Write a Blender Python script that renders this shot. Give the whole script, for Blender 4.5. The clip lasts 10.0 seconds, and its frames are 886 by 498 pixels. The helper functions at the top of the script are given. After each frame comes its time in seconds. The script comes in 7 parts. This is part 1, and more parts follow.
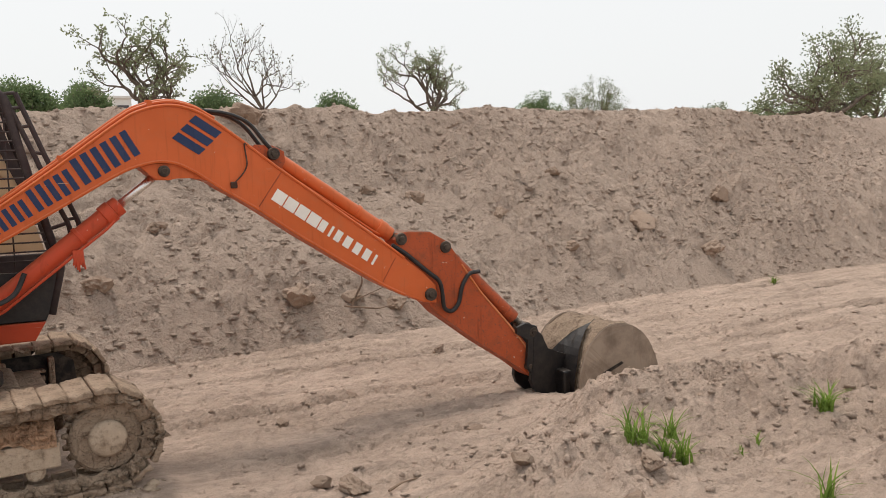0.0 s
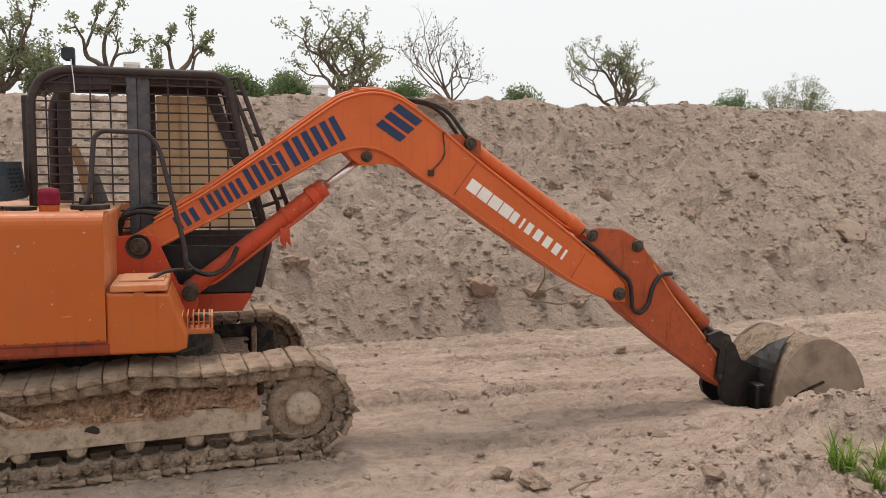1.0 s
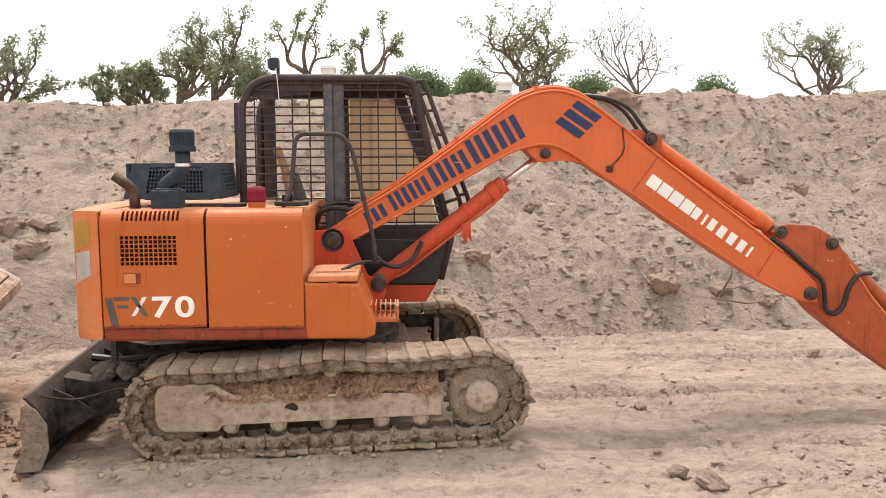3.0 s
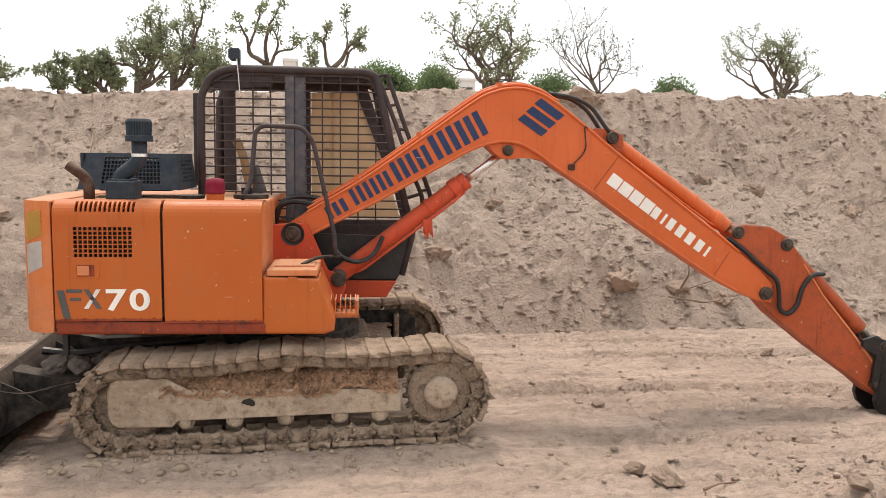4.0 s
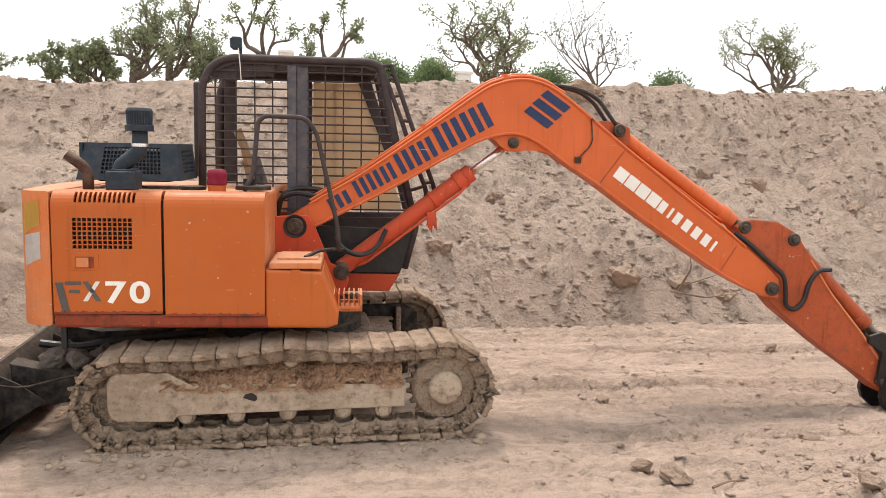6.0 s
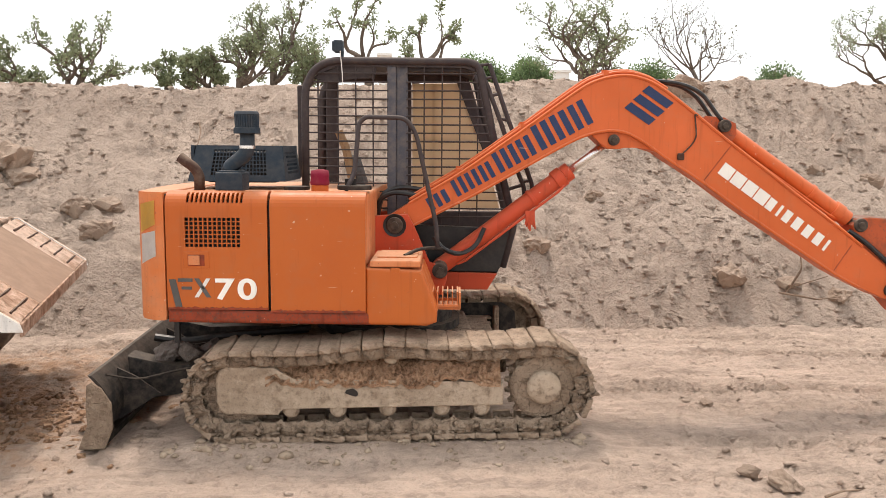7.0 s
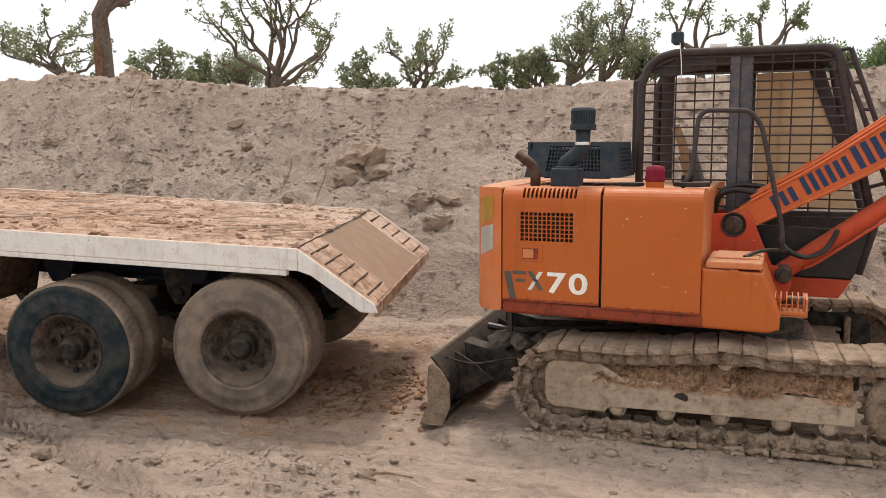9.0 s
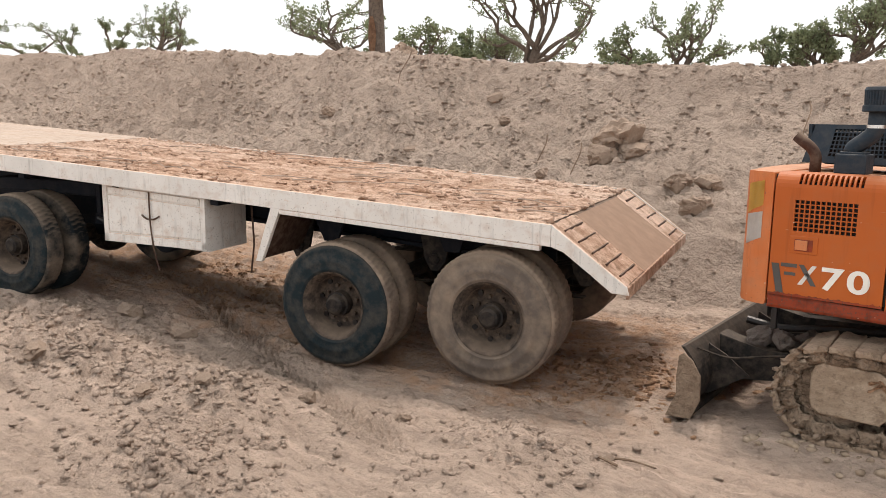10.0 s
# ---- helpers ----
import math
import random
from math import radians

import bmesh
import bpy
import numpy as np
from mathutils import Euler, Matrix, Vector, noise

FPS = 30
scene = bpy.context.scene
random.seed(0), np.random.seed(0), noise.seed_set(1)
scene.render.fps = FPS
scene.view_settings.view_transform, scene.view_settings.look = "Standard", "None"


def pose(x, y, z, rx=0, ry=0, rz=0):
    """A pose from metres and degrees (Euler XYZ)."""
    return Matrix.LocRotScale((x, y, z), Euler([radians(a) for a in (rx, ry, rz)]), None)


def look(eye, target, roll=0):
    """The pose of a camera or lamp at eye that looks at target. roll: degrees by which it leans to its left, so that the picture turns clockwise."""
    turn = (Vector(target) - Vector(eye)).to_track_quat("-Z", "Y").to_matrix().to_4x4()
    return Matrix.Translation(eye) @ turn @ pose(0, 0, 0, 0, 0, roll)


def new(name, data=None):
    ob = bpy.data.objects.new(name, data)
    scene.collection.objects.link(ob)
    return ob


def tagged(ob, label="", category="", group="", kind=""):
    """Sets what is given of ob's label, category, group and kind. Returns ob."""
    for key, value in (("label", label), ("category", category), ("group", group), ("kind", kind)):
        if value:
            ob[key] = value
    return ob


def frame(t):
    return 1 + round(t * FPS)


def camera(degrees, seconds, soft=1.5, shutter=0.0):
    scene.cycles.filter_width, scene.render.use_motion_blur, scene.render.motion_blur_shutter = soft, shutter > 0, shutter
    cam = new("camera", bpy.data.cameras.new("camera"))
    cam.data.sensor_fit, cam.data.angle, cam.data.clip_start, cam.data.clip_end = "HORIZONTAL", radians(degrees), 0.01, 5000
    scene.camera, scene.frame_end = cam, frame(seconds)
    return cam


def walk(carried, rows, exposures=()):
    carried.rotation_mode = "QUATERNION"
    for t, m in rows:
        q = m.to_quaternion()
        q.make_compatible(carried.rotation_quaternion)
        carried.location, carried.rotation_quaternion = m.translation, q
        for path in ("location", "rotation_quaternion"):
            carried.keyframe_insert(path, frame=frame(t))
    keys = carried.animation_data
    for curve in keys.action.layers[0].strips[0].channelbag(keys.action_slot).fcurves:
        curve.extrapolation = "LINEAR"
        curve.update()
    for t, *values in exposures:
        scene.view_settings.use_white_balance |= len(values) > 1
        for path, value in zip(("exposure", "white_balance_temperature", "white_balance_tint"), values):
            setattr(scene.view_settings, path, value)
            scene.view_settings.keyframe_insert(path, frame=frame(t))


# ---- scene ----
cam = camera(56.0, 10.0, 0.5)
PATH = [
    (0, (0.187, -5.369, 1.994), (1.234, -3.676, 1.799), -1.8),
    (0.5, (0.141, -5.289, 1.999), (1.048, -3.519, 1.797), 0.0),
    (1, (0.098, -5.273, 1.982), (0.769, -3.4, 1.778), 0.5),
    (1.5, (0.117, -5.328, 1.985), (0.614, -3.402, 1.773), 0.5),
    (2, (0.14, -5.4, 1.97), (0.498, -3.443, 1.768), -0.5),
    (2.5, (0.127, -5.374, 1.981), (0.359, -3.398, 1.777), -0.7),
    (2.7, (0.1, -5.426, 1.996), (0.333, -3.451, 1.787), -0.6),
    (4, (0.099, -5.402, 1.991), (0.438, -3.443, 1.766), 0.8),
    (4.5, (0.087, -5.317, 1.978), (0.467, -3.367, 1.749), 0.7),
    (5, (0.08, -5.304, 1.99), (0.463, -3.356, 1.751), 1.4),
    (6.3, (0.035, -5.308, 1.979), (0.353, -3.349, 1.736), 0.8),
    (6.5, (0.043, -5.317, 1.988), (0.29, -3.348, 1.741), 0.7),
    (7, (0.029, -5.311, 1.969), (0.151, -3.329, 1.726), 0.4),
    (7.5, (0.015, -5.317, 1.977), (-0.01, -3.333, 1.728), 0.3),
    (8, (0.013, -5.315, 1.969), (-0.112, -3.334, 1.723), 0.3),
    (8.1, (0.006, -5.332, 1.972), (-0.167, -3.356, 1.722), 0.3),
    (8.5, (-0.007, -5.313, 1.973), (-0.326, -3.354, 1.723), 0.1),
    (9, (-0.048, -5.297, 1.963), (-0.675, -3.414, 1.712), -0.3),
    (9.5, (-0.112, -5.302, 1.959), (-1.043, -3.555, 1.678), 0.2),
    (10, (-0.125, -5.282, 1.954), (-1.265, -3.669, 1.645), 1.2),
]
walk(cam, [(t, look(eye, target, roll)) for t, eye, target, roll in PATH],
     [(0, -0.25), (1, -0.23), (2.0, 0.04), (2.6, 0.45), (4, 0.2), (5, 0.22), (6.5, 0.38), (7.5, 0.38), (8.4, 0.09), (9.0, -0.06), (9.5, 0.0), (10, 0.05)])

# ---- world and light: a bright hazy overcast sky with a weak, wide sun ----
world = bpy.data.worlds.new("world")
scene.world = world
world.use_nodes = True
wn = world.node_tree
sky = wn.nodes.new("ShaderNodeTexSky")
sky.sky_type = "NISHITA"
sky.sun_disc = False
sky.sun_elevation, sky.sun_rotation = radians(70), radians(348)
sky.dust_density, sky.air_density = 8.0, 1.0
sky_level = wn.nodes.new("ShaderNodeMixRGB")
sky_level.blend_type = "MIX"
sky_level.inputs[0].default_value = 0.87
sky_level.inputs[2].default_value = (8.6, 8.7, 8.7, 1)  # the haze layer
wn.links.new(sky.outputs[0], sky_level.inputs[1])
wn.links.new(sky_level.outputs[0], wn.nodes["Background"].inputs[0])
wn.nodes["Background"].inputs[1].default_value = 0.138
sun = new("sun", bpy.data.lights.new("sun", "SUN"))
sun.data.energy, sun.data.angle, sun.data.color = 2.3, radians(10), (1.0, 0.90, 0.81)
sun.matrix_world = look((-0.08 * 20, 0.36 * 20, 20), (0, 0, 0))


# ---- materials ----
class Nodes:
    """A material's node tree with short calls."""

    def __init__(self, name):
        self.m = bpy.data.materials.new(name)
        self.m.use_nodes = True
        self.t = self.m.node_tree
        self.bsdf = self.t.nodes["Principled BSDF"]
        tc = self.t.nodes.new("ShaderNodeTexCoord")
        self.co = tc.outputs["Object"]

    def link(self, a, b):
        self.t.links.new(a, b)

    def noise(self, scale, detail=5, rough=0.6, co=None):
        n = self.t.nodes.new("ShaderNodeTexNoise")
        n.inputs["Scale"].default_value = scale
        n.inputs["Detail"].default_value = detail
        n.inputs["Roughness"].default_value = rough
        self.link(co or self.co, n.inputs["Vector"])
        return n.outputs["Fac"]

    def step(self, v, lo, hi, a=0.0, b=1.0):
        n = self.t.nodes.new("ShaderNodeMapRange")
        n.inputs["From Min"].default_value, n.inputs["From Max"].default_value = lo, hi
        n.inputs["To Min"].default_value, n.inputs["To Max"].default_value = a, b
        self.link(v, n.inputs["Value"])
        return n.outputs["Result"]

    def math(self, op, a, b):
        n = self.t.nodes.new("ShaderNodeMath")
        n.operation = op
        for i, v in enumerate((a, b)):
            if isinstance(v, (int, float)):
                n.inputs[i].default_value = v
            else:
                self.link(v, n.inputs[i])
        return n.outputs[0]

    def mix(self, fac, a, b):
        n = self.t.nodes.new("ShaderNodeMixRGB")
        for i, v in enumerate((fac, a, b)):
            if isinstance(v, (int, float)):
                n.inputs[i].default_value = v
            elif isinstance(v, tuple):
                n.inputs[i].default_value = (*v, 1)
            else:
                self.link(v, n.inputs[i])
        return n.outputs[0]

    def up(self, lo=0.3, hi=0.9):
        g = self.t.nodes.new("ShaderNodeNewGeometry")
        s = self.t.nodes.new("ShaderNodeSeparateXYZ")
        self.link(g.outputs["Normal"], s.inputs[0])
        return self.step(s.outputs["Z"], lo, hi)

    def island(self):
        return self.t.nodes.new("ShaderNodeNewGeometry").outputs["Random Per Island"]

    def each(self):
        return self.t.nodes.new("ShaderNodeObjectInfo").outputs["Random"]

    def bump(self, height, strength, distance):
        n = self.t.nodes.new("ShaderNodeBump")
        n.inputs["Strength"].default_value = strength
        n.inputs["Distance"].default_value = distance
        self.link(height, n.inputs["Height"])
        self.link(n.outputs[0], self.bsdf.inputs["Normal"])

    def done(self, colour, rough=0.8, metal=0.0):
        for key, v in (("Base Color", colour), ("Roughness", rough), ("Metallic", metal)):
            if isinstance(v, tuple):
                self.bsdf.inputs[key].default_value = (*v, 1)
            elif isinstance(v, (int, float)):
                self.bsdf.inputs[key].default_value = v
            else:
                self.link(v, self.bsdf.inputs[key])
        return self.m


def earth(name, pale, brown, damp_shade, fine=60.0, strength=0.7, distance=0.02, streak=0.0, cracks=0.0, vary=1.0, stain=None):
    k = Nodes(name)
    wide, mid, crumb, grain = k.noise(0.35, 4), k.noise(3.2, 6), k.noise(13, 5, 0.65), k.noise(fine, 6, 0.7)
    c = k.mix(k.step(wide, 0.4, 0.62), brown, pale)
    # dark specks: damp earth, and the shade under small clods put into the colour
    c = k.mix(k.step(mid, 0.47, 0.68, 0, 0.75 * vary), c, damp_shade)
    c = k.mix(k.step(crumb, 0.54, 0.66, 0, 0.7 * vary), c, tuple(v * 0.72 for v in damp_shade))
    c = k.mix(k.step(crumb, 0.46, 0.34, 0, 0.55 * vary), c, tuple(min(1, v * 1.18) for v in pale))
    c = k.mix(k.step(grain, 0.52, 0.70, 0, 0.6 * vary), c, tuple(v * 0.5 for v in damp_shade))
    h = k.math("ADD", k.math("MULTIPLY", crumb, 1.6), k.math("MULTIPLY", grain, 0.7))
    if streak:  # drag marks along the road; the dark bands also paint in rut shade
        mp = k.t.nodes.new("ShaderNodeMapping")
        mp.inputs["Scale"].default_value = (0.42, 3.6, 1.0)
        k.link(k.co, mp.inputs["Vector"])
        lines = k.noise(2.2, 8, 0.72, mp.outputs[0])
        c = k.mix(k.step(lines, 0.52, 0.66, 0, min(1, 0.36 * streak)), c, tuple(v * 0.85 for v in damp_shade))
        c = k.mix(k.step(lines, 0.46, 0.36, 0, min(1, 0.34 * streak)), c, tuple(min(1, v * 1.15) for v in pale))
        h = k.math("ADD", h, k.math("MULTIPLY", lines, 0.5))
        grit = k.noise(190, 3, 0.6)
        c = k.mix(k.step(grit, 0.60, 0.68, 0, 0.4), c, tuple(v * 0.55 for v in damp_shade))
        c = k.mix(k.step(grit, 0.38, 0.30, 0, 0.4), c, tuple(min(1, v * 1.25) for v in pale))
        h = k.math("ADD", h, k.math("MULTIPLY", grit, 0.35))
    if stain:  # orange mud spilled and trodden in, with a ragged border
        (x0, x1), (y0, y1) = stain
        sep = k.t.nodes.new("ShaderNodeSeparateXYZ")
        k.link(k.co, sep.inputs[0])
        wob = k.math("MULTIPLY", k.noise(1.1, 5, 0.65), 2.4)
        gx = k.math("MULTIPLY", k.step(k.math("ADD", sep.outputs["X"], wob), x0, x0 + 1.0), k.step(k.math("ADD", sep.outputs["X"], wob), x1 + 1.3, x1 + 0.5))
        gy = k.math("MULTIPLY", k.step(k.math("ADD", sep.outputs["Y"], wob), y0 + 0.9, y0 + 1.5), k.step(k.math("ADD", sep.outputs["Y"], wob), y1 + 1.6, y1 + 0.8))
        some = k.math("MULTIPLY", k.math("MULTIPLY", gx, gy), k.step(k.noise(5.5, 6, 0.7), 0.40, 0.60, 0.1, 0.85))
        c = k.mix(some, c, (0.52, 0.315, 0.195))
    if cracks:  # shrinkage cracks of dried mud, bent by noise
        warp = k.t.nodes.new("ShaderNodeVectorMath")
        warp.operation = "MULTIPLY_ADD"
        bend = k.t.nodes.new("ShaderNodeTexNoise")
        bend.inputs["Scale"].default_value = 14
        k.link(k.co, bend.inputs["Vector"])
        k.link(bend.outputs["Color"], warp.inputs[0])
        warp.inputs[1].default_value = (0.09, 0.09, 0.09)
        k.link(k.co, warp.inputs[2])
        vor = k.t.nodes.new("ShaderNodeTexVoronoi")
        vor.feature = "DISTANCE_TO_EDGE"
        vor.inputs["Scale"].default_value = cracks
        k.link(warp.outputs[0], vor.inputs["Vector"])
        gap = k.step(vor.outputs["Distance"], 0.0, 0.045)
        some = k.step(mid, 0.50, 0.62, 0, 0.7)
        c = k.mix(k.math("MULTIPLY", k.math("SUBTRACT", 1.0, gap), some), c, tuple(v * 0.22 for v in damp_shade))
        h = k.math("ADD", h, k.math("MULTIPLY", gap, 0.25))
    k.bump(h, strength, distance)
    k.bsdf.inputs["Specular IOR Level"].default_value = 0.15
    return k.done(c, 0.95)


def paint(name, colour, dirt=(0.30, 0.20, 0.13), dusty=0.35, chips=0.68, gloss=0.42, faded=None):
    k = Nodes(name)
    broad, blotch, fine = k.noise(1.7, 4), k.noise(9, 6, 0.65), k.noise(70, 5, 0.7)
    c = k.mix(k.step(broad, 0.35, 0.7, 0, 0.6), colour, faded or tuple(min(1, v * 1.25 + 0.015) for v in colour))
    c = k.mix(k.math("MULTIPLY", k.step(blotch, 0.5, 0.8), dusty), c, dirt)
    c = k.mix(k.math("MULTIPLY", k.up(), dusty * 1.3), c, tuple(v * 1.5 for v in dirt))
    c = k.mix(k.step(fine, chips, chips + 0.03, 0, 0.75), c, (0.10, 0.06, 0.045))
    # pale flecks where the top coat has flaked
    fleck = k.noise(26, 3, 0.55)
    c = k.mix(k.step(fleck, 0.72, 0.74, 0, 0.7), c, (0.66, 0.50, 0.38))
    # run-down streaks and long scratches
    mp = k.t.nodes.new("ShaderNodeMapping")
    mp.inputs["Scale"].default_value = (14, 14, 1.1)
    k.link(k.co, mp.inputs["Vector"])
    run = k.noise(1.6, 4, 0.6, mp.outputs[0])
    c = k.mix(k.math("MULTIPLY", k.step(run, 0.56, 0.72), 0.22 + dusty * 0.5), c, tuple(v * 0.45 for v in colour))
    mp2 = k.t.nodes.new("ShaderNodeMapping")
    mp2.inputs["Scale"].default_value = (3.0, 3.0, 40)
    mp2.inputs["Rotation"].default_value = (0.3, 0.5, 0.2)
    k.link(k.co, mp2.inputs["Vector"])
    scratch = k.noise(1.3, 3, 0.6, mp2.outputs[0])
    c = k.mix(k.math("MULTIPLY", k.step(scratch, 0.72, 0.75), 0.5), c, (0.60, 0.42, 0.30))
    k.bump(k.math("ADD", k.math("MULTIPLY", blotch, 0.6), fine), 0.12, 0.004)
    k.bsdf.inputs["Specular IOR Level"].default_value = 0.3
    return k.done(c, k.step(blotch, 0.3, 0.7, gloss, gloss + 0.28))


def metal(name, colour, dust=(0.30, 0.23, 0.17), dusty=0.5, rough=0.6, metallic=0.3, scale=14.0):
    k = Nodes(name)
    blotch, fine = k.noise(scale, 6, 0.65), k.noise(scale * 7, 5, 0.7)
    c = k.mix(k.math("MULTIPLY", k.step(blotch, 0.42, 0.68), dusty), colour, dust)
    c = k.mix(k.math("MULTIPLY", k.up(), dusty), c, dust)
    k.bump(k.math("ADD", blotch, k.math("MULTIPLY", fine, 0.5)), 0.3, 0.006)
    if metallic < 0.5 and rough > 0.4:  # dull, dusty surfaces
        k.bsdf.inputs["Specular IOR Level"].default_value = 0.2
    return k.done(c, k.step(fine, 0.3, 0.7, rough, min(1, rough + 0.25)), metallic)


SAND = earth("dry_sand", (0.61, 0.468, 0.376), (0.53, 0.403, 0.320), (0.40, 0.303, 0.241), 70, 1.0, 0.032, 2.1, vary=0.7, stain=((-9.5, -1.9), (-0.4, 2.6)))
BANK = earth("bank_sand", (0.565, 0.443, 0.36), (0.51, 0.396, 0.319), (0.37, 0.279, 0.219), 45, 1.0, 0.06, vary=0.45)
CLOD = earth("clod_earth", (0.42, 0.315, 0.243), (0.37, 0.275, 0.21), (0.29, 0.21, 0.157), 40, 0.8, 0.012, vary=0.5)
MUD = earth("dried_mud", (0.40, 0.30, 0.22), (0.32, 0.235, 0.17), (0.22, 0.155, 0.11), 50, 1.0, 0.035, cracks=9)
MUD_RED = earth("red_mud", (0.55, 0.345, 0.22), (0.46, 0.28, 0.17), (0.27, 0.15, 0.09), 50, 1.0, 0.04, cracks=13)
MUD_PALE = earth("pale_mud", (0.46, 0.36, 0.27), (0.39, 0.30, 0.22), (0.28, 0.205, 0.145), 35, 0.8, 0.018)
DECK_MUD = earth("deck_mud", (0.70, 0.515, 0.405), (0.62, 0.405, 0.29), (0.36, 0.20, 0.12), 50, 1.0, 0.03, 2.6)
DUST = earth("pale_dust", (0.50, 0.405, 0.335), (0.45, 0.355, 0.288), (0.46, 0.34, 0.26), 60, 0.5, 0.01)
SHOE_MUD = earth("shoe_mud", (0.40, 0.30, 0.222), (0.32, 0.237, 0.172), (0.25, 0.182, 0.128), 45, 0.9, 0.02)
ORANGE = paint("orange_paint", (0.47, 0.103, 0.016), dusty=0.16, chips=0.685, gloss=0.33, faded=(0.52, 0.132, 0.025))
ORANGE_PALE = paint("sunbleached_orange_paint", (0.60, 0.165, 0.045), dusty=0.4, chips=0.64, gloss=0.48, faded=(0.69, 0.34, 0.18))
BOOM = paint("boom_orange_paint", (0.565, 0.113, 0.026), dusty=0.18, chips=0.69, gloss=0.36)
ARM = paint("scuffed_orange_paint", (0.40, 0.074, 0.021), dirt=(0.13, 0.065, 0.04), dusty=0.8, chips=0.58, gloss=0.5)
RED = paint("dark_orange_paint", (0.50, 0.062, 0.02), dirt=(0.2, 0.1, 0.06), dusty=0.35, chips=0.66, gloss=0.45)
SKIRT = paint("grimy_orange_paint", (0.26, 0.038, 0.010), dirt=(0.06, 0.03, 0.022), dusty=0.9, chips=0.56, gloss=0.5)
WHITE = paint("white_paint", (0.74, 0.71, 0.67), dirt=(0.40, 0.22, 0.12), dusty=0.5, chips=0.61, gloss=0.5)
LETTER = paint("white_lettering", (0.80, 0.76, 0.70), dusty=0.15, chips=0.7, gloss=0.5)
NAVY = paint("navy_lettering", (0.018, 0.035, 0.095), dusty=0.12, chips=0.69, gloss=0.5)
GREYMARK = paint("grey_lettering", (0.085, 0.08, 0.075), dusty=0.2, chips=0.6, gloss=0.5)
CAGE = metal("brown_black_cage_paint", (0.052, 0.041, 0.042), dusty=0.10, rough=0.5, metallic=0.1)
POST = metal("blue_grey_post", (0.085, 0.085, 0.10), dusty=0.3, rough=0.55, metallic=0.1)
# BLACK is grease and hoses, and paints the shade in holes and gaps
BLACK = metal("grease_and_shade_black", (0.008, 0.007, 0.008), dusty=0.06, rough=0.3, metallic=0.1)
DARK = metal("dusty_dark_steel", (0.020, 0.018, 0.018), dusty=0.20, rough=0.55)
PIN = metal("greasy_pin", (0.05, 0.038, 0.032), dusty=0.3, rough=0.45)
GUARD = metal("blue_black_sheet", (0.024, 0.036, 0.050), dusty=0.10, rough=0.45, metallic=0.1)
RUST = metal("rusty_pipe", (0.075, 0.04, 0.03), dusty=0.35, rough=0.7)
CHROME = metal("chrome_rod", (0.75, 0.74, 0.72), dusty=0.05, rough=0.18, metallic=1.0)
RUBBER = metal("dusty_rubber", (0.030, 0.028, 0.027), dust=(0.34, 0.255, 0.185), dusty=0.5, rough=0.8, metallic=0.0, scale=7)
BUCKET = metal("sandy_bucket_steel", (0.33, 0.255, 0.195), dust=(0.17, 0.125, 0.095), dusty=0.95, rough=0.8, metallic=0.0, scale=3.2)
RAMP = metal("worn_ramp_plate", (0.19, 0.125, 0.09), dust=(0.40, 0.27, 0.19), dusty=0.42, rough=0.75, metallic=0.1, scale=6)
TREAD = metal("dusty_tread", (0.17, 0.13, 0.105), dust=(0.36, 0.275, 0.205), dusty=0.9, rough=0.9, metallic=0.0, scale=5)
WALL = metal("wet_sidewall", (0.012, 0.021, 0.026), dust=(0.30, 0.23, 0.17), dusty=0.16, rough=0.6, metallic=0.0, scale=9)
TYRE_WET = metal("wet_tread", (0.016, 0.022, 0.026), dust=(0.36, 0.275, 0.205), dusty=0.75, rough=0.85, metallic=0.0, scale=2.2)
WALL_DRY = metal("dry_sidewall", (0.13, 0.105, 0.088), dust=(0.31, 0.238, 0.178), dusty=0.75, rough=0.9, metallic=0.0, scale=5)
RIM = metal("dusty_rim", (0.05, 0.04, 0.034), dust=(0.21, 0.155, 0.115), dusty=0.7, rough=0.75, metallic=0.1)
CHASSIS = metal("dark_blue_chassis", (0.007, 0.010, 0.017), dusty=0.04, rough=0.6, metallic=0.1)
CRIMSON = metal("crimson_cloth", (0.20, 0.012, 0.035), dusty=0.1, rough=0.7, metallic=0)
TAN = metal("tan_sheet", (0.66, 0.53, 0.38), dust=(0.52, 0.40, 0.27), dusty=0.5, rough=0.7, metallic=0, scale=5)
thin_sheet = TAN.node_tree.nodes.new("ShaderNodeBsdfTranslucent")
thin_sheet.inputs["Color"].default_value = (0.70, 0.56, 0.40, 1)
sheet_mix = TAN.node_tree.nodes.new("ShaderNodeMixShader")
TAN.node_tree.links.new(TAN.node_tree.nodes["Principled BSDF"].outputs[0], sheet_mix.inputs[1])
TAN.node_tree.links.new(thin_sheet.outputs[0], sheet_mix.inputs[2])
TAN.node_tree.links.new(sheet_mix.outputs[0], TAN.node_tree.nodes["Material Output"].inputs["Surface"])
SEAT = metal("grey_seat_cloth", (0.10, 0.10, 0.105), dusty=0.4, rough=0.9, metallic=0)
WOOD = metal("worn_tan_lever", (0.36, 0.22, 0.12), dusty=0.3, rough=0.7, metallic=0)
YELLOW = metal("yellow_sticker", (0.74, 0.46, 0.10), dusty=0.15, rough=0.6, metallic=0)
PAPER = metal("white_sticker", (0.76, 0.71, 0.66), dusty=0.2, rough=0.6, metallic=0)
GLASSY = metal("dark_lens", (0.03, 0.045, 0.07), dusty=0.2, rough=0.25, metallic=0)
BARK = earth("bark", (0.20, 0.16, 0.13), (0.16, 0.125, 0.10), (0.10, 0.075, 0.06), 30, 1.0, 0.03)
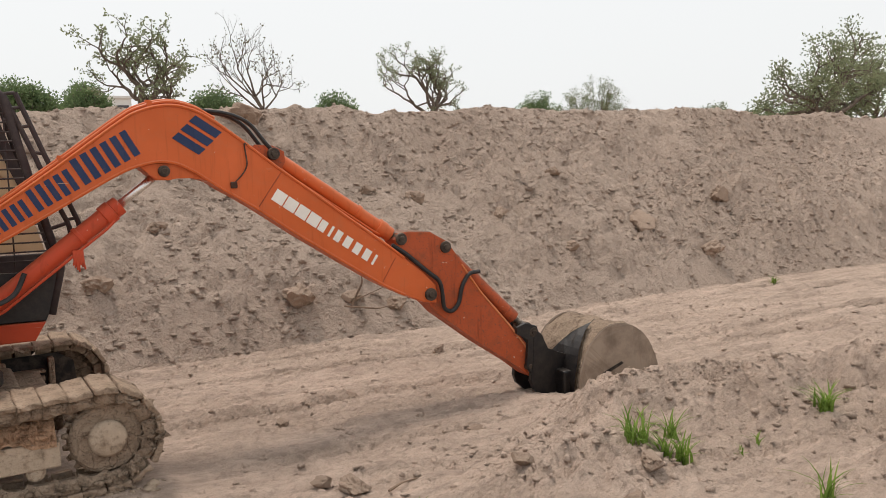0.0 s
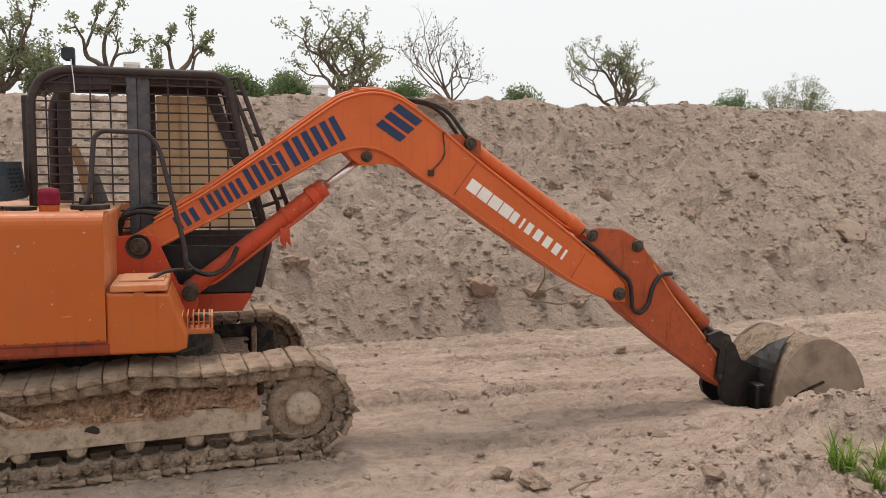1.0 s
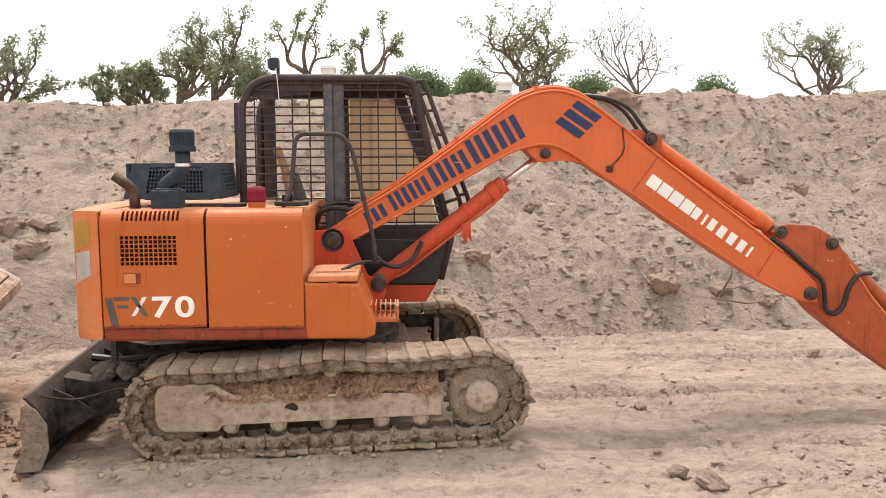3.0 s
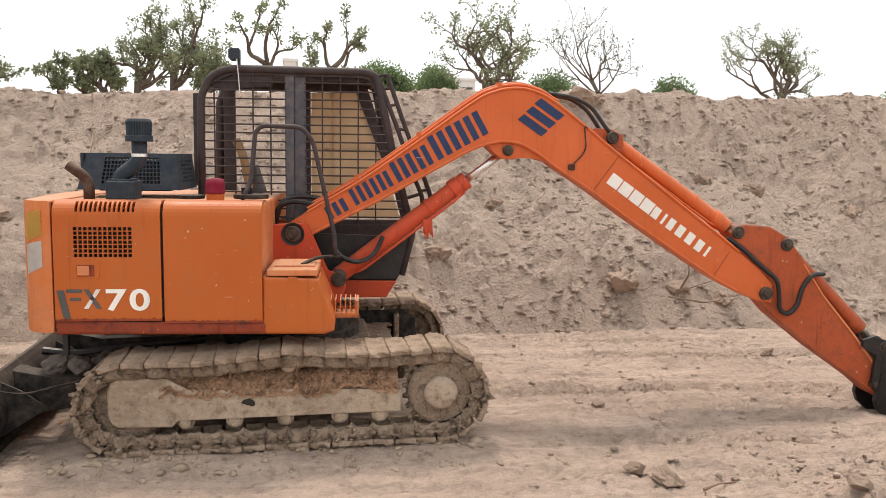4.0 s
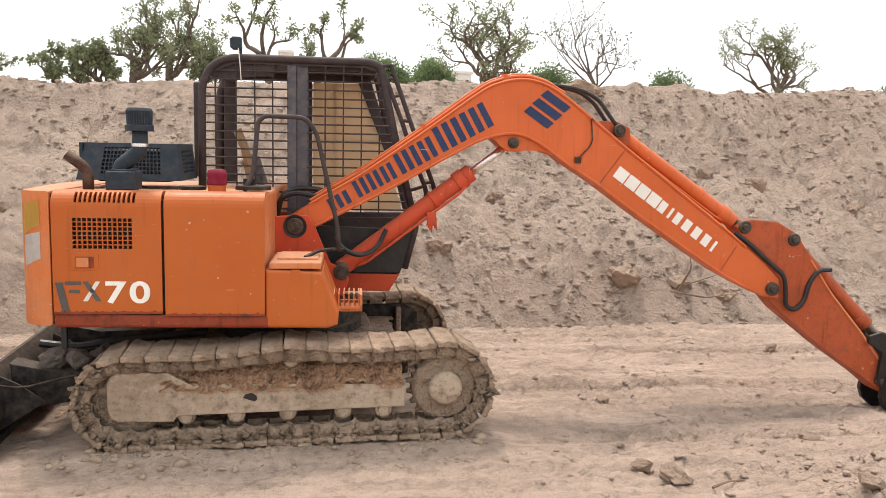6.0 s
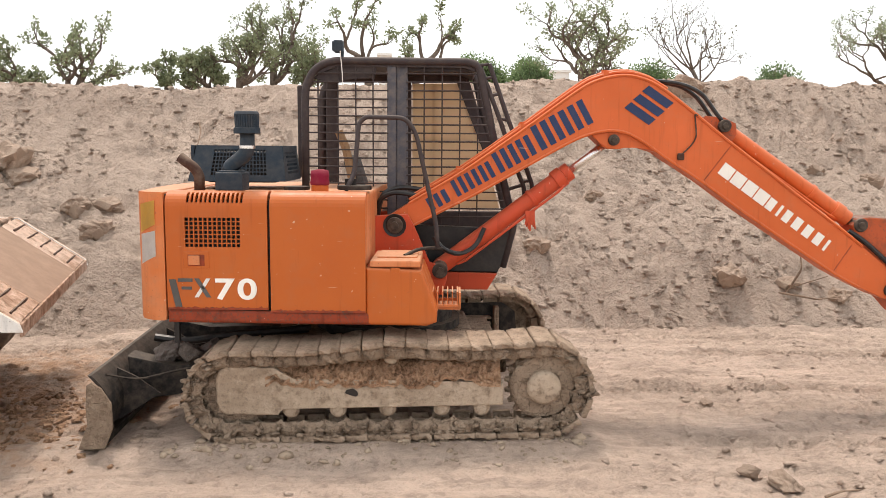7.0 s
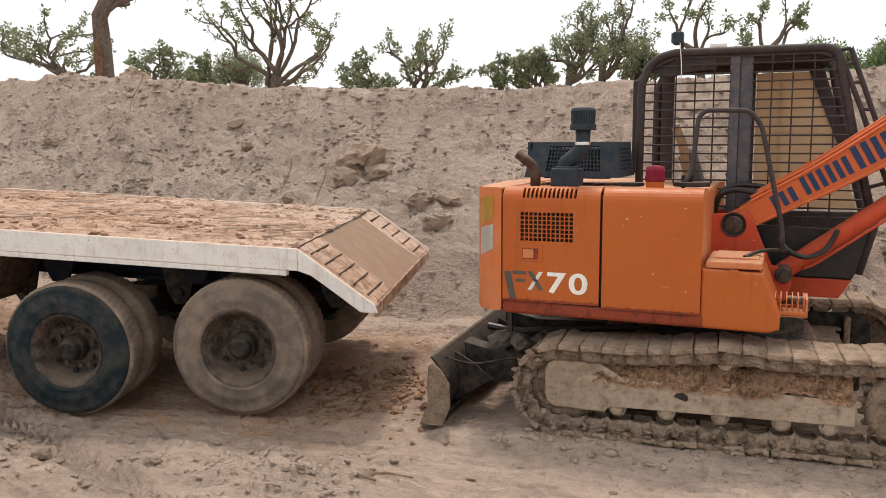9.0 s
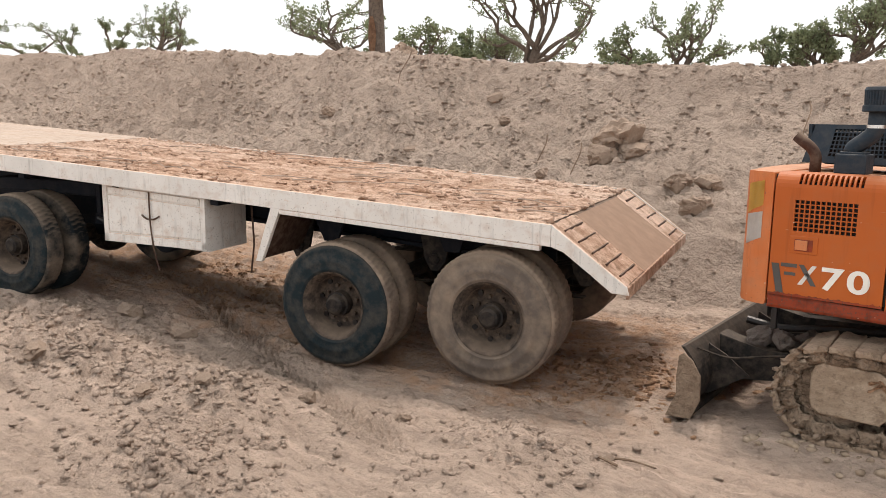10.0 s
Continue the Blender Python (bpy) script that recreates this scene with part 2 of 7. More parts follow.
SCAR = earth("bare_wood", (0.40, 0.25, 0.16), (0.34, 0.20, 0.125), (0.22, 0.12, 0.075), 30, 0.7, 0.02)
STICK = earth("dry_twig", (0.30, 0.21, 0.15), (0.24, 0.17, 0.12), (0.15, 0.10, 0.07), 40, 0.7, 0.01)
PLASTER = metal("pale_plaster", (0.70, 0.69, 0.66), dusty=0.2, rough=0.9, metallic=0, scale=1)
STONE = earth("grey_stone", (0.20, 0.17, 0.15), (0.17, 0.14, 0.125), (0.12, 0.095, 0.08), 30, 0.6, 0.01)


def leaf(name, dark, light):
    k = Nodes(name)
    c = k.mix(k.island(), dark, light)
    c = k.mix(k.step(k.noise(0.8, 3), 0.45, 0.65, 0, 0.6), c, light)
    k.bsdf.inputs["Specular IOR Level"].default_value = 0.2
    k.done(c, 0.75)
    thin = k.t.nodes.new("ShaderNodeBsdfTranslucent")
    k.link(c, thin.inputs["Color"])
    both = k.t.nodes.new("ShaderNodeMixShader")
    both.inputs[0].default_value = 0.45
    k.link(k.bsdf.outputs[0], both.inputs[1])
    k.link(thin.outputs[0], both.inputs[2])
    k.link(both.outputs[0], k.t.nodes["Material Output"].inputs["Surface"])
    return k.m


# LEAF is lightened to carry backlight and distant haze in its colour
LEAF = leaf("khejri_leaf", (0.15, 0.175, 0.10), (0.29, 0.32, 0.19))
LEAF_BUSH = leaf("bush_leaf", (0.10, 0.15, 0.07), (0.21, 0.28, 0.13))
LEAF_DRY = leaf("dry_leaf", (0.13, 0.115, 0.075), (0.20, 0.185, 0.12))
GRASS = leaf("grass_blade", (0.12, 0.20, 0.035), (0.27, 0.38, 0.08))


# ---- numbers: smooth noise over arrays ----
def lattice(i, j, seed):
    h = (i.astype(np.int64) * 374761393 + j.astype(np.int64) * 668265263 + seed * 974711) & 0x7FFFFFFF
    h = ((h ^ (h >> 13)) * 1274126177) & 0x7FFFFFFF
    return ((h ^ (h >> 16)) & 0xFFFF) / 65535.0


def value(x, y, seed=0):
    """Smooth noise, -1 to 1."""
    i, j = np.floor(x), np.floor(y)
    u, v = x - i, y - j
    u, v = u * u * u * (u * (u * 6 - 15) + 10), v * v * v * (v * (v * 6 - 15) + 10)
    a, b = lattice(i, j, seed), lattice(i + 1, j, seed)
    c, d = lattice(i, j + 1, seed), lattice(i + 1, j + 1, seed)
    return 2 * ((a * (1 - u) + b * u) * (1 - v) + (c * (1 - u) + d * u) * v) - 1


def fbm(x, y, size, octaves=4, seed=0):
    s, amp = 0.0, 1.0
    for o in range(octaves):
        ca, sa = math.cos(o * 1.1 + seed), math.sin(o * 1.1 + seed)
        s = s + amp * value((x * ca - y * sa) / size, (x * sa + y * ca) / size, seed * 17 + o)
        size, amp = size * 0.5, amp * 0.5
    return s


def lumps(x, y, size, seed=0):
    """Rounded heaps with sharp creases, 0 to about 1."""
    return 1 - np.abs(value(x / size, y / size, seed) + 0.35 * value(x / size * 2.3, y / size * 2.3, seed + 5))


def clods_on(x, y, size, share, seed=0):
    """Scattered round crumbs, one at most in a cell."""
    i0, j0 = np.floor(x / size), np.floor(y / size)
    best = np.zeros_like(x)
    for di in (-1, 0, 1):
        for dj in (-1, 0, 1):
            i, j = i0 + di, j0 + dj
            cx, cy = (i + lattice(i, j, seed)) * size, (j + lattice(i, j, seed + 1)) * size
            r = size * (0.22 + 0.3 * lattice(i, j, seed + 2))
            on = lattice(i, j, seed + 3) < share
            d = 1 - ((x - cx) ** 2 + (y - cy) ** 2) / (r * r)
            best = np.maximum(best, np.where(on & (d > 0), np.sqrt(np.maximum(d, 0)) * r, 0))
    return best


def bell(d, w):
    return np.exp(-(d / w) ** 2)


def rut(x, y, y0, slope, wave, width, depth, bars, seed):
    """A wheel's track along x: a shallow trough with raised rims and the marks of the tread."""
    c = y0 + slope * x + wave * np.sin(x * 0.45 + seed)
    d = y - c
    depth = depth * 1.4
    t = -depth * bell(d, width * 0.55) + depth * 0.5 * (bell(d - width * 0.85, width * 0.3) + bell(d + width * 0.85, width * 0.3))
    if bars:
        zig = np.sin(((x + slope * y) * 2 + np.abs(d) * 4.4) * math.pi / bars)
        t = t + depth * 0.8 * np.clip(zig * 3, -1, 1) * bell(d, width * 0.7)
    worn = np.clip(0.65 + 0.7 * value(x / 1.3, y / 0.9, seed + 40), 0, 1.2)
    return t * worn


# low crumbly heaps beside the wheel track: x, y, half length, half width, height
HEAPS = ((-4.6, -1.62, 0.60, 0.36, 0.17), (-4.15, -2.35, 0.55, 0.40, 0.12), (-2.45, -1.08, 0.42, 0.20, 0.09), (-2.3, -1.85, 0.34, 0.22, 0.10), (-3.5, -2.75, 0.6, 0.3, 0.12),
         (-5.9, -1.9, 0.8, 0.4, 0.16), (-6.9, -1.35, 1.3, 0.45, 0.14))


def ground_height(x, y):
    x, y = np.asarray(x, float), np.asarray(y, float)
    near = bell(np.maximum(np.abs(x) - 14, 0), 8) * bell(np.maximum(np.abs(y) - 5, 0), 5)
    z = 0.03 * fbm(x, y, 2.4, 3, 3) + 0.02 * fbm(x * 0.6, y * 1.3, 0.5, 4, 4) + 0.02 * near * (lumps(x * 0.5, y, 0.22, 6) - 0.6)
    right = 1 / (1 + np.exp(np.clip(-(x - 1.2) * 2, -50, 50)))
    left = 1 / (1 + np.exp(np.clip((x + 1.6) * 2, -50, 50)))
    t = 0
    for y0, slope, wave, width, depth, bars, seed in (
            (3.15, -0.02, 0.08, 0.20, 0.035, 0.16, 1), (2.55, -0.03, 0.10, 0.22, 0.04, 0.15, 2),
            (2.05, -0.02, 0.06, 0.18, 0.03, 0, 3), (1.45, -0.05, 0.10, 0.20, 0.045, 0.15, 4),
            (0.85, -0.03, 0.08, 0.22, 0.02, 0.14, 5), (0.25, -0.10, 0.06, 0.22, 0.018, 0.14, 6),
            (-0.35, -0.12, 0.05, 0.18, 0.02, 0.14, 7), (-1.0, -0.16, 0.05, 0.2, 0.02, 0.15, 14)):
        t = t + rut(x, y, y0, slope, wave, width, depth, bars, seed) * right
    for y0, slope, wave, width, depth, bars, seed in (
            (3.0, 0.05, 0.05, 0.2, 0.04, 0.16, 8), (2.2, 0.06, 0.06, 0.25, 0.04, 0, 9), (1.3, 0.11, 0.03, 0.24, 0.05, 0.15, 10),
            (0.55, 0.12, 0.03, 0.3, 0.05, 0, 11), (-2.88, -0.435, 0.02, 0.26, 0.055, 0.15, 12)):
        t = t + rut(x, y, y0, slope, wave, width, depth, bars, seed) * left
    z = z + t * near
    # spoil ridge under the bucket and its two toes
    along = np.clip((x - 3.9) / 1.2, 0, 1)
    ridge = 0.36 * bell(y - (-0.62 - 0.28 * (x - 4.0)), 0.40 + 0.05 * np.clip(x - 4, 0, 4)) * along * along * (3 - 2 * along) * (1 + 0.25 * value(x / 0.5, y / 0.5, 21))
    toe = 0.26 * bell(np.hypot((x - 3.6) / 0.75, (y + 1.5) / 0.55), 1) + 0.12 * bell(np.hypot(x - 4.4, (y + 0.75)), 0.5)
    bank = 0.34 * bell(np.hypot((x - 6.9) / 1.6, (y + 2.75) / 0.45), 1)
    heap = (ridge + toe + bank)
    # low crumbly heaps on the other side of the road
    heap2 = sum(h * bell(np.hypot((x - hx) / a, (y - hy) / b), 1) for hx, hy, a, b, h in HEAPS)
    rough = np.clip((heap + heap2) * 5, 0, 1.1) + 0.3 * left * bell(y + 1.5, 1.0)
    rough = rough * (1 - left * bell(y + 2.88 + 0.435 * x, 0.34))
    z = z + (heap + heap2) * 1.0 + rough * (0.10 * lumps(x, y, 0.22, 31) - 0.07 + 0.025 * lumps(x * 1.1, y, 0.10, 37) + 0.6 * clods_on(x, y, 0.17, 0.35, 33) + 0.4 * clods_on(x, y, 0.09, 0.5, 39))
    z = z + 0.4 * clods_on(x, y, 0.13, 0.08, 35) * near
    z = z + 0.16 * np.clip((-5.2 - x) / 3.0, 0, 1.6) ** 1.3 - 0.05 * bell(np.hypot(x + 4.6, y + 0.3), 0.8)  # the road climbs
    # thin broken crust: low ledges with crisp edges
    q = fbm(x * 0.55, y, 0.55, 4, 23) * 3.2 + 0.4 * fbm(x, y, 0.13, 2, 24)
    f = q - np.floor(q)
    ledge = np.floor(q) + np.clip((f - 0.80) / 0.20, 0, 1) - q
    z = z + near * 0.030 * ledge * np.clip(0.8 + value(x / 0.8, y / 0.6, 26), 0, 1.3)
    q = fbm(x * 0.16, y + 0.04 * x, 0.34, 4, 43) * 2.6
    f = q - np.floor(q)
    z = z + near * 0.030 * (np.floor(q) + np.clip((f - 0.85) / 0.15, 0, 1) - q)
    # firm strip under the crawler tracks
    under = bell(np.maximum(np.abs(x) - 1.3, 0), 0.25) * bell(np.maximum(np.abs(y - 1.15) - 1.15, 0), 0.2)
    z = z * (1 - under) + 0.035 * under + 0.01 * under * value(x / 0.2, y / 0.2, 61)
    # hollow dug by the bucket
    z = z - 0.14 * bell(np.hypot((x - 5.15) / 0.5, (y - 0.75) / 0.5), 1)
    return z


def crest(x):
    return np.interp(x, [-60, -21, -10.5, -3.8, 2.3, 6.4, 12.6, 19, 60], [4.6, 3.52, 3.22, 2.90, 2.98, 3.08, 3.12, 3.04, 3.0])


def bank_height(x, y):
    x, y = np.asarray(x, float), np.asarray(y, float)
    toe = 3.55 + 0.14 * fbm(x, x * 0, 2.2, 3, 51) - 0.02 * np.maximum(x - 5, 0)
    top = crest(x) - 0.12 + 0.06 * fbm(x, x * 0 + 3, 1.6, 4, 52)
    s = np.clip((y - toe) / 3.35, -0.2, 3)
    face = np.where(s < 1, s + 0.05 * np.sin(s * math.pi * 2), 1.0)
    soft = np.clip(s * 6, 0, 1) * np.clip((1.15 - s) * 3.2, 0.25, 1)
    z = top * np.clip(face, -0.15, 1)
    z = z - 0.5 * np.clip(s - 1.25, 0, 1.2)  # falls back to the field
    w = 0.10 * value(x / 0.5, y / 0.4, 81)
    z = z + soft * (0.12 * fbm(x, y * 1.2, 1.5, 3, 53) + 0.07 * fbm(x * 1.1, y * 1.5, 0.42, 4, 54) + 0.085 * (lumps(x + w, y * 1.3 - w, 0.30, 55) - 0.6) * np.clip(0.7 + value(x / 1.7, y / 1.2, 83), 0.15, 1.5) + 0.8 * clods_on(x + w, y * 1.3, 0.27, 0.28, 57) + 0.8 * clods_on(x, y * 1.3 + w, 0.15, 0.42, 59) * np.clip(0.75 + value(x / 0.9, y / 0.9, 85), 0, 1.3))
    flake = np.clip(0.75 + 0.8 * value(x / 0.7, y / 0.5, 95), 0.1, 1.5)
    z = z + soft * flake * (0.045 * (lumps(x * 0.8 + w, y * 1.4, 0.15, 96) - 0.6) + 0.030 * (lumps(x * 0.9, y * 1.3 + w, 0.085, 97) - 0.6) + 0.6 * clods_on(x, y * 1.2, 0.09, 0.4, 98))
    q = fbm(x, y * 1.2, 0.38, 4, 29) * 2.6
    f = q - np.floor(q)
    z = z + soft * 0.034 * (np.floor(q) + np.clip((f - 0.8) / 0.2, 0, 1) - q) * np.clip(0.6 + value(x / 0.9, y / 0.7, 27), 0, 1.2)
    return z


# ---- mesh building ----
def link_mesh(name, me, material, parent=None, label="", smooth=False):
    if material:
        me.materials.append(material)
    if smooth:
        me.shade_smooth()
    ob = new(name, me)
    if parent:
        ob.parent = parent
    if label:
        tagged(ob, label)
    return ob


def part(name, bm, material, parent, label="", smooth=False):
    """Links a bmesh as one mesh object under a thing or a part."""
    bmesh.ops.recalc_face_normals(bm, faces=bm.faces)
    me = bpy.data.meshes.new(name)
    bm.to_mesh(me)
    bm.free()
    return link_mesh(name, me, material, parent, label, smooth)


def sheet(name, xs, ys, height, material, low=None):
    """A grid of ground with the given height."""
    gx, gy = np.meshgrid(xs, ys)
    gz = height(gx, gy)
    co = np.stack([gx, gy, gz], -1).reshape(-1, 3)
    nx, ny = len(xs), len(ys)
    i = (np.arange(ny - 1)[:, None] * nx + np.arange(nx - 1)[None, :]).ravel()
    quads = np.stack([i, i + 1, i + 1 + nx, i + nx], -1)
    me = bpy.data.meshes.new(name)
    me.vertices.add(len(co))
    me.vertices.foreach_set("co", co.ravel())
    me.loops.add(quads.size)
    me.loops.foreach_set("vertex_index", quads.ravel())
    me.polygons.add(len(quads))
    me.polygons.foreach_set("loop_start", np.arange(0, quads.size, 4))
    me.update(calc_edges=True)
    me.validate()
    return tagged(link_mesh(name, me, material, smooth=True), kind="structure")


def spaced(fine0, fine1, step, end0, end1, grow=1.18):
    mid = list(np.arange(fine0, fine1, step))
    a, s, x = [], step, fine0
    while x > end0:
        s *= grow
        x -= s
        a.append(x)
    b, s, x = [], step, mid[-1]
    while x < end1:
        s *= grow
        x += s
        b.append(x)
    return np.array(a[::-1] + mid + b)


def frame_of(p, q):
    d = (Vector(q) - Vector(p)).normalized()
    return d.to_track_quat("Z", "Y").to_matrix()


def bx(bm, x0, x1, y0, y1, z0, z1, bevel=0.0, segs=2):
    m = Matrix.Translation(((x0 + x1) / 2, (y0 + y1) / 2, (z0 + z1) / 2)) @ Matrix.Diagonal((abs(x1 - x0), abs(y1 - y0), abs(z1 - z0), 1))
    vs = bmesh.ops.create_cube(bm, size=1, matrix=m)["verts"]
    if bevel:
        es = list({e for v in vs for e in v.link_edges})
        bmesh.ops.bevel(bm, geom=es, offset=bevel, segments=segs, profile=0.5, affect="EDGES", clamp_overlap=True)
    return bm


def rod(bm, p, q, r, r2=None, segs=14, bevel=0.0):
    p, q = Vector(p), Vector(q)
    m = Matrix.Translation((p + q) / 2) @ frame_of(p, q).to_4x4()
    vs = bmesh.ops.create_cone(bm, cap_ends=True, segments=segs, radius1=r, radius2=r if r2 is None else r2, depth=(q - p).length, matrix=m)["verts"]
    if bevel:
        fs = {f for v in vs for f in v.link_faces if len(f.verts) == segs}
        es = list({e for f in fs for e in f.edges})
        bmesh.ops.bevel(bm, geom=es, offset=bevel, segments=2, profile=0.5, affect="EDGES", clamp_overlap=True)
    return bm


def rounded_path(pts, radius, steps=5):
    """A polyline with its corners rounded."""
    pts = [Vector(p) for p in pts]
    out = [pts[0]]
    for a, b, c in zip(pts, pts[1:], pts[2:]):
        r = min(radius, (a - b).length * 0.45, (c - b).length * 0.45)
        p, q = b + (a - b).normalized() * r, b + (c - b).normalized() * r
        for k in range(steps + 1):
            t = k / steps
            out.append(p * (1 - t) ** 2 + b * 2 * t * (1 - t) + q * t * t)
    return out + [pts[-1]]


def tube(bm, pts, r, segs=8, corner=0.0, r2=None):
    pts = rounded_path(pts, corner) if corner else [Vector(p) for p in pts]
    rings, side = [], None
    for i, p in enumerate(pts):
        d = (pts[min(i + 1, len(pts) - 1)] - pts[max(i - 1, 0)]).normalized()
        if side is None:
            side = d.orthogonal().normalized()
        side = (side - d * side.dot(d)).normalized()
        other = d.cross(side)
        rr = r if r2 is None else r + (r2 - r) * i / (len(pts) - 1)
        rings.append([bm.verts.new(p + (side * math.cos(a) + other * math.sin(a)) * rr) for a in [2 * math.pi * k / segs for k in range(segs)]])
    for a, b in zip(rings, rings[1:]):
        for k in range(segs):
            bm.faces.new((a[k], a[(k + 1) % segs], b[(k + 1) % segs], b[k]))
    bm.faces.new(rings[0][::-1])
    bm.faces.new(rings[-1])
    return bm


def prism(bm, outline, y0, y1, bevel=0.0, segs=2):
    """An outline in x and z, made thick along y."""
    a = [bm.verts.new((x, y0, z)) for x, z in outline]
    b = [bm.verts.new((x, y1, z)) for x, z in outline]
    fs = [bm.faces.new(a), bm.faces.new(b[::-1])]
    n = len(a)
    rim = []
    for k in range(n):
        f = bm.faces.new((a[k], b[k], b[(k + 1) % n], a[(k + 1) % n]))
        rim.append(f)
    if bevel:
        es = list({e for f in fs for e in f.edges})
        bmesh.ops.bevel(bm, geom=es, offset=bevel, segments=segs, profile=0.5, affect="EDGES", clamp_overlap=True)
    return bm


def lathe(bm, profile, centre, axis="Y", segs=36, caps=(True, True)):
    """Turns a profile of (along the axis, radius) round an axis through centre."""
    rings = []
    for s, r in profile:
        ring = []
        for k in range(segs):
            a = 2 * math.pi * k / segs
            c, d = math.cos(a) * r, math.sin(a) * r
            p = (c, s, d) if axis == "Y" else (c, d, s)
            ring.append(bm.verts.new(Vector(centre) + Vector(p)))
        rings.append(ring)
    for a, b in zip(rings, rings[1:]):
        for k in range(segs):
            bm.faces.new((a[k], a[(k + 1) % segs], b[(k + 1) % segs], b[k]))
    if caps[0]:
        bm.faces.new(rings[0])
    if caps[1]:
        bm.faces.new(rings[-1][::-1])
    return bm


def pierced(bm, u0, u1, v0, v1, holes, thick, place):
    """A plate in u and v with rectangular holes through it. place(u, v, depth) gives the point."""
    us = sorted({u0, u1, *[h[0] for h in holes], *[h[1] for h in holes]})
    vs = sorted({v0, v1, *[h[2] for h in holes], *[h[3] for h in holes]})
    solid = [[not any(h[0] <= (a + b) / 2 <= h[1] and h[2] <= (c + d) / 2 <= h[3] for h in holes) for c, d in zip(vs, vs[1:])] for a, b in zip(us, us[1:])]
    pts = {}

    def at(i, j, k):
        if (i, j, k) not in pts:
            pts[i, j, k] = bm.verts.new(place(us[i], vs[j], k * thick))
        return pts[i, j, k]

    def filled(i, j):
        return 0 <= i < len(us) - 1 and 0 <= j < len(vs) - 1 and solid[i][j]

    for i in range(len(us) - 1):
        for j in range(len(vs) - 1):
            if not solid[i][j]:
                continue
            bm.faces.new((at(i, j, 0), at(i + 1, j, 0), at(i + 1, j + 1, 0), at(i, j + 1, 0)))
            bm.faces.new((at(i, j, 1), at(i, j + 1, 1), at(i + 1, j + 1, 1), at(i + 1, j, 1)))
            for (di, dj), (a, b) in {(-1, 0): ((i, j), (i, j + 1)), (1, 0): ((i + 1, j), (i + 1, j + 1)), (0, -1): ((i, j), (i + 1, j)), (0, 1): ((i, j + 1), (i + 1, j + 1))}.items():
                if not filled(i + di, j + dj):
                    bm.faces.new((at(*a, 0), at(*b, 0), at(*b, 1), at(*a, 1)))
    return bm


def hole_grid(u0, u1, v0, v1, nu, nv, share=0.66):
    du, dv = (u1 - u0) / nu, (v1 - v0) / nv
    return [(round(u0 + i * du + du * (1 - share) / 2, 4), round(u0 + (i + 1) * du - du * (1 - share) / 2, 4), round(v0 + j * dv + dv * (1 - share) / 2, 4), round(v0 + (j + 1) * dv - dv * (1 - share) / 2, 4)) for i in range(nu) for j in range(nv)]


def thing(name, place, label, category, group=""):
    ob = new(name)
    ob.empty_display_size = 0.2
    ob.matrix_basis = place
    return tagged(ob, label, category, group)


# ---- the ground and the sand bank ----
tagged(sheet("ground", spaced(-9.5, 9.5, 0.025, -420, 420, 1.10), spaced(-3.2, 4.1, 0.024, -420, 420, 1.12), ground_height, SAND), "pale dry sandy ground with ruts and tyre marks", "ground")
tagged(sheet("sand_bank", spaced(-19, 18, 0.029, -420, 420, 1.10), spaced(3.1, 7.4, 0.026, 3.0, 420, 1.12), bank_height, BANK), "long lumpy bank of grey-brown dug sand", "embankment")


# ---- the excavator ----
# The crawler frame is square to the world; the upper works are swung a few degrees towards the road.
EX = thing("excavator", pose(0, 1.15, 0), "worn orange crawler excavator with mud-caked tracks parked on sand", "excavator")
SWING = pose(0, 0, 0, 0, 0, -4)


def upper(name, bm, material, parent=EX, label="", smooth=False):
    bm.transform(SWING)
    return part(name, bm, material, parent, label, smooth)


HULL = SWING @ Matrix.Translation((-0.03, 0, -0.05))


def hull(name, bm, material, parent=EX, label="", smooth=False):
    """A part of the engine house, which sits a little lower and further back on the upper frame."""
    bm.transform(HULL)
    return part(name, bm, material, parent, label, smooth)


# crawler tracks: a loop of shoes round sprocket and idler
HUB_F, HUB_R = (1.045, 0.375), (-1.02, 0.345)
R_F, R_R = 0.285, 0.265


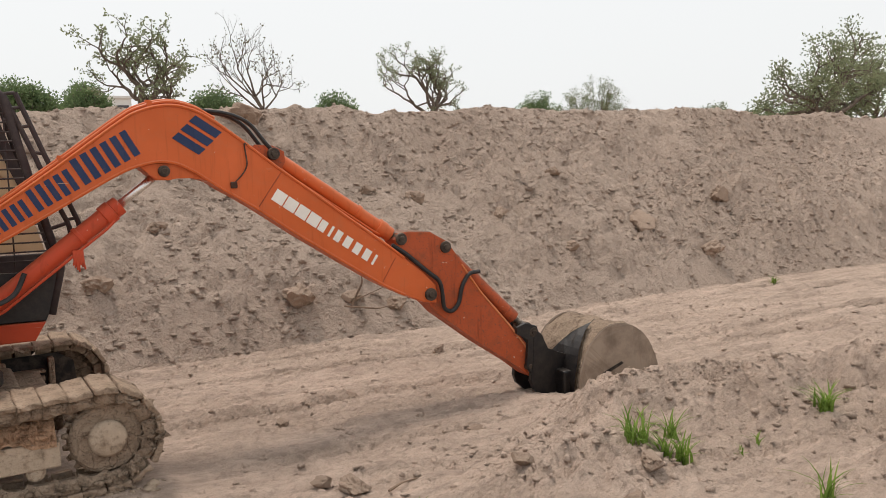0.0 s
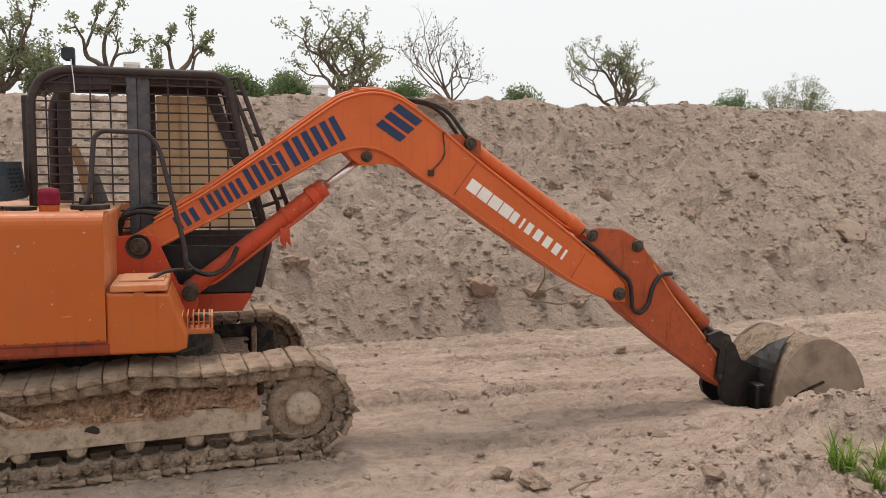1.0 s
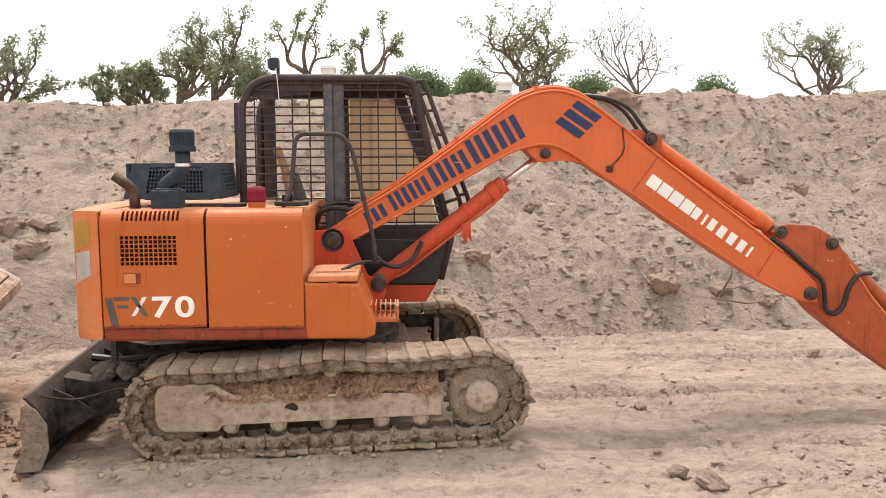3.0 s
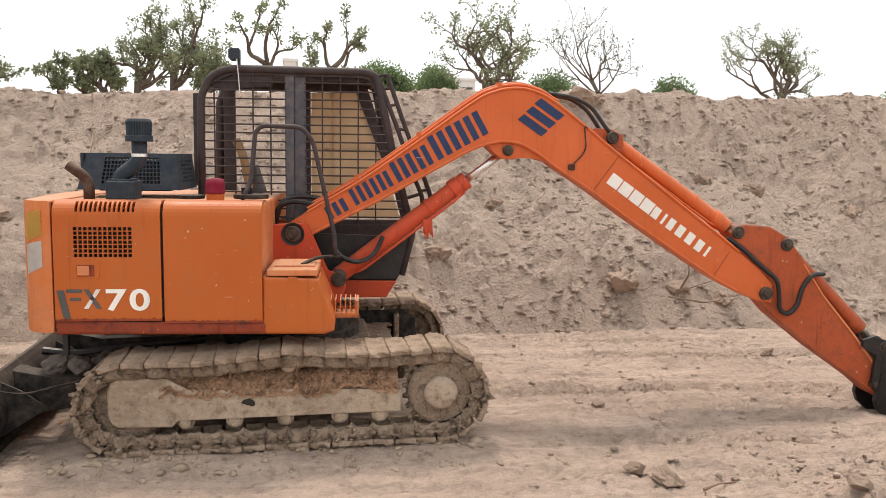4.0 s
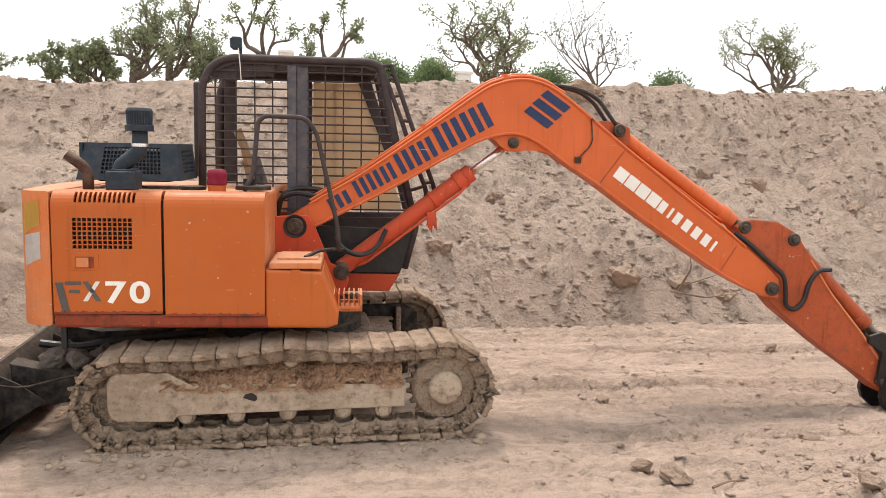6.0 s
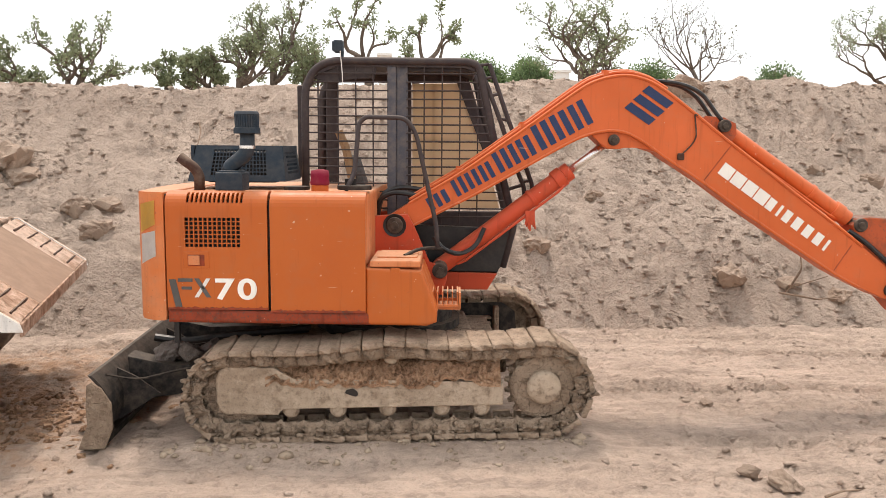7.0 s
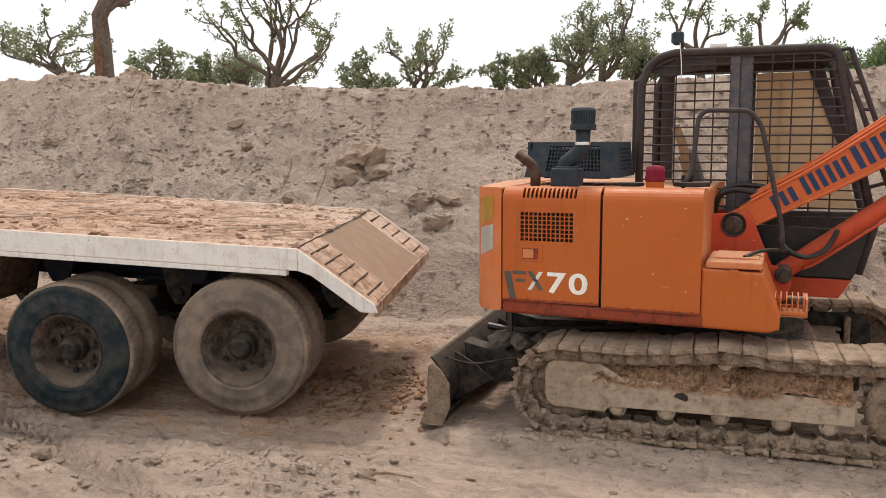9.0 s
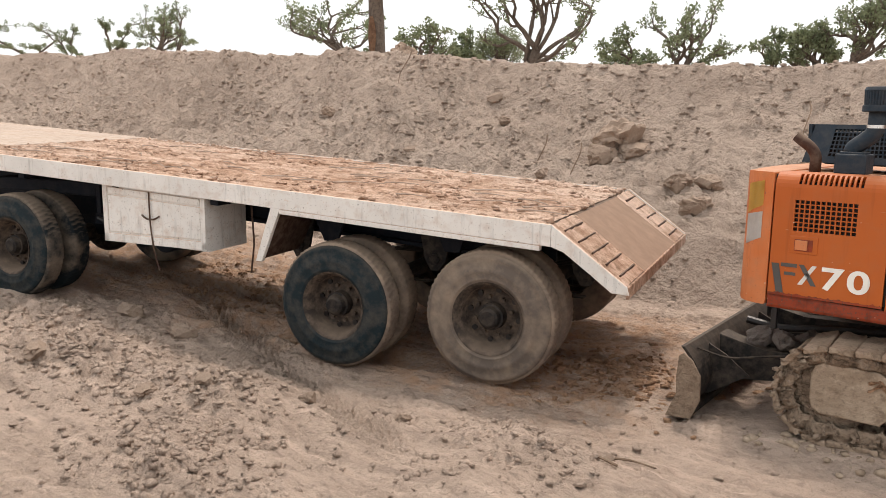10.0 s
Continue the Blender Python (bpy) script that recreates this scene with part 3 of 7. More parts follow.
def track_loop(n):
    """n even stations along the track's loop: x, z and the angle of the outward normal."""
    pts = []
    for k in range(40):
        a = radians(90 - 180 * k / 39)
        pts.append((HUB_F[0] + R_F * math.cos(a), HUB_F[1] + R_F * math.sin(a)))
    for k in range(1, 30):
        t = k / 30
        pts.append((HUB_F[0] + (HUB_R[0] - HUB_F[0]) * t, (HUB_F[1] - R_F) * (1 - t) + (HUB_R[1] - R_R) * t))
    for k in range(40):
        a = radians(270 - 180 * k / 39)
        pts.append((HUB_R[0] + R_R * math.cos(a), HUB_R[1] + R_R * math.sin(a)))
    for k in range(1, 30):
        t = k / 30
        sag = -0.028 * math.sin(math.pi * min(t / 0.5, 1)) if t < 0.5 else -0.03 * math.sin(math.pi * (t - 0.5) / 0.5)
        pts.append((HUB_R[0] + (HUB_F[0] - HUB_R[0]) * t, (HUB_R[1] + R_R) * (1 - t) + (HUB_F[1] + R_F) * t - sag * -1 + (0.03 * math.sin(math.pi * t))))
    pts.append(pts[0])
    d = [0]
    for a, b in zip(pts, pts[1:]):
        d.append(d[-1] + math.hypot(b[0] - a[0], b[1] - a[1]))
    out = []
    for k in range(n):
        s = d[-1] * k / n
        i = max(j for j in range(len(d) - 1) if d[j] <= s)
        t = (s - d[i]) / max(d[i + 1] - d[i], 1e-9)
        (x0, z0), (x1, z1) = pts[i], pts[i + 1]
        out.append((x0 + (x1 - x0) * t, z0 + (z1 - z0) * t, math.atan2(z1 - z0, x1 - x0)))
    return out, d[-1]


SHOES = 41
loop, loop_len = track_loop(SHOES)
PITCH = loop_len / SHOES


def shoe_mesh(seed):
    """A flat shoe with a lapped edge, its bolted link stubs and caked mud."""
    rnd = random.Random(seed)
    bm = bmesh.new()
    bx(bm, -PITCH * 0.497, PITCH * 0.485, -0.225, 0.225, 0.008, 0.040 + rnd.random() * 0.006, 0.007, 1)
    for y in (-0.08, 0.08):
        bx(bm, -PITCH * 0.4, PITCH * 0.42, y - 0.018, y + 0.018, -0.055, 0.002)
    bmesh.ops.subdivide_edges(bm, edges=[e for e in bm.edges if e.calc_length() > 0.09], cuts=6, use_grid_fill=True)
    for v in bm.verts:
        o = Vector((seed * 7.1, 0, 0))
        v.co += noise.noise_vector(v.co * 9 + o) * 0.004 + noise.noise_vector(v.co * 38 + o) * 0.004
        if abs(v.co.y) > 0.19:  # ragged, mud-caked ends
            v.co.y += math.copysign(0.010, v.co.y) * (noise.noise(v.co * 24 + o) * 1.6 - 0.2)
            if v.co.z > 0.02:
                v.co.z += 0.012 * noise.noise(v.co * 31 - o)
    me = bpy.data.meshes.new("track_shoe")
    bm.to_mesh(me)
    bm.free()
    me.materials.append(SHOE_MUD)
    return me


shoes = [shoe_mesh(s) for s in range(7)]
for side in (-1, 1):
    y = side * 0.925
    for k, (x, z, a) in enumerate(loop):
        ob = new("track_shoe", shoes[(k * 5 + (side > 0) * 2) % 7])
        ob.parent = EX
        # the loop runs clockwise, so the shoe's own up points outwards
        ob.matrix_basis = Matrix.Translation((x, y, z)) @ Matrix.Rotation(-a, 4, "Y") @ pose(0, 0, 0, 0, 0, 0) @ Matrix.Translation((0, 0, 0.0)) @ pose(0, 0, 0, random.uniform(-1.2, 1.2), random.uniform(-2.2, 2.2), random.uniform(-1.2, 1.2))
    o = side * 0.225
    out = y + o  # outer edge
    w = lambda d: out - side * d  # a depth inwards from the outer edge
    lo_hi = lambda a, b: (min(w(a), w(b)), max(w(a), w(b)))
    bm = bmesh.new()
    y0, y1 = lo_hi(0.06, 0.34)
    prism(bm, [(-1.12, 0.30), (-1.10, 0.245), (-1.06, 0.215), (-0.72, 0.205), (-0.69, 0.262), (0.77, 0.256), (0.77, 0.41), (0.60, 0.42), (-0.62, 0.44), (-0.75, 0.53), (-1.05, 0.54), (-1.10, 0.51), (-1.12, 0.46)], y0, y1, 0.012)
    frame_ob = part("track_frame", bm, MUD_PALE, EX, "track frame plastered with pale dried mud")
    # the hole is a black plate on the face, its inner shade only colour
    bm = bmesh.new()
    prism(bm, [(-0.285, 0.355), (-0.27, 0.375), (-0.23, 0.385), (-0.20, 0.365), (-0.195, 0.34), (-0.21, 0.328), (-0.25, 0.34)], *lo_hi(0.056, 0.062))
    part("frame_opening", bm, BLACK, frame_ob, "black plate for a hole in the frame")
    # crumbly red earth packed on the frame
    bm = bmesh.new()
    nx, nz = 190, 26
    grid = []
    for i in range(nx):
        row = []
        x = -0.80 + 1.55 * i / (nx - 1)
        lowz = 0.40 + 0.06 * noise.noise(Vector((x * 3.3, 0, 4))) + 0.03 * noise.noise(Vector((x * 17, 0, 4)))
        top = 0.575 + 0.03 * (x + 0.8) + 0.012 * noise.noise(Vector((x * 9, 3, 1)))
        for j in range(nz):
            t = j / (nz - 1)
            d = 0.085 + 0.12 * t * t + 0.03 * noise.noise(Vector((x * 14, t * 4, side))) + 0.035 * noise.noise(Vector((x * 38, t * 8, side))) + 0.02 * noise.noise(Vector((x * 90, t * 18, side)))
            d = max(d - 0.045 * (1 - t), 0.03) if t > 0.08 else 0.052
            row.append(bm.verts.new((x, w(d), lowz + (top - lowz) * t)))
        grid.append(row)
    for a, b in zip(grid, grid[1:]):
        for j in range(nz - 1):
            bm.faces.new((a[j], b[j], b[j + 1], a[j + 1]))
    part("packed_earth", bm, MUD_RED, frame_ob, "crumbly red-brown earth packed on the frame")
    # mud packed between the links, all round the loop
    bm = bmesh.new()
    ring, m_ = [], SHOES * 8
    fine_loop, _ = track_loop(m_)
    for k, (x, z, a) in enumerate(fine_loop):
        nx_, nz_ = -math.sin(a), math.cos(a)
        row = []
        split = (0, 0, 0, 0.35, 1, 0.35, 0, 0)[k % 8]  # the gap between two shoes
        for j, dd in enumerate((0.035, 0.028, 0.022, 0.03, 0.06)):
            rise = (0.016, 0.004, -0.02, -0.055, -0.075)[j] + 0.012 * noise.noise(Vector((x * 13, z * 13, j * 0.7 + side))) + 0.010 * noise.noise(Vector((x * 40, z * 40, j + side))) - 0.014 * split
            row.append(bm.verts.new((x + nx_ * rise, w(dd + 0.035 * split + 0.022 * noise.noise(Vector((x * 22, z * 22, j * 3 + 9)))), z + nz_ * rise)))
        ring.append(row)
    for k in range(m_):
        a_, b_ = ring[k], ring[(k + 1) % m_]
        for j in range(4):
            bm.faces.new((a_[j], b_[j], b_[j + 1], a_[j + 1]))
    # the far loop's mud takes the dark steel colour, for the shade inside
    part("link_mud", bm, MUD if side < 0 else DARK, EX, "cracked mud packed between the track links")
    # hubs, sprocket, idler and rollers
    s = -side
    bm = bmesh.new()
    lathe(bm, [(0, 0.02), (0, 0.09), (s * 0.02, 0.112), (s * 0.09, 0.118), (s * 0.10, 0.02)], (HUB_F[0], w(0.025), HUB_F[1]), segs=40)
    part("drive_hub", bm, MUD_PALE, EX, "round drive hub caked in pale mud", True)
    bm = bmesh.new()
    lathe(bm, [(0, 0.05), (0, 0.205), (s * 0.02, 0.225), (s * 0.12, 0.225), (s * 0.12, 0.05)], (HUB_F[0], w(0.085), HUB_F[1]), segs=44)
    sprocket = part("sprocket", bm, MUD, EX, "toothed sprocket full of dried mud")
    for k in range(21):
        a = 2 * math.pi * k / 21
        c = Vector((HUB_F[0] + 0.235 * math.cos(a), w(0.15), HUB_F[1] + 0.235 * math.sin(a)))
        bm = bmesh.new()
        bmesh.ops.create_cone(bm, cap_ends=True, segments=6, radius1=0.028, radius2=0.015, depth=0.045, matrix=Matrix.Translation(c) @ Matrix.Rotation(-a + math.pi / 2, 4, "Y"))
        part("sprocket_tooth", bm, MUD, sprocket)
    bm = bmesh.new()
    lathe(bm, [(0, 0.03), (0, 0.17), (s * 0.03, 0.235), (s * 0.05, 0.25), (s * 0.13, 0.25), (s * 0.15, 0.03)], (HUB_R[0] + 0.01, w(0.10), HUB_R[1]), segs=44)
    part("idler", bm, MUD, EX, "idler wheel coated with mud", True)
    for x in (-0.64, -0.33, 0.0, 0.36, 0.63):
        bm = bmesh.new()
        rod(bm, (x, w(0.09), 0.235), (x, w(0.36), 0.235), 0.058, segs=18, bevel=0.012)
        rod(bm, (x, w(0.07), 0.235), (x, w(0.09), 0.235), 0.035, segs=12)
        part("track_roller", bm, MUD_PALE, EX)
    bm = bmesh.new()
    rod(bm, (0.02, w(0.10), 0.585), (0.02, w(0.3), 0.585), 0.05, segs=18, bevel=0.01)
    bx(bm, -0.02, 0.06, *lo_hi(0.13, 0.2), 0.43, 0.55, 0.006)
    part("carrier_roller", bm, MUD_PALE, EX)

# centre of the undercarriage and the slewing ring
bm = bmesh.new()
bx(bm, -0.62, 0.66, -0.66, 0.66, 0.34, 0.56, 0.03)
bx(bm, -0.9, -0.5, -0.66, 0.66, 0.36, 0.50, 0.02)
bx(bm, 0.5, 0.85, -0.66, 0.66, 0.36, 0.50, 0.02)
part("centre_frame", bm, MUD, EX, "muddy centre frame between the tracks")
bm = bmesh.new()
rod(bm, (0, 0, 0.55), (0, 0, 0.80), 0.50, segs=40, bevel=0.02)
rod(bm, (0, 0, 0.60), (0, 0, 0.66), 0.56, segs=40)
part("slewing_ring", bm, DARK, EX, "dark greasy slewing ring")
bm = bmesh.new()
rod(bm, (-0.62, -0.78, 0.76), (-0.40, -0.5, 0.80), 0.012, segs=8)
part("hydraulic_pipe", bm, CHROME, EX)

# the far track's inside: an added dark backing for its shade, with muddy ribs
bm = bmesh.new()
prism(bm, [(-0.95, 0.16), (0.98, 0.16), (1.14, 0.30), (1.12, 0.52), (1.0, 0.60), (-0.95, 0.57)], 0.80, 0.82)
inner = part("dark_backing", bm, DARK, EX, "added dark backing plate inside the far track")
for x0, x1, z0, z1 in ((0.44, 0.62, 0.36, 0.58), (0.66, 0.90, 0.46, 0.49), (0.66, 0.90, 0.39, 0.43), (0.92, 0.97, 0.20, 0.58)):
    bm = bmesh.new()
    bx(bm, x0, x1, 0.70, 0.80, z0, z1, 0.012)
    for v in bm.verts:
        v.co += noise.noise_vector(v.co * 14) * 0.012
    part("inner_rib", bm, MUD, inner)

# dozer blade behind the tracks
BX = -1.80
bm = bmesh.new()
n = 14
prof = []
for k in range(n + 1):
    t = k / n
    prof.append((BX - 0.02 - 0.13 * (2 * t - 1) ** 2 + 0.03 * t, 0.03 + 0.47 * t))
outline = prof + [(x + 0.025, z) for x, z in prof[::-1]]
prism(bm, outline, -1.14, 1.14, 0.004, 1)
blade = part("dozer_blade", bm, DARK, EX, "dark steel dozer blade dusted with sand", False)
for y in (-1.165, 1.14):
    bm = bmesh.new()
    prism(bm, [(BX - 0.19, 0.015), (BX - 0.02, 0.02), (BX + 0.035, 0.16), (BX + 0.03, 0.32), (BX - 0.03, 0.42), (BX - 0.09, 0.46), (BX - 0.12, 0.44), (BX - 0.13, 0.30), (BX - 0.12, 0.18)], y, y + 0.022, 0.004)
    part("end_plate", bm, MUD, blade, "worn muddy end plate")
bm = bmesh.new()
bx(bm, BX - 0.18, BX - 0.04, -1.13, 1.13, 0.01, 0.06, 0.006)
part("cutting_edge", bm, DARK, blade)
for y in (-0.62, 0.62):
    bm = bmesh.new()
    prism(bm, [(BX + 0.02, 0.20), (-1.2, 0.28), (-0.6, 0.30), (-0.6, 0.46), (-1.2, 0.46), (BX + 0.30, 0.44), (BX + 0.0, 0.52)], y - 0.09, y + 0.09, 0.012)
    part("blade_arm", bm, DARK, EX, "dark lift arm of the blade")
    for dy in (-0.24, 0.24):
        bm = bmesh.new()
        prism(bm, [(BX - 0.02, 0.12), (BX + 0.26, 0.30), (BX + 0.10, 0.42), (BX - 0.02, 0.48)], y + dy - 0.008, y + dy + 0.008)
        part("gusset", bm, DARK, blade)
bm = bmesh.new()
tube(bm, [(BX - 0.05, -1.0, 0.47), (BX + 0.12, -0.9, 0.40), (BX + 0.4, -0.75, 0.44), (BX + 0.75, -0.7, 0.47)], 0.009, 6, 0.15)
part("cable", bm, DARK, EX, "loose cable draped over the blade")
bm = bmesh.new()
tube(bm, [(BX + 0.02, -0.1, 0.51), (BX + 0.25, -0.08, 0.47), (BX + 0.6, -0.06, 0.52), (BX + 1.2, -0.05, 0.56)], 0.03, 8, 0.2)
part("hose", bm, BLACK, EX)

# house: counterweight, doors, skirt, deck
bm = bmesh.new()
plan = [(-1.374, -1.012)]
for k in range(9):
    a = radians(270 - 62 * k / 8)
    plan.append((-1.385 + 0.215 * math.cos(a), -0.78 + 0.232 * math.sin(a)))
back = [(x, -y) for x, y in plan[::-1]]
outline = plan + [(-1.625, -0.4), (-1.65, 0), (-1.625, 0.4)] + back
lo = [bm.verts.new((x, y, 0.86)) for x, y in outline]
hi = [bm.verts.new((x, y, 1.715)) for x, y in outline]
caps = [bm.faces.new(lo), bm.faces.new(hi[::-1])]
for k in range(len(lo)):
    bm.faces.new((lo[k], hi[k], hi[(k + 1) % len(lo)], lo[(k + 1) % len(lo)]))
bmesh.ops.bevel(bm, geom=list(caps[1].edges) + list(caps[0].edges), offset=0.035, segments=3, profile=0.5, affect="EDGES", clamp_overlap=True)
weight = hull("counterweight", bm, ORANGE_PALE, label="sun-bleached chipped orange counterweight")
for mat, z0, z1, name, lab in ((YELLOW, 1.50, 1.66, "sticker", "faded yellow sticker"), (PAPER, 1.29, 1.46, "sticker", "torn white sticker")):
    bm = bmesh.new()
    ring = []
    for k in range(6):
        a = radians(258 - 36 * k / 5)
        ring.append((-1.385 + 0.218 * math.cos(a), -0.78 + 0.235 * math.sin(a)))
    lo = [bm.verts.new((x, y, z0 - 0.012 * k)) for k, (x, y) in enumerate(ring)]
    hi = [bm.verts.new((x, y, z1 - 0.006 * k)) for k, (x, y) in enumerate(ring)]
    for k in range(5):
        bm.faces.new((lo[k], lo[k + 1], hi[k + 1], hi[k]))
    bmesh.ops.solidify(bm, geom=bm.faces[:], thickness=-0.002)
    hull(name, bm, mat, weight, lab)

FACE = -1.02


def panel_point(u, v, d):
    """Follows the side of the house: upright, then rounded over into the deck."""
    turn = 1.625
    if v <= turn:
        return Vector((u, FACE + d, v))
    a = min((v - turn) / 0.125, 1.4) * math.pi / 2
    r = 0.095
    return Vector((u, FACE + r - (r - d) * math.cos(a), turn + (r - d) * math.sin(a))) if a <= math.pi / 2 else Vector((u, FACE + r + (a - math.pi / 2) * 0.1, turn + r - d))


def curved_door(name, u0, u1, v0, holes, label):
    bm = bmesh.new()
    extra = [(u0 - 9, u0 - 9, v, v) for v in (1.625, 1.645, 1.665, 1.685, 1.70, 1.715, 1.73, 1.75, 1.80)]
    us_holes = list(holes)
    pierced(bm, u0, u1, v0, 1.80, us_holes + [(u0, u0, e[2], e[3]) for e in extra], 0.022, panel_point)
    return hull(name, bm, ORANGE, label=label)


vents = [(round(-1.22 + 0.0295 * k, 4), round(-1.22 + 0.0295 * k + 0.017, 4), 1.645, 1.715) for k in range(13)]
door = curved_door("engine_door", -1.358, -0.69, 0.94, hole_grid(-1.235, -0.865, 1.352, 1.553, 12, 7, 0.77) + vents, "orange engine door with a pierced grille")
curved_door("pump_door", -0.672, -0.045, 0.925, [], "smooth orange pump compartment door")
# solid black block behind the grille, standing for the shade inside
bm = bmesh.new()
bx(bm, -1.34, -0.10, -0.985, -0.90, 0.95, 1.66)
hull("engine_bay", bm, BLACK, label="black block for the dark space behind the grille")
bm = bmesh.new()
bx(bm, -1.46, -0.05, -0.90, 0.98, 0.86, 1.705, 0.02)
hull("engine_housing", bm, ORANGE_PALE, label="dusty orange engine housing")
# black strip set in the gap beside the counterweight, for the gap's shade
bm = bmesh.new()
bx(bm, -1.385, -1.33, -0.97, -0.9, 0.86, 1.70, 0.004)
hull("rear_gap_shade", bm, BLACK)
bm = bmesh.new()
prism(bm, [(-1.365, 0.845), (-0.01, 0.838), (-0.01, 0.925), (-1.365, 0.942)], -1.012, -0.7, 0.022)
skirt = hull("lower_skirt", bm, SKIRT, label="grimy reddish lower skirt")
bm = bmesh.new()
bx(bm, -1.335, -1.30, -0.98, -0.94, 0.70, 0.85, 0.004)
hull("drain_pipe", bm, BLACK)
# rusted lower lips of the two doors and of the counterweight's edge
for x0, x1, z0 in ((-1.356, -0.692, 0.938), (-0.670, -0.047, 0.923)):
    bm = bmesh.new()
    rim = [(x0 + (x1 - x0) * k / 60, z0 + 0.012 + 0.016 * max(0, noise.noise(Vector((k * 0.31, z0 * 9, 2))) + 0.9 * noise.noise(Vector((k * 0.9, 3, z0))))) for k in range(61)]
    prism(bm, [(x0, z0), *rim, (x1, z0)], FACE - 0.004, FACE + 0.018)
    hull("door_lip", bm, SKIRT, EX, "rusted dark lower lip")
bm = bmesh.new()
bx(bm, -1.382, -1.370, -1.016, -0.97, 0.885, 1.67, 0.003)
hull("chipped_edge", bm, ORANGE_PALE, weight)
# latch: a plate and a lock; the recess's shade is a dark raised plate
bm = bmesh.new()
bx(bm, -1.245, -1.075, FACE - 0.004, FACE + 0.01, 1.215, 1.325, 0.003)
latch = hull("latch_plate", bm, ORANGE, door)
bm = bmesh.new()
bx(bm, -1.215, -1.105, FACE - 0.007, FACE, 1.232, 1.305, 0.002)
hull("latch_recess", bm, SKIRT, door, "latch recess shown by a dark plate")
bm = bmesh.new()
bx(bm, -1.21, -1.135, FACE - 0.014, FACE - 0.006, 1.238, 1.30, 0.003)
rod(bm, (-1.165, FACE - 0.02, 1.265), (-1.165, FACE - 0.012, 1.265), 0.012, segs=10)
hull("latch", bm, ORANGE_PALE, door)
# the figures on the door, and the worn-off marks before them
for body, x in (("7", -1.046), ("0", -0.893)):
    cu = bpy.data.curves.new("figure", "FONT")
    cu.body, cu.size, cu.extrude, cu.offset = body, 0.175, 0.0015, 0.004
    tmp = new("figure", cu)
    me = bpy.data.meshes.new_from_object(tmp.evaluated_get(bpy.context.evaluated_depsgraph_get()))
    bpy.data.objects.remove(tmp)
    me.transform(HULL @ Matrix.Translation((x, FACE - 0.003, 1.012)) @ pose(0, 0, 0, 90, 0, 0) @ Matrix.Diagonal((1.5, 1.1, 1, 1)))
    link_mesh("figure", me, LETTER, door, "white painted figure")
for x0, x1, z0, z1, lean, mat in ((-1.345, -1.30, 0.955, 1.14, 0.04, GREYMARK), (-1.285, -1.188, 1.124, 1.147, 0, GREYMARK), (-1.262, -1.195, 1.072, 1.092, 0, GREYMARK), (-1.178, -1.146, 1.02, 1.147, 0.08, GREYMARK), (-1.098, -1.070, 1.02, 1.147, -0.08, PAPER)):
    bm = bmesh.new()
    prism(bm, [(x0, z1), (x1, z1), (x1 + lean, z0), (x0 + lean, z0)], FACE - 0.004, FACE - 0.001)
    hull("worn_mark", bm, mat, door)

# tool and tank box before the doors, with its lid and step
bm = bmesh.new()
prism(bm, [(-0.045, 0.84), (0.36, 0.835), (0.425, 0.86), (0.43, 0.94), (0.325, 1.21), (-0.045, 1.225)], -1.01, -0.42, 0.02, 3)
hull("side_box", bm, ORANGE, label="tapered orange side box")
bm = bmesh.new()
bx(bm, -0.02, 0.315, -1.0, -0.45, 1.227, 1.272, 0.01)
bx(bm, 0.02, 0.29, -0.86, -0.5, 1.272, 1.282, 0.003)
lid = hull("box_lid", bm, ORANGE_PALE, label="dusty orange lid")
bm = bmesh.new()
bx(bm, 0.12, 0.18, -1.012, -0.995, 1.19, 1.225, 0.003)
hull("hasp", bm, ORANGE, lid)
bm = bmesh.new()
tube(bm, [(0.20, -0.8, 1.28), (0.28, -0.7, 1.31), (0.36, -0.5, 1.30), (0.45, -0.3, 1.27)], 0.013, 8, 0.1)
hull("grease_hose", bm, DARK)
bm = bmesh.new()
bx(bm, 0.385, 0.585, -0.83, -0.815, 0.92, 0.95)
bx(bm, 0.385, 0.585, -0.585, -0.57, 0.92, 0.95)
bx(bm, 0.385, 0.585, -0.83, -0.57, 0.915, 0.93)
bx(bm, 0.572, 0.587, -0.83, -0.57, 0.92, 1.03)
step = hull("step", bm, ORANGE_PALE, label="muddy orange grating step")
for k in range(6):
    bm = bmesh.new()
    bx(bm, 0.39 + 0.034 * k, 0.398 + 0.034 * k, -0.82, -0.58, 0.932, 1.035)
    hull("step_slat", bm, ORANGE_PALE, step)



def air(name, bm, material, parent=EX, label="", smooth=False):
    """A fitting on the deck of the engine house."""
    bm.transform(SWING @ Matrix.Translation((-0.04, 0, -0.035)))
    return part(name, bm, material, parent, label, smooth)


# engine hood guard with holes, breather, exhaust, filler
bm = bmesh.new()
G0, G1, GZ0, GZ1 = -1.40, -0.70, 1.715, 1.97


def guard_front(u, v, d):
    t = (v - GZ0) / (GZ1 - GZ0)
    c = (G0 + G1) / 2
    return Vector((c + (u - c) * (1 - 0.12 * t), -0.48 + 0.09 * t + d, v))


pierced(bm, G0, G1, GZ0, GZ1, hole_grid(-1.25, -0.83, 1.755, 1.945, 16, 7, 0.72), 0.012, guard_front)
pierced(bm, G0 + 0.035, G1 - 0.035, -0.39, 0.12, hole_grid(-1.28, -0.78, -0.36, 0.08, 18, 12, 0.6), 0.012, lambda u, v, d: Vector((u, v, GZ1 - d)))
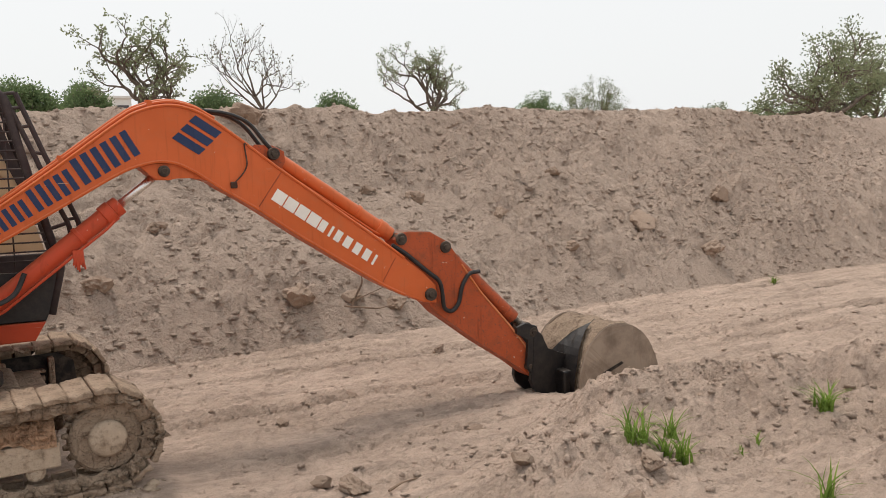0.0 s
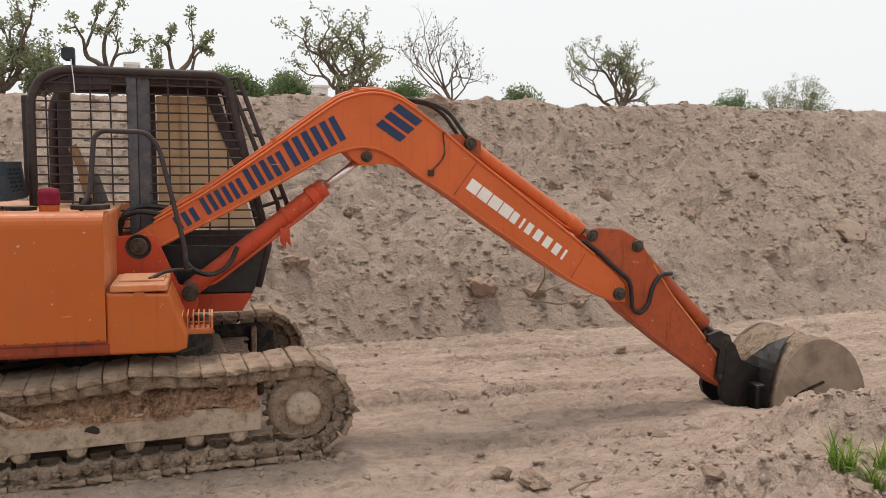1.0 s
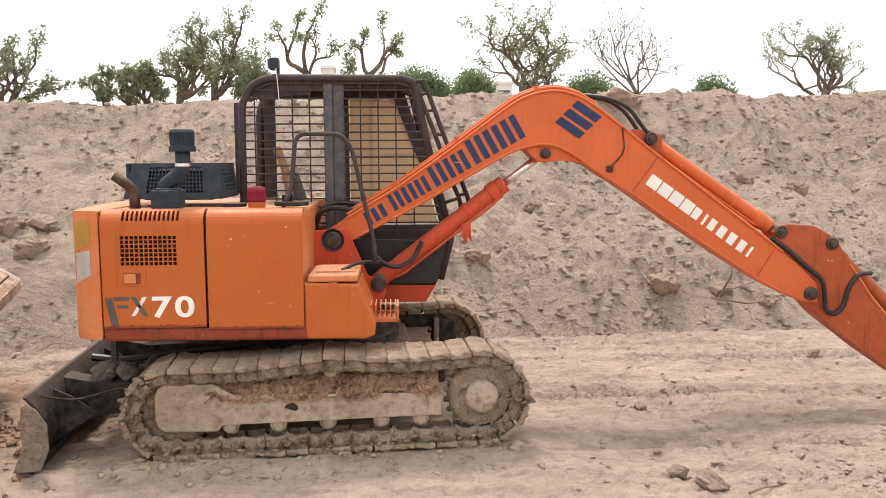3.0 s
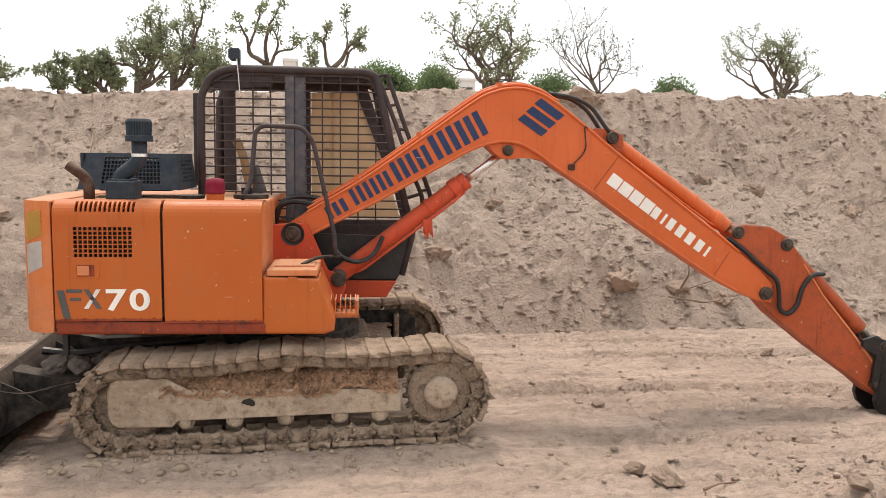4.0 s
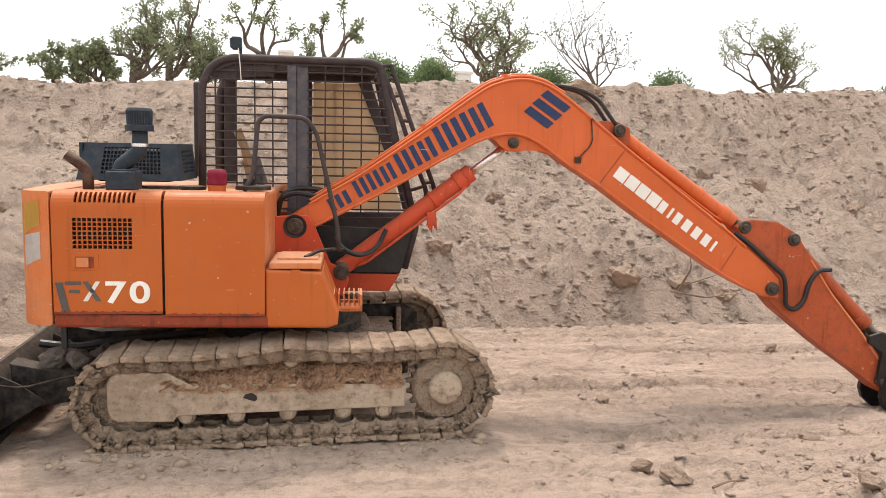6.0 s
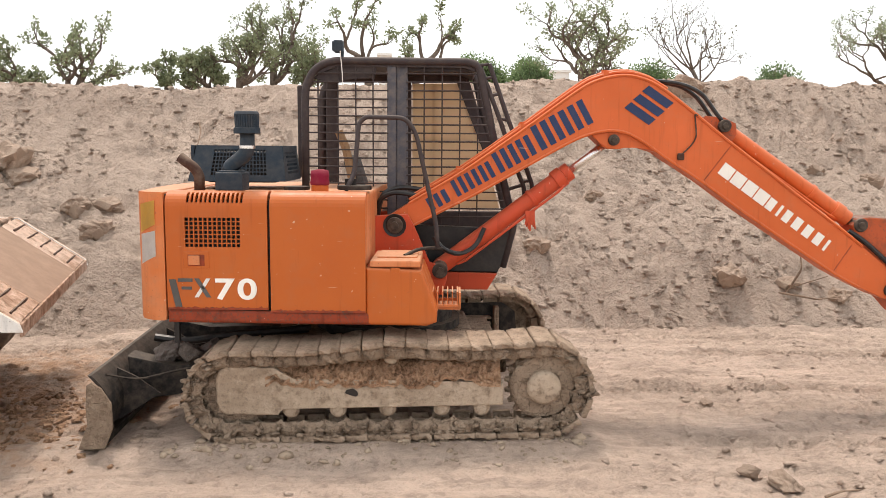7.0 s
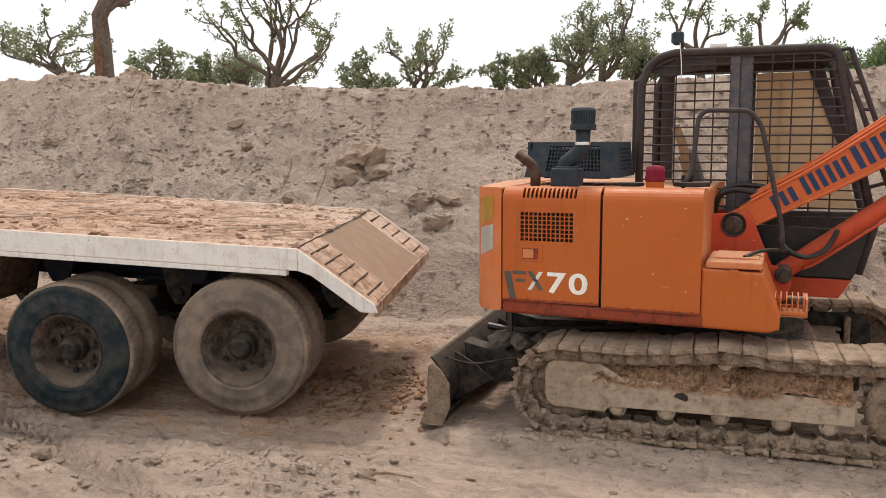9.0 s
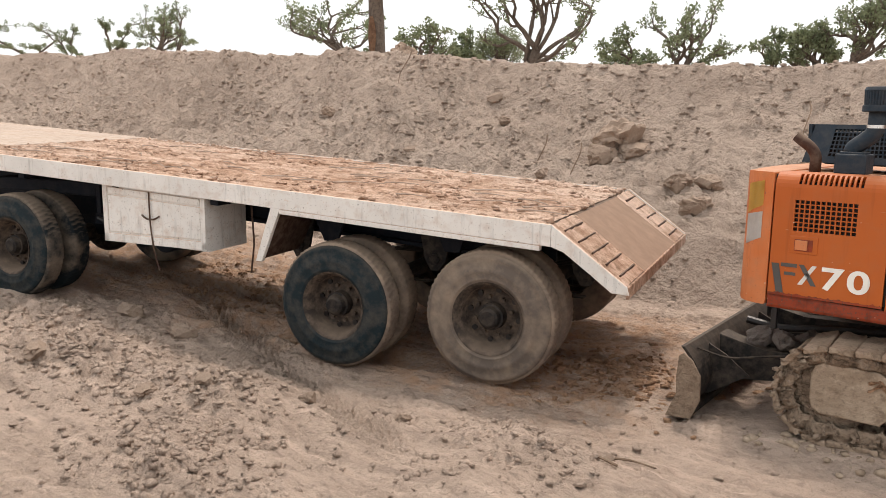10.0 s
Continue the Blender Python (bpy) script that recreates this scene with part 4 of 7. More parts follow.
pierced(bm, -0.47, 0.14, GZ0, GZ1, hole_grid(-0.33, 0.06, 1.76, 1.93, 10, 6, 0.62), 0.012, lambda u, v, d: Vector((G1 - 0.034 * (v - GZ0) / (GZ1 - GZ0) - d, u + 0.08 * (v - GZ0) / (GZ1 - GZ0) * (u < -0.4), v)))
bx(bm, G0 + 0.01, G0 + 0.03, -0.42, 0.12, GZ0, GZ1)
bx(bm, G0 + 0.03, G1 - 0.03, 0.12, 0.135, GZ0, GZ1)
upper("hood_guard", bm, GUARD, label="blue-black pierced sheet hood guard")
bm = bmesh.new()
bx(bm, G0 + 0.08, G1 - 0.08, -0.34, 0.08, 1.70, 1.93, 0.03)
upper("engine_block", bm, BLACK)
bm = bmesh.new()
bx(bm, -1.06, -0.875, -0.86, -0.66, 1.70, 1.825, 0.01)
bx(bm, -1.04, -0.895, -0.84, -0.68, 1.82, 1.838, 0.005)
air("breather_base", bm, GUARD)
bm = bmesh.new()
tube(bm, [(-0.985, -0.76, 1.83), (-0.98, -0.76, 1.86), (-0.86, -0.76, 1.955), (-0.86, -0.76, 2.10)], 0.05, 20, 0.05)
pipe = air("breather_pipe", bm, GUARD, smooth=True)
bm = bmesh.new()
rod(bm, (-0.86, -0.76, 1.985), (-0.86, -0.76, 2.005), 0.054, segs=24)
air("pipe_clamp", bm, CHROME, pipe, "bright clamp band")
bm = bmesh.new()
rod(bm, (-0.86, -0.76, 2.085), (-0.86, -0.76, 2.125), 0.090, 0.088, segs=30, bevel=0.004)
ribbed = len(bm.verts)
lathe(bm, [(2.125, 0.02), (2.125, 0.080), (2.212, 0.084), (2.212, 0.02)], (-0.86, -0.76, 0), "Z", 90)
bm.verts.ensure_lookup_table()
for v in list(bm.verts)[ribbed:]:
    dx, dy = v.co.x + 0.86, v.co.y + 0.76
    if round(math.atan2(dy, dx) / (2 * math.pi) * 90) % 3 == 0 and math.hypot(dx, dy) > 0.05:
        v.co.x, v.co.y = -0.86 + dx * 0.93, -0.76 + dy * 0.93
rod(bm, (-0.86, -0.76, 2.21), (-0.86, -0.76, 2.235), 0.088, 0.075, segs=30, bevel=0.006)
air("air_filter_cap", bm, GUARD, label="ribbed dark air filter cap")
bm = bmesh.new()
tube(bm, [(-1.205, -0.72, 1.68), (-1.205, -0.72, 1.80), (-1.235, -0.72, 1.85), (-1.335, -0.72, 1.925)], 0.036, 14, 0.08)
air("exhaust_pipe", bm, RUST, label="rusty bent exhaust pipe", smooth=True)
bm = bmesh.new()
rod(bm, (-0.37, -0.76, 1.69), (-0.37, -0.76, 1.765), 0.058, segs=22, bevel=0.004)
neck = air("filler_neck", bm, ORANGE)
bm = bmesh.new()
lathe(bm, [(1.742, 0.02), (1.742, 0.063), (1.76, 0.068), (1.79, 0.062), (1.80, 0.066), (1.84, 0.060), (1.848, 0.02)], (-0.37, -0.76, 0), "Z", 22)
for v in bm.verts:
    v.co += noise.noise_vector(v.co * 25) * 0.004
air("cap_cloth", bm, CRIMSON, neck, "crimson cloth tied over the filler cap", True)
for x, y, z0, z1, r in ((-0.19, -0.62, 1.67, 1.70, 0.12), (-0.58, -0.70, 1.67, 1.695, 0.09), (-0.22, -0.60, 1.695, 1.745, 0.04)):
    bm = bmesh.new()
    rod(bm, (x, y, z0), (x, y, z1), r, segs=24, bevel=0.004)
    upper("deck_cap", bm, DARK)
bm = bmesh.new()
tube(bm, [(-0.24, -0.70, 1.67), (-0.19, -0.62, 1.78), (-0.165, -0.55, 2.13), (-0.12, -0.55, 2.175), (0.16, -0.55, 2.17), (0.235, -0.55, 2.07), (0.385, -0.55, 1.40), (0.39, -0.56, 1.26)], 0.0165, 10, 0.07)
upper("hand_rail", bm, CAGE, label="bent dark tube hand rail", smooth=True)

# cab: bent frame, roof, mesh cage, post, panels, seat
NEAR, FAR = 0.15, 1.03
cab_line = [(-0.665, 1.30), (-0.66, 2.30), (-0.655, 2.42), (-0.60, 2.545), (-0.52, 2.605), (-0.42, 2.63), (0.60, 2.625), (0.665, 2.61), (0.70, 2.57), (0.82, 2.02), (0.985, 1.36), (0.90, 1.02)]
cab = None
for y, r in ((NEAR, 0.030), (FAR, 0.036)):
    bm = bmesh.new()
    tube(bm, [(x, y, z) for x, z in cab_line], r, 10, 0.04)
    tube(bm, [(-0.665, y, 1.30), (-0.66, y, 1.0)], r, 10)
    ob = upper("cab_frame", bm, CAGE, cab or EX, "brown-black bent tube cab frame", True)
    cab = cab or ob
bm = bmesh.new()
prism(bm, [(-0.60, 2.53), (-0.52, 2.59), (-0.42, 2.615), (0.60, 2.61), (0.68, 2.57), (0.66, 2.55), (0.58, 2.585), (-0.42, 2.59), (-0.56, 2.52)], NEAR, FAR, 0.004)
upper("cab_roof", bm, CAGE, cab)
bm = bmesh.new()
prism(bm, [(-0.62, 2.50), (-0.40, 2.59), (-0.1, 2.59), (-0.12, 2.50), (-0.36, 2.49), (-0.42, 2.45)], NEAR + 0.02, NEAR + 0.05, 0.006)
bx(bm, 0.14, 0.68, NEAR + 0.05, NEAR + 0.07, 2.555, 2.60)
upper("head_panel", bm, CAGE, cab)
bm = bmesh.new()
bx(bm, -0.02, 0.05, NEAR + 0.0, NEAR + 0.05, 1.30, 2.60, 0.006)
bx(bm, 0.05, 0.14, NEAR + 0.02, NEAR + 0.06, 1.30, 2.60, 0.006)
upper("door_post", bm, POST, cab, "blue-grey upright post")
bm = bmesh.new()
for x0, x1 in ((-0.62, -0.52), (0.0, 0.13)):
    bx(bm, x0, x1, FAR - 0.06, FAR, 1.0, 2.6, 0.01)
prism(bm, [(0.50, 2.6), (0.62, 2.6), (0.85, 1.9), (0.78, 1.9)], FAR - 0.04, FAR)
bx(bm, -0.66, 0.62, FAR - 0.06, FAR, 2.53, 2.6, 0.01)
bx(bm, -0.66, 0.95, FAR - 0.05, FAR, 0.98, 1.40, 0.01)
upper("far_side", bm, CAGE, cab, "dark far side of the cab with open windows")
bm = bmesh.new()
prism(bm, [(0.14, 1.42), (0.14, 2.52), (0.58, 2.52), (0.76, 2.0), (0.92, 1.42)], FAR - 0.03, FAR - 0.015)
bx(bm, 0.32, 0.335, FAR - 0.045, FAR - 0.03, 1.42, 2.52)
bx(bm, 0.15, 0.7, FAR - 0.045, FAR - 0.03, 2.02, 2.035)
sheet_ob = upper("door_sheet", bm, TAN, cab, "tan sheet closing the far door window")
bm = bmesh.new()
prism(bm, [(-0.66, 1.0), (-0.66, 1.36), (0.12, 1.36), (0.96, 1.33), (0.93, 1.12), (0.86, 0.98)], NEAR - 0.02, NEAR + 0.03, 0.008)
upper("lower_panel", bm, BLACK, cab, "dull black lower cab panel")
bm = bmesh.new()
bx(bm, -0.66, 0.86, NEAR, FAR, 0.98, 1.02)
upper("cab_floor", bm, DARK, cab)
bm = bmesh.new()
prism(bm, [(0.30, 0.84), (0.78, 0.84), (0.86, 0.975), (0.30, 0.985)], NEAR - 0.03, FAR, 0.01)
upper("cab_base", bm, RED, label="dark orange deck under the cab")
# the cage over the near side, wire by wire
for k in range(18):
    z = 1.42 + 0.0655 * k
    x0 = -0.655 if z < 2.42 else -0.655 + (z - 2.42) * 0.9
    x1 = 0.70 - (z - 2.57) * 0.24 if z > 2.0 else 0.82 - (z - 2.02) * 0.25
    x1 = min(x1, 0.96)
    for a, b in ((x0, -0.01), (0.13, x1)):
        bm = bmesh.new()
        rod(bm, (a, NEAR - 0.005, z), (b, NEAR - 0.005, z), 0.0062, segs=6)
        upper("cage_wire", bm, CAGE, cab)
for x in (-0.56, -0.405, -0.265, -0.13, 0.27, 0.41, 0.55, 0.69):
    top = 2.60 if x < 0.66 else 2.52
    bm = bmesh.new()
    rod(bm, (x, NEAR + 0.006, 1.36), (x, NEAR + 0.006, 2.5 if x < -0.5 else top), 0.0062, segs=6)
    upper("cage_wire", bm, CAGE, cab)
# front guard: one narrow ladder of two rails, broken off behind the boom
bm = bmesh.new()
tube(bm, [(0.70, NEAR, 2.60), (0.86, NEAR, 2.19), (1.00, NEAR, 1.80), (1.06, NEAR, 1.66), (1.07, NEAR, 1.56)], 0.018, 8, 0.05)
tube(bm, [(0.775, NEAR, 2.61), (0.93, NEAR, 2.18), (1.07, NEAR, 1.82), (1.13, NEAR, 1.66), (1.13, NEAR, 1.56)], 0.018, 8, 0.05)
for x0, z0, x1, z1 in ((0.70, 2.60, 0.775, 2.61), (0.74, 2.50, 0.81, 2.51), (0.79, 2.37, 0.86, 2.38), (0.86, 2.19, 0.93, 2.18), (0.95, 1.93, 1.02, 1.94), (1.04, 1.70, 1.11, 1.71)):
    rod(bm, (x0, NEAR, z0), (x1, NEAR, z1), 0.012, segs=8)
rod(bm, (0.69, NEAR, 2.42), (0.78, NEAR, 2.44), 0.016, segs=8)
rod(bm, (0.93, NEAR, 1.64), (1.06, NEAR, 1.68), 0.014, segs=8)
upper("front_guard", bm, CAGE, cab, "dark ladder-like front guard")
bm = bmesh.new()
bx(bm, -0.30, 0.12, 0.38, 0.82, 1.32, 1.45, 0.03)
bx(bm, -0.24, 0.06, 0.42, 0.78, 1.0, 1.32, 0.02)
cushion = upper("seat", bm, SEAT, cab, "grey worn operator seat")
bm = bmesh.new()
prism(bm, [(-0.26, 1.42), (-0.16, 1.44), (-0.30, 1.88), (-0.38, 1.90), (-0.40, 1.84)], 0.40, 0.80, 0.025)
upper("seat_back", bm, SEAT, cushion)
bm = bmesh.new()
tube(bm, [(-0.30, 0.30, 1.62), (-0.36, 0.30, 1.95), (-0.42, 0.30, 2.09)], 0.034, 8, 0.06)
upper("worn_armrest", bm, WOOD, cab, "tan worn armrest")
bm = bmesh.new()
tube(bm, [(0.10, 0.45, 1.3), (0.02, 0.45, 1.62), (-0.04, 0.45, 1.72)], 0.012, 8, 0.05)
upper("lever", bm, DARK, cab)
bm = bmesh.new()
tube(bm, [(0.03, 0.66, 1.5), (0.05, 0.66, 1.95)], 0.008, 8)
upper("lever", bm, DARK, cab)
bm = bmesh.new()
bx(bm, -0.44, -0.365, 0.16, 0.25, 2.695, 2.79, 0.012)
rod(bm, (-0.375, 0.2, 2.62), (-0.375, 0.2, 2.71), 0.014, segs=8)
lamp = upper("work_lamp", bm, GUARD, cab, "small dark work lamp")
bm = bmesh.new()
bx(bm, -0.452, -0.44, 0.17, 0.24, 2.71, 2.78, 0.003)
upper("lamp_lens", bm, GLASSY, lamp)
bm = bmesh.new()
tube(bm, [(-0.38, 0.12, 2.70), (-0.365, 0.11, 2.55), (-0.36, 0.11, 2.44)], 0.004, 6, 0.03)
upper("lamp_wire", bm, PAPER, lamp)
bm = bmesh.new()
bx(bm, -0.75, -0.70, 0.30, 0.36, 1.72, 2.45, 0.01)
upper("rear_post", bm, CAGE, cab)

# boom bracket and boom
for y in (-0.235, 0.19):
    bm = bmesh.new()
    prism(bm, [(-0.12, 0.86), (-0.12, 1.455), (0.16, 1.47), (0.21, 1.38), (0.32, 1.10), (0.44, 1.08), (0.46, 0.98), (0.42, 0.86)], y, y + 0.045, 0.008)
    upper("boom_bracket", bm, RED, label="dark orange boom bracket")
bm = bmesh.new()
bx(bm, -0.10, 0.30, -0.19, 0.19, 0.86, 1.15)
upper("bracket_core", bm, BLACK)
top = [(-0.01, 1.43), (0.05, 1.47), (0.168, 1.545), (0.54, 1.765), (0.73, 1.895), (1.02, 2.10), (1.19, 2.225), (1.36, 2.35), (1.50, 2.445), (1.63, 2.49), (1.73, 2.507), (1.83, 2.503), (1.96, 2.465), (2.09, 2.385), (2.29, 2.235), (2.53, 2.045), (2.80, 1.845), (3.08, 1.635), (3.42, 1.385), (3.60, 1.245), (3.78, 1.10), (3.90, 0.985)]
low = [(-0.01, 1.34), (0.06, 1.30), (0.168, 1.36), (0.335, 1.448), (0.69, 1.628), (1.03, 1.82), (1.32, 1.985), (1.45, 2.05), (1.56, 2.085), (1.68, 2.105), (1.80, 2.085), (1.92, 2.02), (2.00, 1.965), (2.11, 1.887), (2.24, 1.808), (2.37, 1.725), (2.69, 1.50), (3.10, 1.23), (3.41, 1.03), (3.60, 0.93), (3.78, 0.845), (3.90, 0.83)]
bm = bmesh.new()
prism(bm, top + low[::-1], -0.15, 0.15, 0.012)
boom = upper("boom", bm, BOOM, label="orange goose-neck boom with painted lettering")
for z_list, dz in ((top[2:20], 0.0), (low[2:20], 0.0)):
    bm = bmesh.new()
    pts = [(x, -0.152, z) for x, z in z_list]
    tube(bm, pts, 0.012, 6, 0.06)
    upper("weld_edge", bm, BOOM, boom)
bm = bmesh.new()
prism(bm, [(1.53, 2.07), (1.60, 2.005), (1.65, 1.965), (1.74, 1.962), (1.82, 1.985), (1.90, 1.985), (2.03, 1.94), (1.86, 2.07), (1.73, 2.10), (1.60, 2.09)], -0.13, 0.13, 0.012)
upper("cylinder_lug", bm, BOOM, boom)
# steel pipes along the boom's back
for y, lift in ((-0.115, 0.026), (-0.05, 0.042), (0.06, 0.034)):
    bm = bmesh.new()
    tube(bm, [(x, y, z + lift) for x, z in top[2:14]], 0.0125, 7, 0.05)
    for x, z in (top[3], top[5], top[9]):
        bx(bm, x - 0.02, x + 0.02, y - 0.022, y + 0.022, z, z + lift + 0.018)
    upper("oil_pipe", bm, BOOM, boom)
bm = bmesh.new()
tube(bm, [(2.00, -0.06, 2.475), (2.20, -0.08, 2.455), (2.36, -0.09, 2.385), (2.47, -0.10, 2.23), (2.55, -0.10, 2.14)], 0.016, 8, 0.08)
upper("arm_hose", bm, BLACK, boom, "black hose to the arm cylinder")
bm = bmesh.new()
tube(bm, [(2.00, 0.0, 2.48), (2.22, -0.02, 2.44), (2.34, -0.03, 2.36), (2.46, -0.04, 2.19)], 0.016, 8, 0.08)
upper("arm_hose", bm, BLACK, boom, "black hose to the arm cylinder")
bm = bmesh.new()
tube(bm, [(2.34, -0.15, 2.19), (2.29, -0.165, 2.235), (2.31, -0.165, 2.06), (2.28, -0.165, 2.0), (2.20, -0.160, 1.92)], 0.006, 6, 0.05)
bx(bm, 2.175, 2.225, -0.175, -0.148, 1.885, 1.935, 0.008)
upper("grease_line", bm, RUST, boom, "thin grease line")
bm = bmesh.new()
tube(bm, [(-0.08, -0.05, 1.42), (-0.06, -0.08, 1.58), (0.06, -0.10, 1.63), (0.22, -0.10, 1.60)], 0.02, 8, 0.08)
upper("foot_hose", bm, BLACK, boom)
bm = bmesh.new()
tube(bm, [(-0.1, 0.02, 1.42), (-0.04, 0.02, 1.62), (0.10, 0.02, 1.66), (0.26, 0.02, 1.64)], 0.02, 8, 0.08)
upper("foot_hose", bm, BLACK, boom)
bm = bmesh.new()
tube(bm, [(0.36, -0.25, 1.3), (0.42, -0.3, 1.22), (0.55, -0.22, 1.16), (0.68, -0.14, 1.22), (0.74, -0.12, 1.36)], 0.018, 8, 0.1)
upper("foot_hose", bm, BLACK, boom)
for (x, z), r, half, mat in (((0.065, 1.385), 0.062, 0.26, PIN), ((1.70, 2.03), 0.042, 0.16, PIN), ((2.53, 2.14), 0.048, 0.14, PIN), ((3.84, 0.91), 0.055, 0.175, PIN), ((0.405, 1.045), 0.058, 0.26, PIN)):
    bm = bmesh.new()
    rod(bm, (x, -half, z), (x, half, z), r, segs=24, bevel=0.008)
    rod(bm, (x, -half - 0.014, z), (x, -half, z), r * 0.5, segs=12, bevel=0.003)
    upper("pivot_pin", bm, mat, boom, "greasy pivot pin")
bm = bmesh.new()
lathe(bm, [(0, 0.06), (-0.006, 0.086), (0.01, 0.086)], (0.065, -0.237, 1.385), "Y", 28)
upper("grease_ring", bm, BLACK, boom)
bm = bmesh.new()
prism(bm, [(2.34, 2.17), (2.39, 2.215), (2.53, 2.205), (2.62, 2.16), (2.63, 2.08), (2.58, 1.99)], -0.10, -0.07, 0.005)
prism(bm, [(2.34, 2.17), (2.39, 2.215), (2.53, 2.205), (2.62, 2.16), (2.63, 2.08), (2.58, 1.99)], 0.07, 0.10, 0.005)
upper("arm_cylinder_lug", bm, ARM, boom)


# lettering on the boom as plain bars: dark bars on the foot, three stripes, white blocks on the point
def bars(parent, mat, x0, z0, angle, spans, height, y, lean=0.0, name="paint_bar"):
    ca, sa = math.cos(radians(angle)), math.sin(radians(angle))
    for a, b, h0, h1 in spans:
        bm = bmesh.new()
        quad = [(a, h0), (b, h0), (b + lean, h1), (a + lean, h1)]
        prism(bm, [(x0 + ca * u - sa * v * height, z0 + sa * u + ca * v * height) for u, v in quad], y - 0.002, y + 0.001)
        upper(name, bm, mat, parent)


def row_of(widths, gap, ink=0.62):
    out, u = [], 0.0
    for w in widths:
        if w > 0:
            out.append((u + w * (1 - ink) / 2, u + w * (1 + ink) / 2, 0, 1))
            u += w + gap
        else:
            u -= w
    return out


NAME_AT, NAME_TURN = (0.335, 1.482), 29.3
for start, length, count, height in ((0.0, 0.19, 3, 0.105), (0.227, 0.35, 6, 0.13), (0.594, 0.335, 5, 0.16), (0.942, 0.465, 6, 0.195)):
    ca, sa = math.cos(radians(NAME_TURN)), math.sin(radians(NAME_TURN))
    bars(boom, NAVY, NAME_AT[0] + ca * start, NAME_AT[1] + sa * start, NAME_TURN, row_of([length / count - 0.012] * count, 0.012, 0.74), height, -0.153)
for k in range(3):
    bm = bmesh.new()
    c, s_ = math.cos(radians(-34)), math.sin(radians(-34))
    ox, oz = 1.768 + 0.064 * k, 2.268 + 0.061 * k
    prism(bm, [(ox, oz), (ox + 0.05, oz + 0.042), (ox + 0.05 + 0.225 * c, oz + 0.042 + 0.225 * s_), (ox + 0.225 * c, oz + 0.225 * s_)], -0.155, -0.152)
    upper("stripe", bm, NAVY, boom, "navy painted stripe")
# the maker's mark as plain blocks: four heavy ones, then seven light ones
MARK_AT, MARK_TURN = (2.482, 1.79), -35.1
ca, sa = math.cos(radians(MARK_TURN)), math.sin(radians(MARK_TURN))
u = 0.0
for width, gap, tall in ((0.10, 0.010, 0.098),) * 4 + ((0.062, 0.040, 0.092), (0.022, 0.034, 0.092), (0.056, 0.036, 0.092), (0.064, 0.036, 0.092), (0.064, 0.036, 0.092), (0.062, 0.040, 0.092), (0.022, 0.0, 0.092)):
    quad = [(u, 0), (u + width, 0), (u + width, tall), (u, tall)]
    bm = bmesh.new()
    prism(bm, [(MARK_AT[0] + ca * p - sa * q, MARK_AT[1] + sa * p + ca * q) for p, q in quad], -0.155, -0.152)
    upper("paint_block", bm, LETTER, boom)
    u += width + gap
# the butt weld across the boom's side plate
for p, q in (((2.385, 1.735), (2.575, 1.995)), ((3.40, 1.06), (3.52, 1.25))):
    bm = bmesh.new()
    rod(bm, (p[0], -0.151, p[1]), (q[0], -0.151, q[1]), 0.004, segs=6)
    upper("weld_seam", bm, ARM, boom)


# cylinders
def cylinder(name, p, q, r, gland, rod_r, mat, label, y=0.0):
    p, q = Vector((p[0], y, p[1])), Vector((q[0], y, q[1]))
    d = (q - p).normalized()
    g = p + d * gland
    bm = bmesh.new()
    rod(bm, p, g, r, segs=26, bevel=0.008)
    rod(bm, g - d * 0.10, g - d * 0.02, r * 1.22, segs=26, bevel=0.006)
    rod(bm, g - d * 0.02, g + d * 0.045, r * 1.08, segs=26, bevel=0.006)
    rod(bm, g - d * 0.33, g - d * 0.30, r * 1.15, segs=26, bevel=0.004)
    rod(bm, p - Vector((0, r * 0.9, 0)), p + Vector((0, r * 0.9, 0)), r * 0.95, segs=22, bevel=0.005)
    ob = upper(name, bm, mat, label=label)
    bm = bmesh.new()
    rod(bm, g, q, rod_r, segs=20)
    upper("piston_rod", bm, CHROME, ob, "bright chrome piston rod", True)
    bm = bmesh.new()
    rod(bm, q - Vector((0, r * 0.9, 0)), q + Vector((0, r * 0.9, 0)), rod_r * 1.7, segs=18, bevel=0.005)
    upper("rod_eye", bm, PIN, ob)
    bm = bmesh.new()
    o = Vector((0, -r * 0.75, -0.0)) + d.cross(Vector((0, 1, 0))) * (-r * 0.95)
    tube(bm, [p + d * 0.12 + o * 0.9, p + d * 0.18 + o * 1.15, g - d * 0.12 + o * 1.15, g - d * 0.06 + o * 0.95], 0.011, 7, 0.03)
    upper("cylinder_pipe", bm, mat, ob)
    return ob


bc = cylinder("boom_cylinder", (0.405, 1.045), (1.70, 2.03), 0.066, 1.20, 0.032, RED, "dark orange boom cylinder with chrome rod", -0.02)
bm = bmesh.new()
for k in range(7):
    x = 1.06 + 0.009 * k
    tube(bm, [(x, -0.085, 1.49), (x + 0.004, -0.10, 1.42), (x - 0.008 + 0.004 * k, -0.10 + 0.008 * (k % 2), 1.385 - 0.016 * (k % 4))], 0.011, 6, 0.03, 0.006)
upper("tied_rags", bm, RED, bc, "red-brown rags tied to the cylinder")
cylinder("arm_cylinder", (2.53, 2.14), (3.59, 1.405), 0.058, 1.19, 0.03, BOOM, "orange arm cylinder on the boom", 0.0)

# arm
bm = bmesh.new()
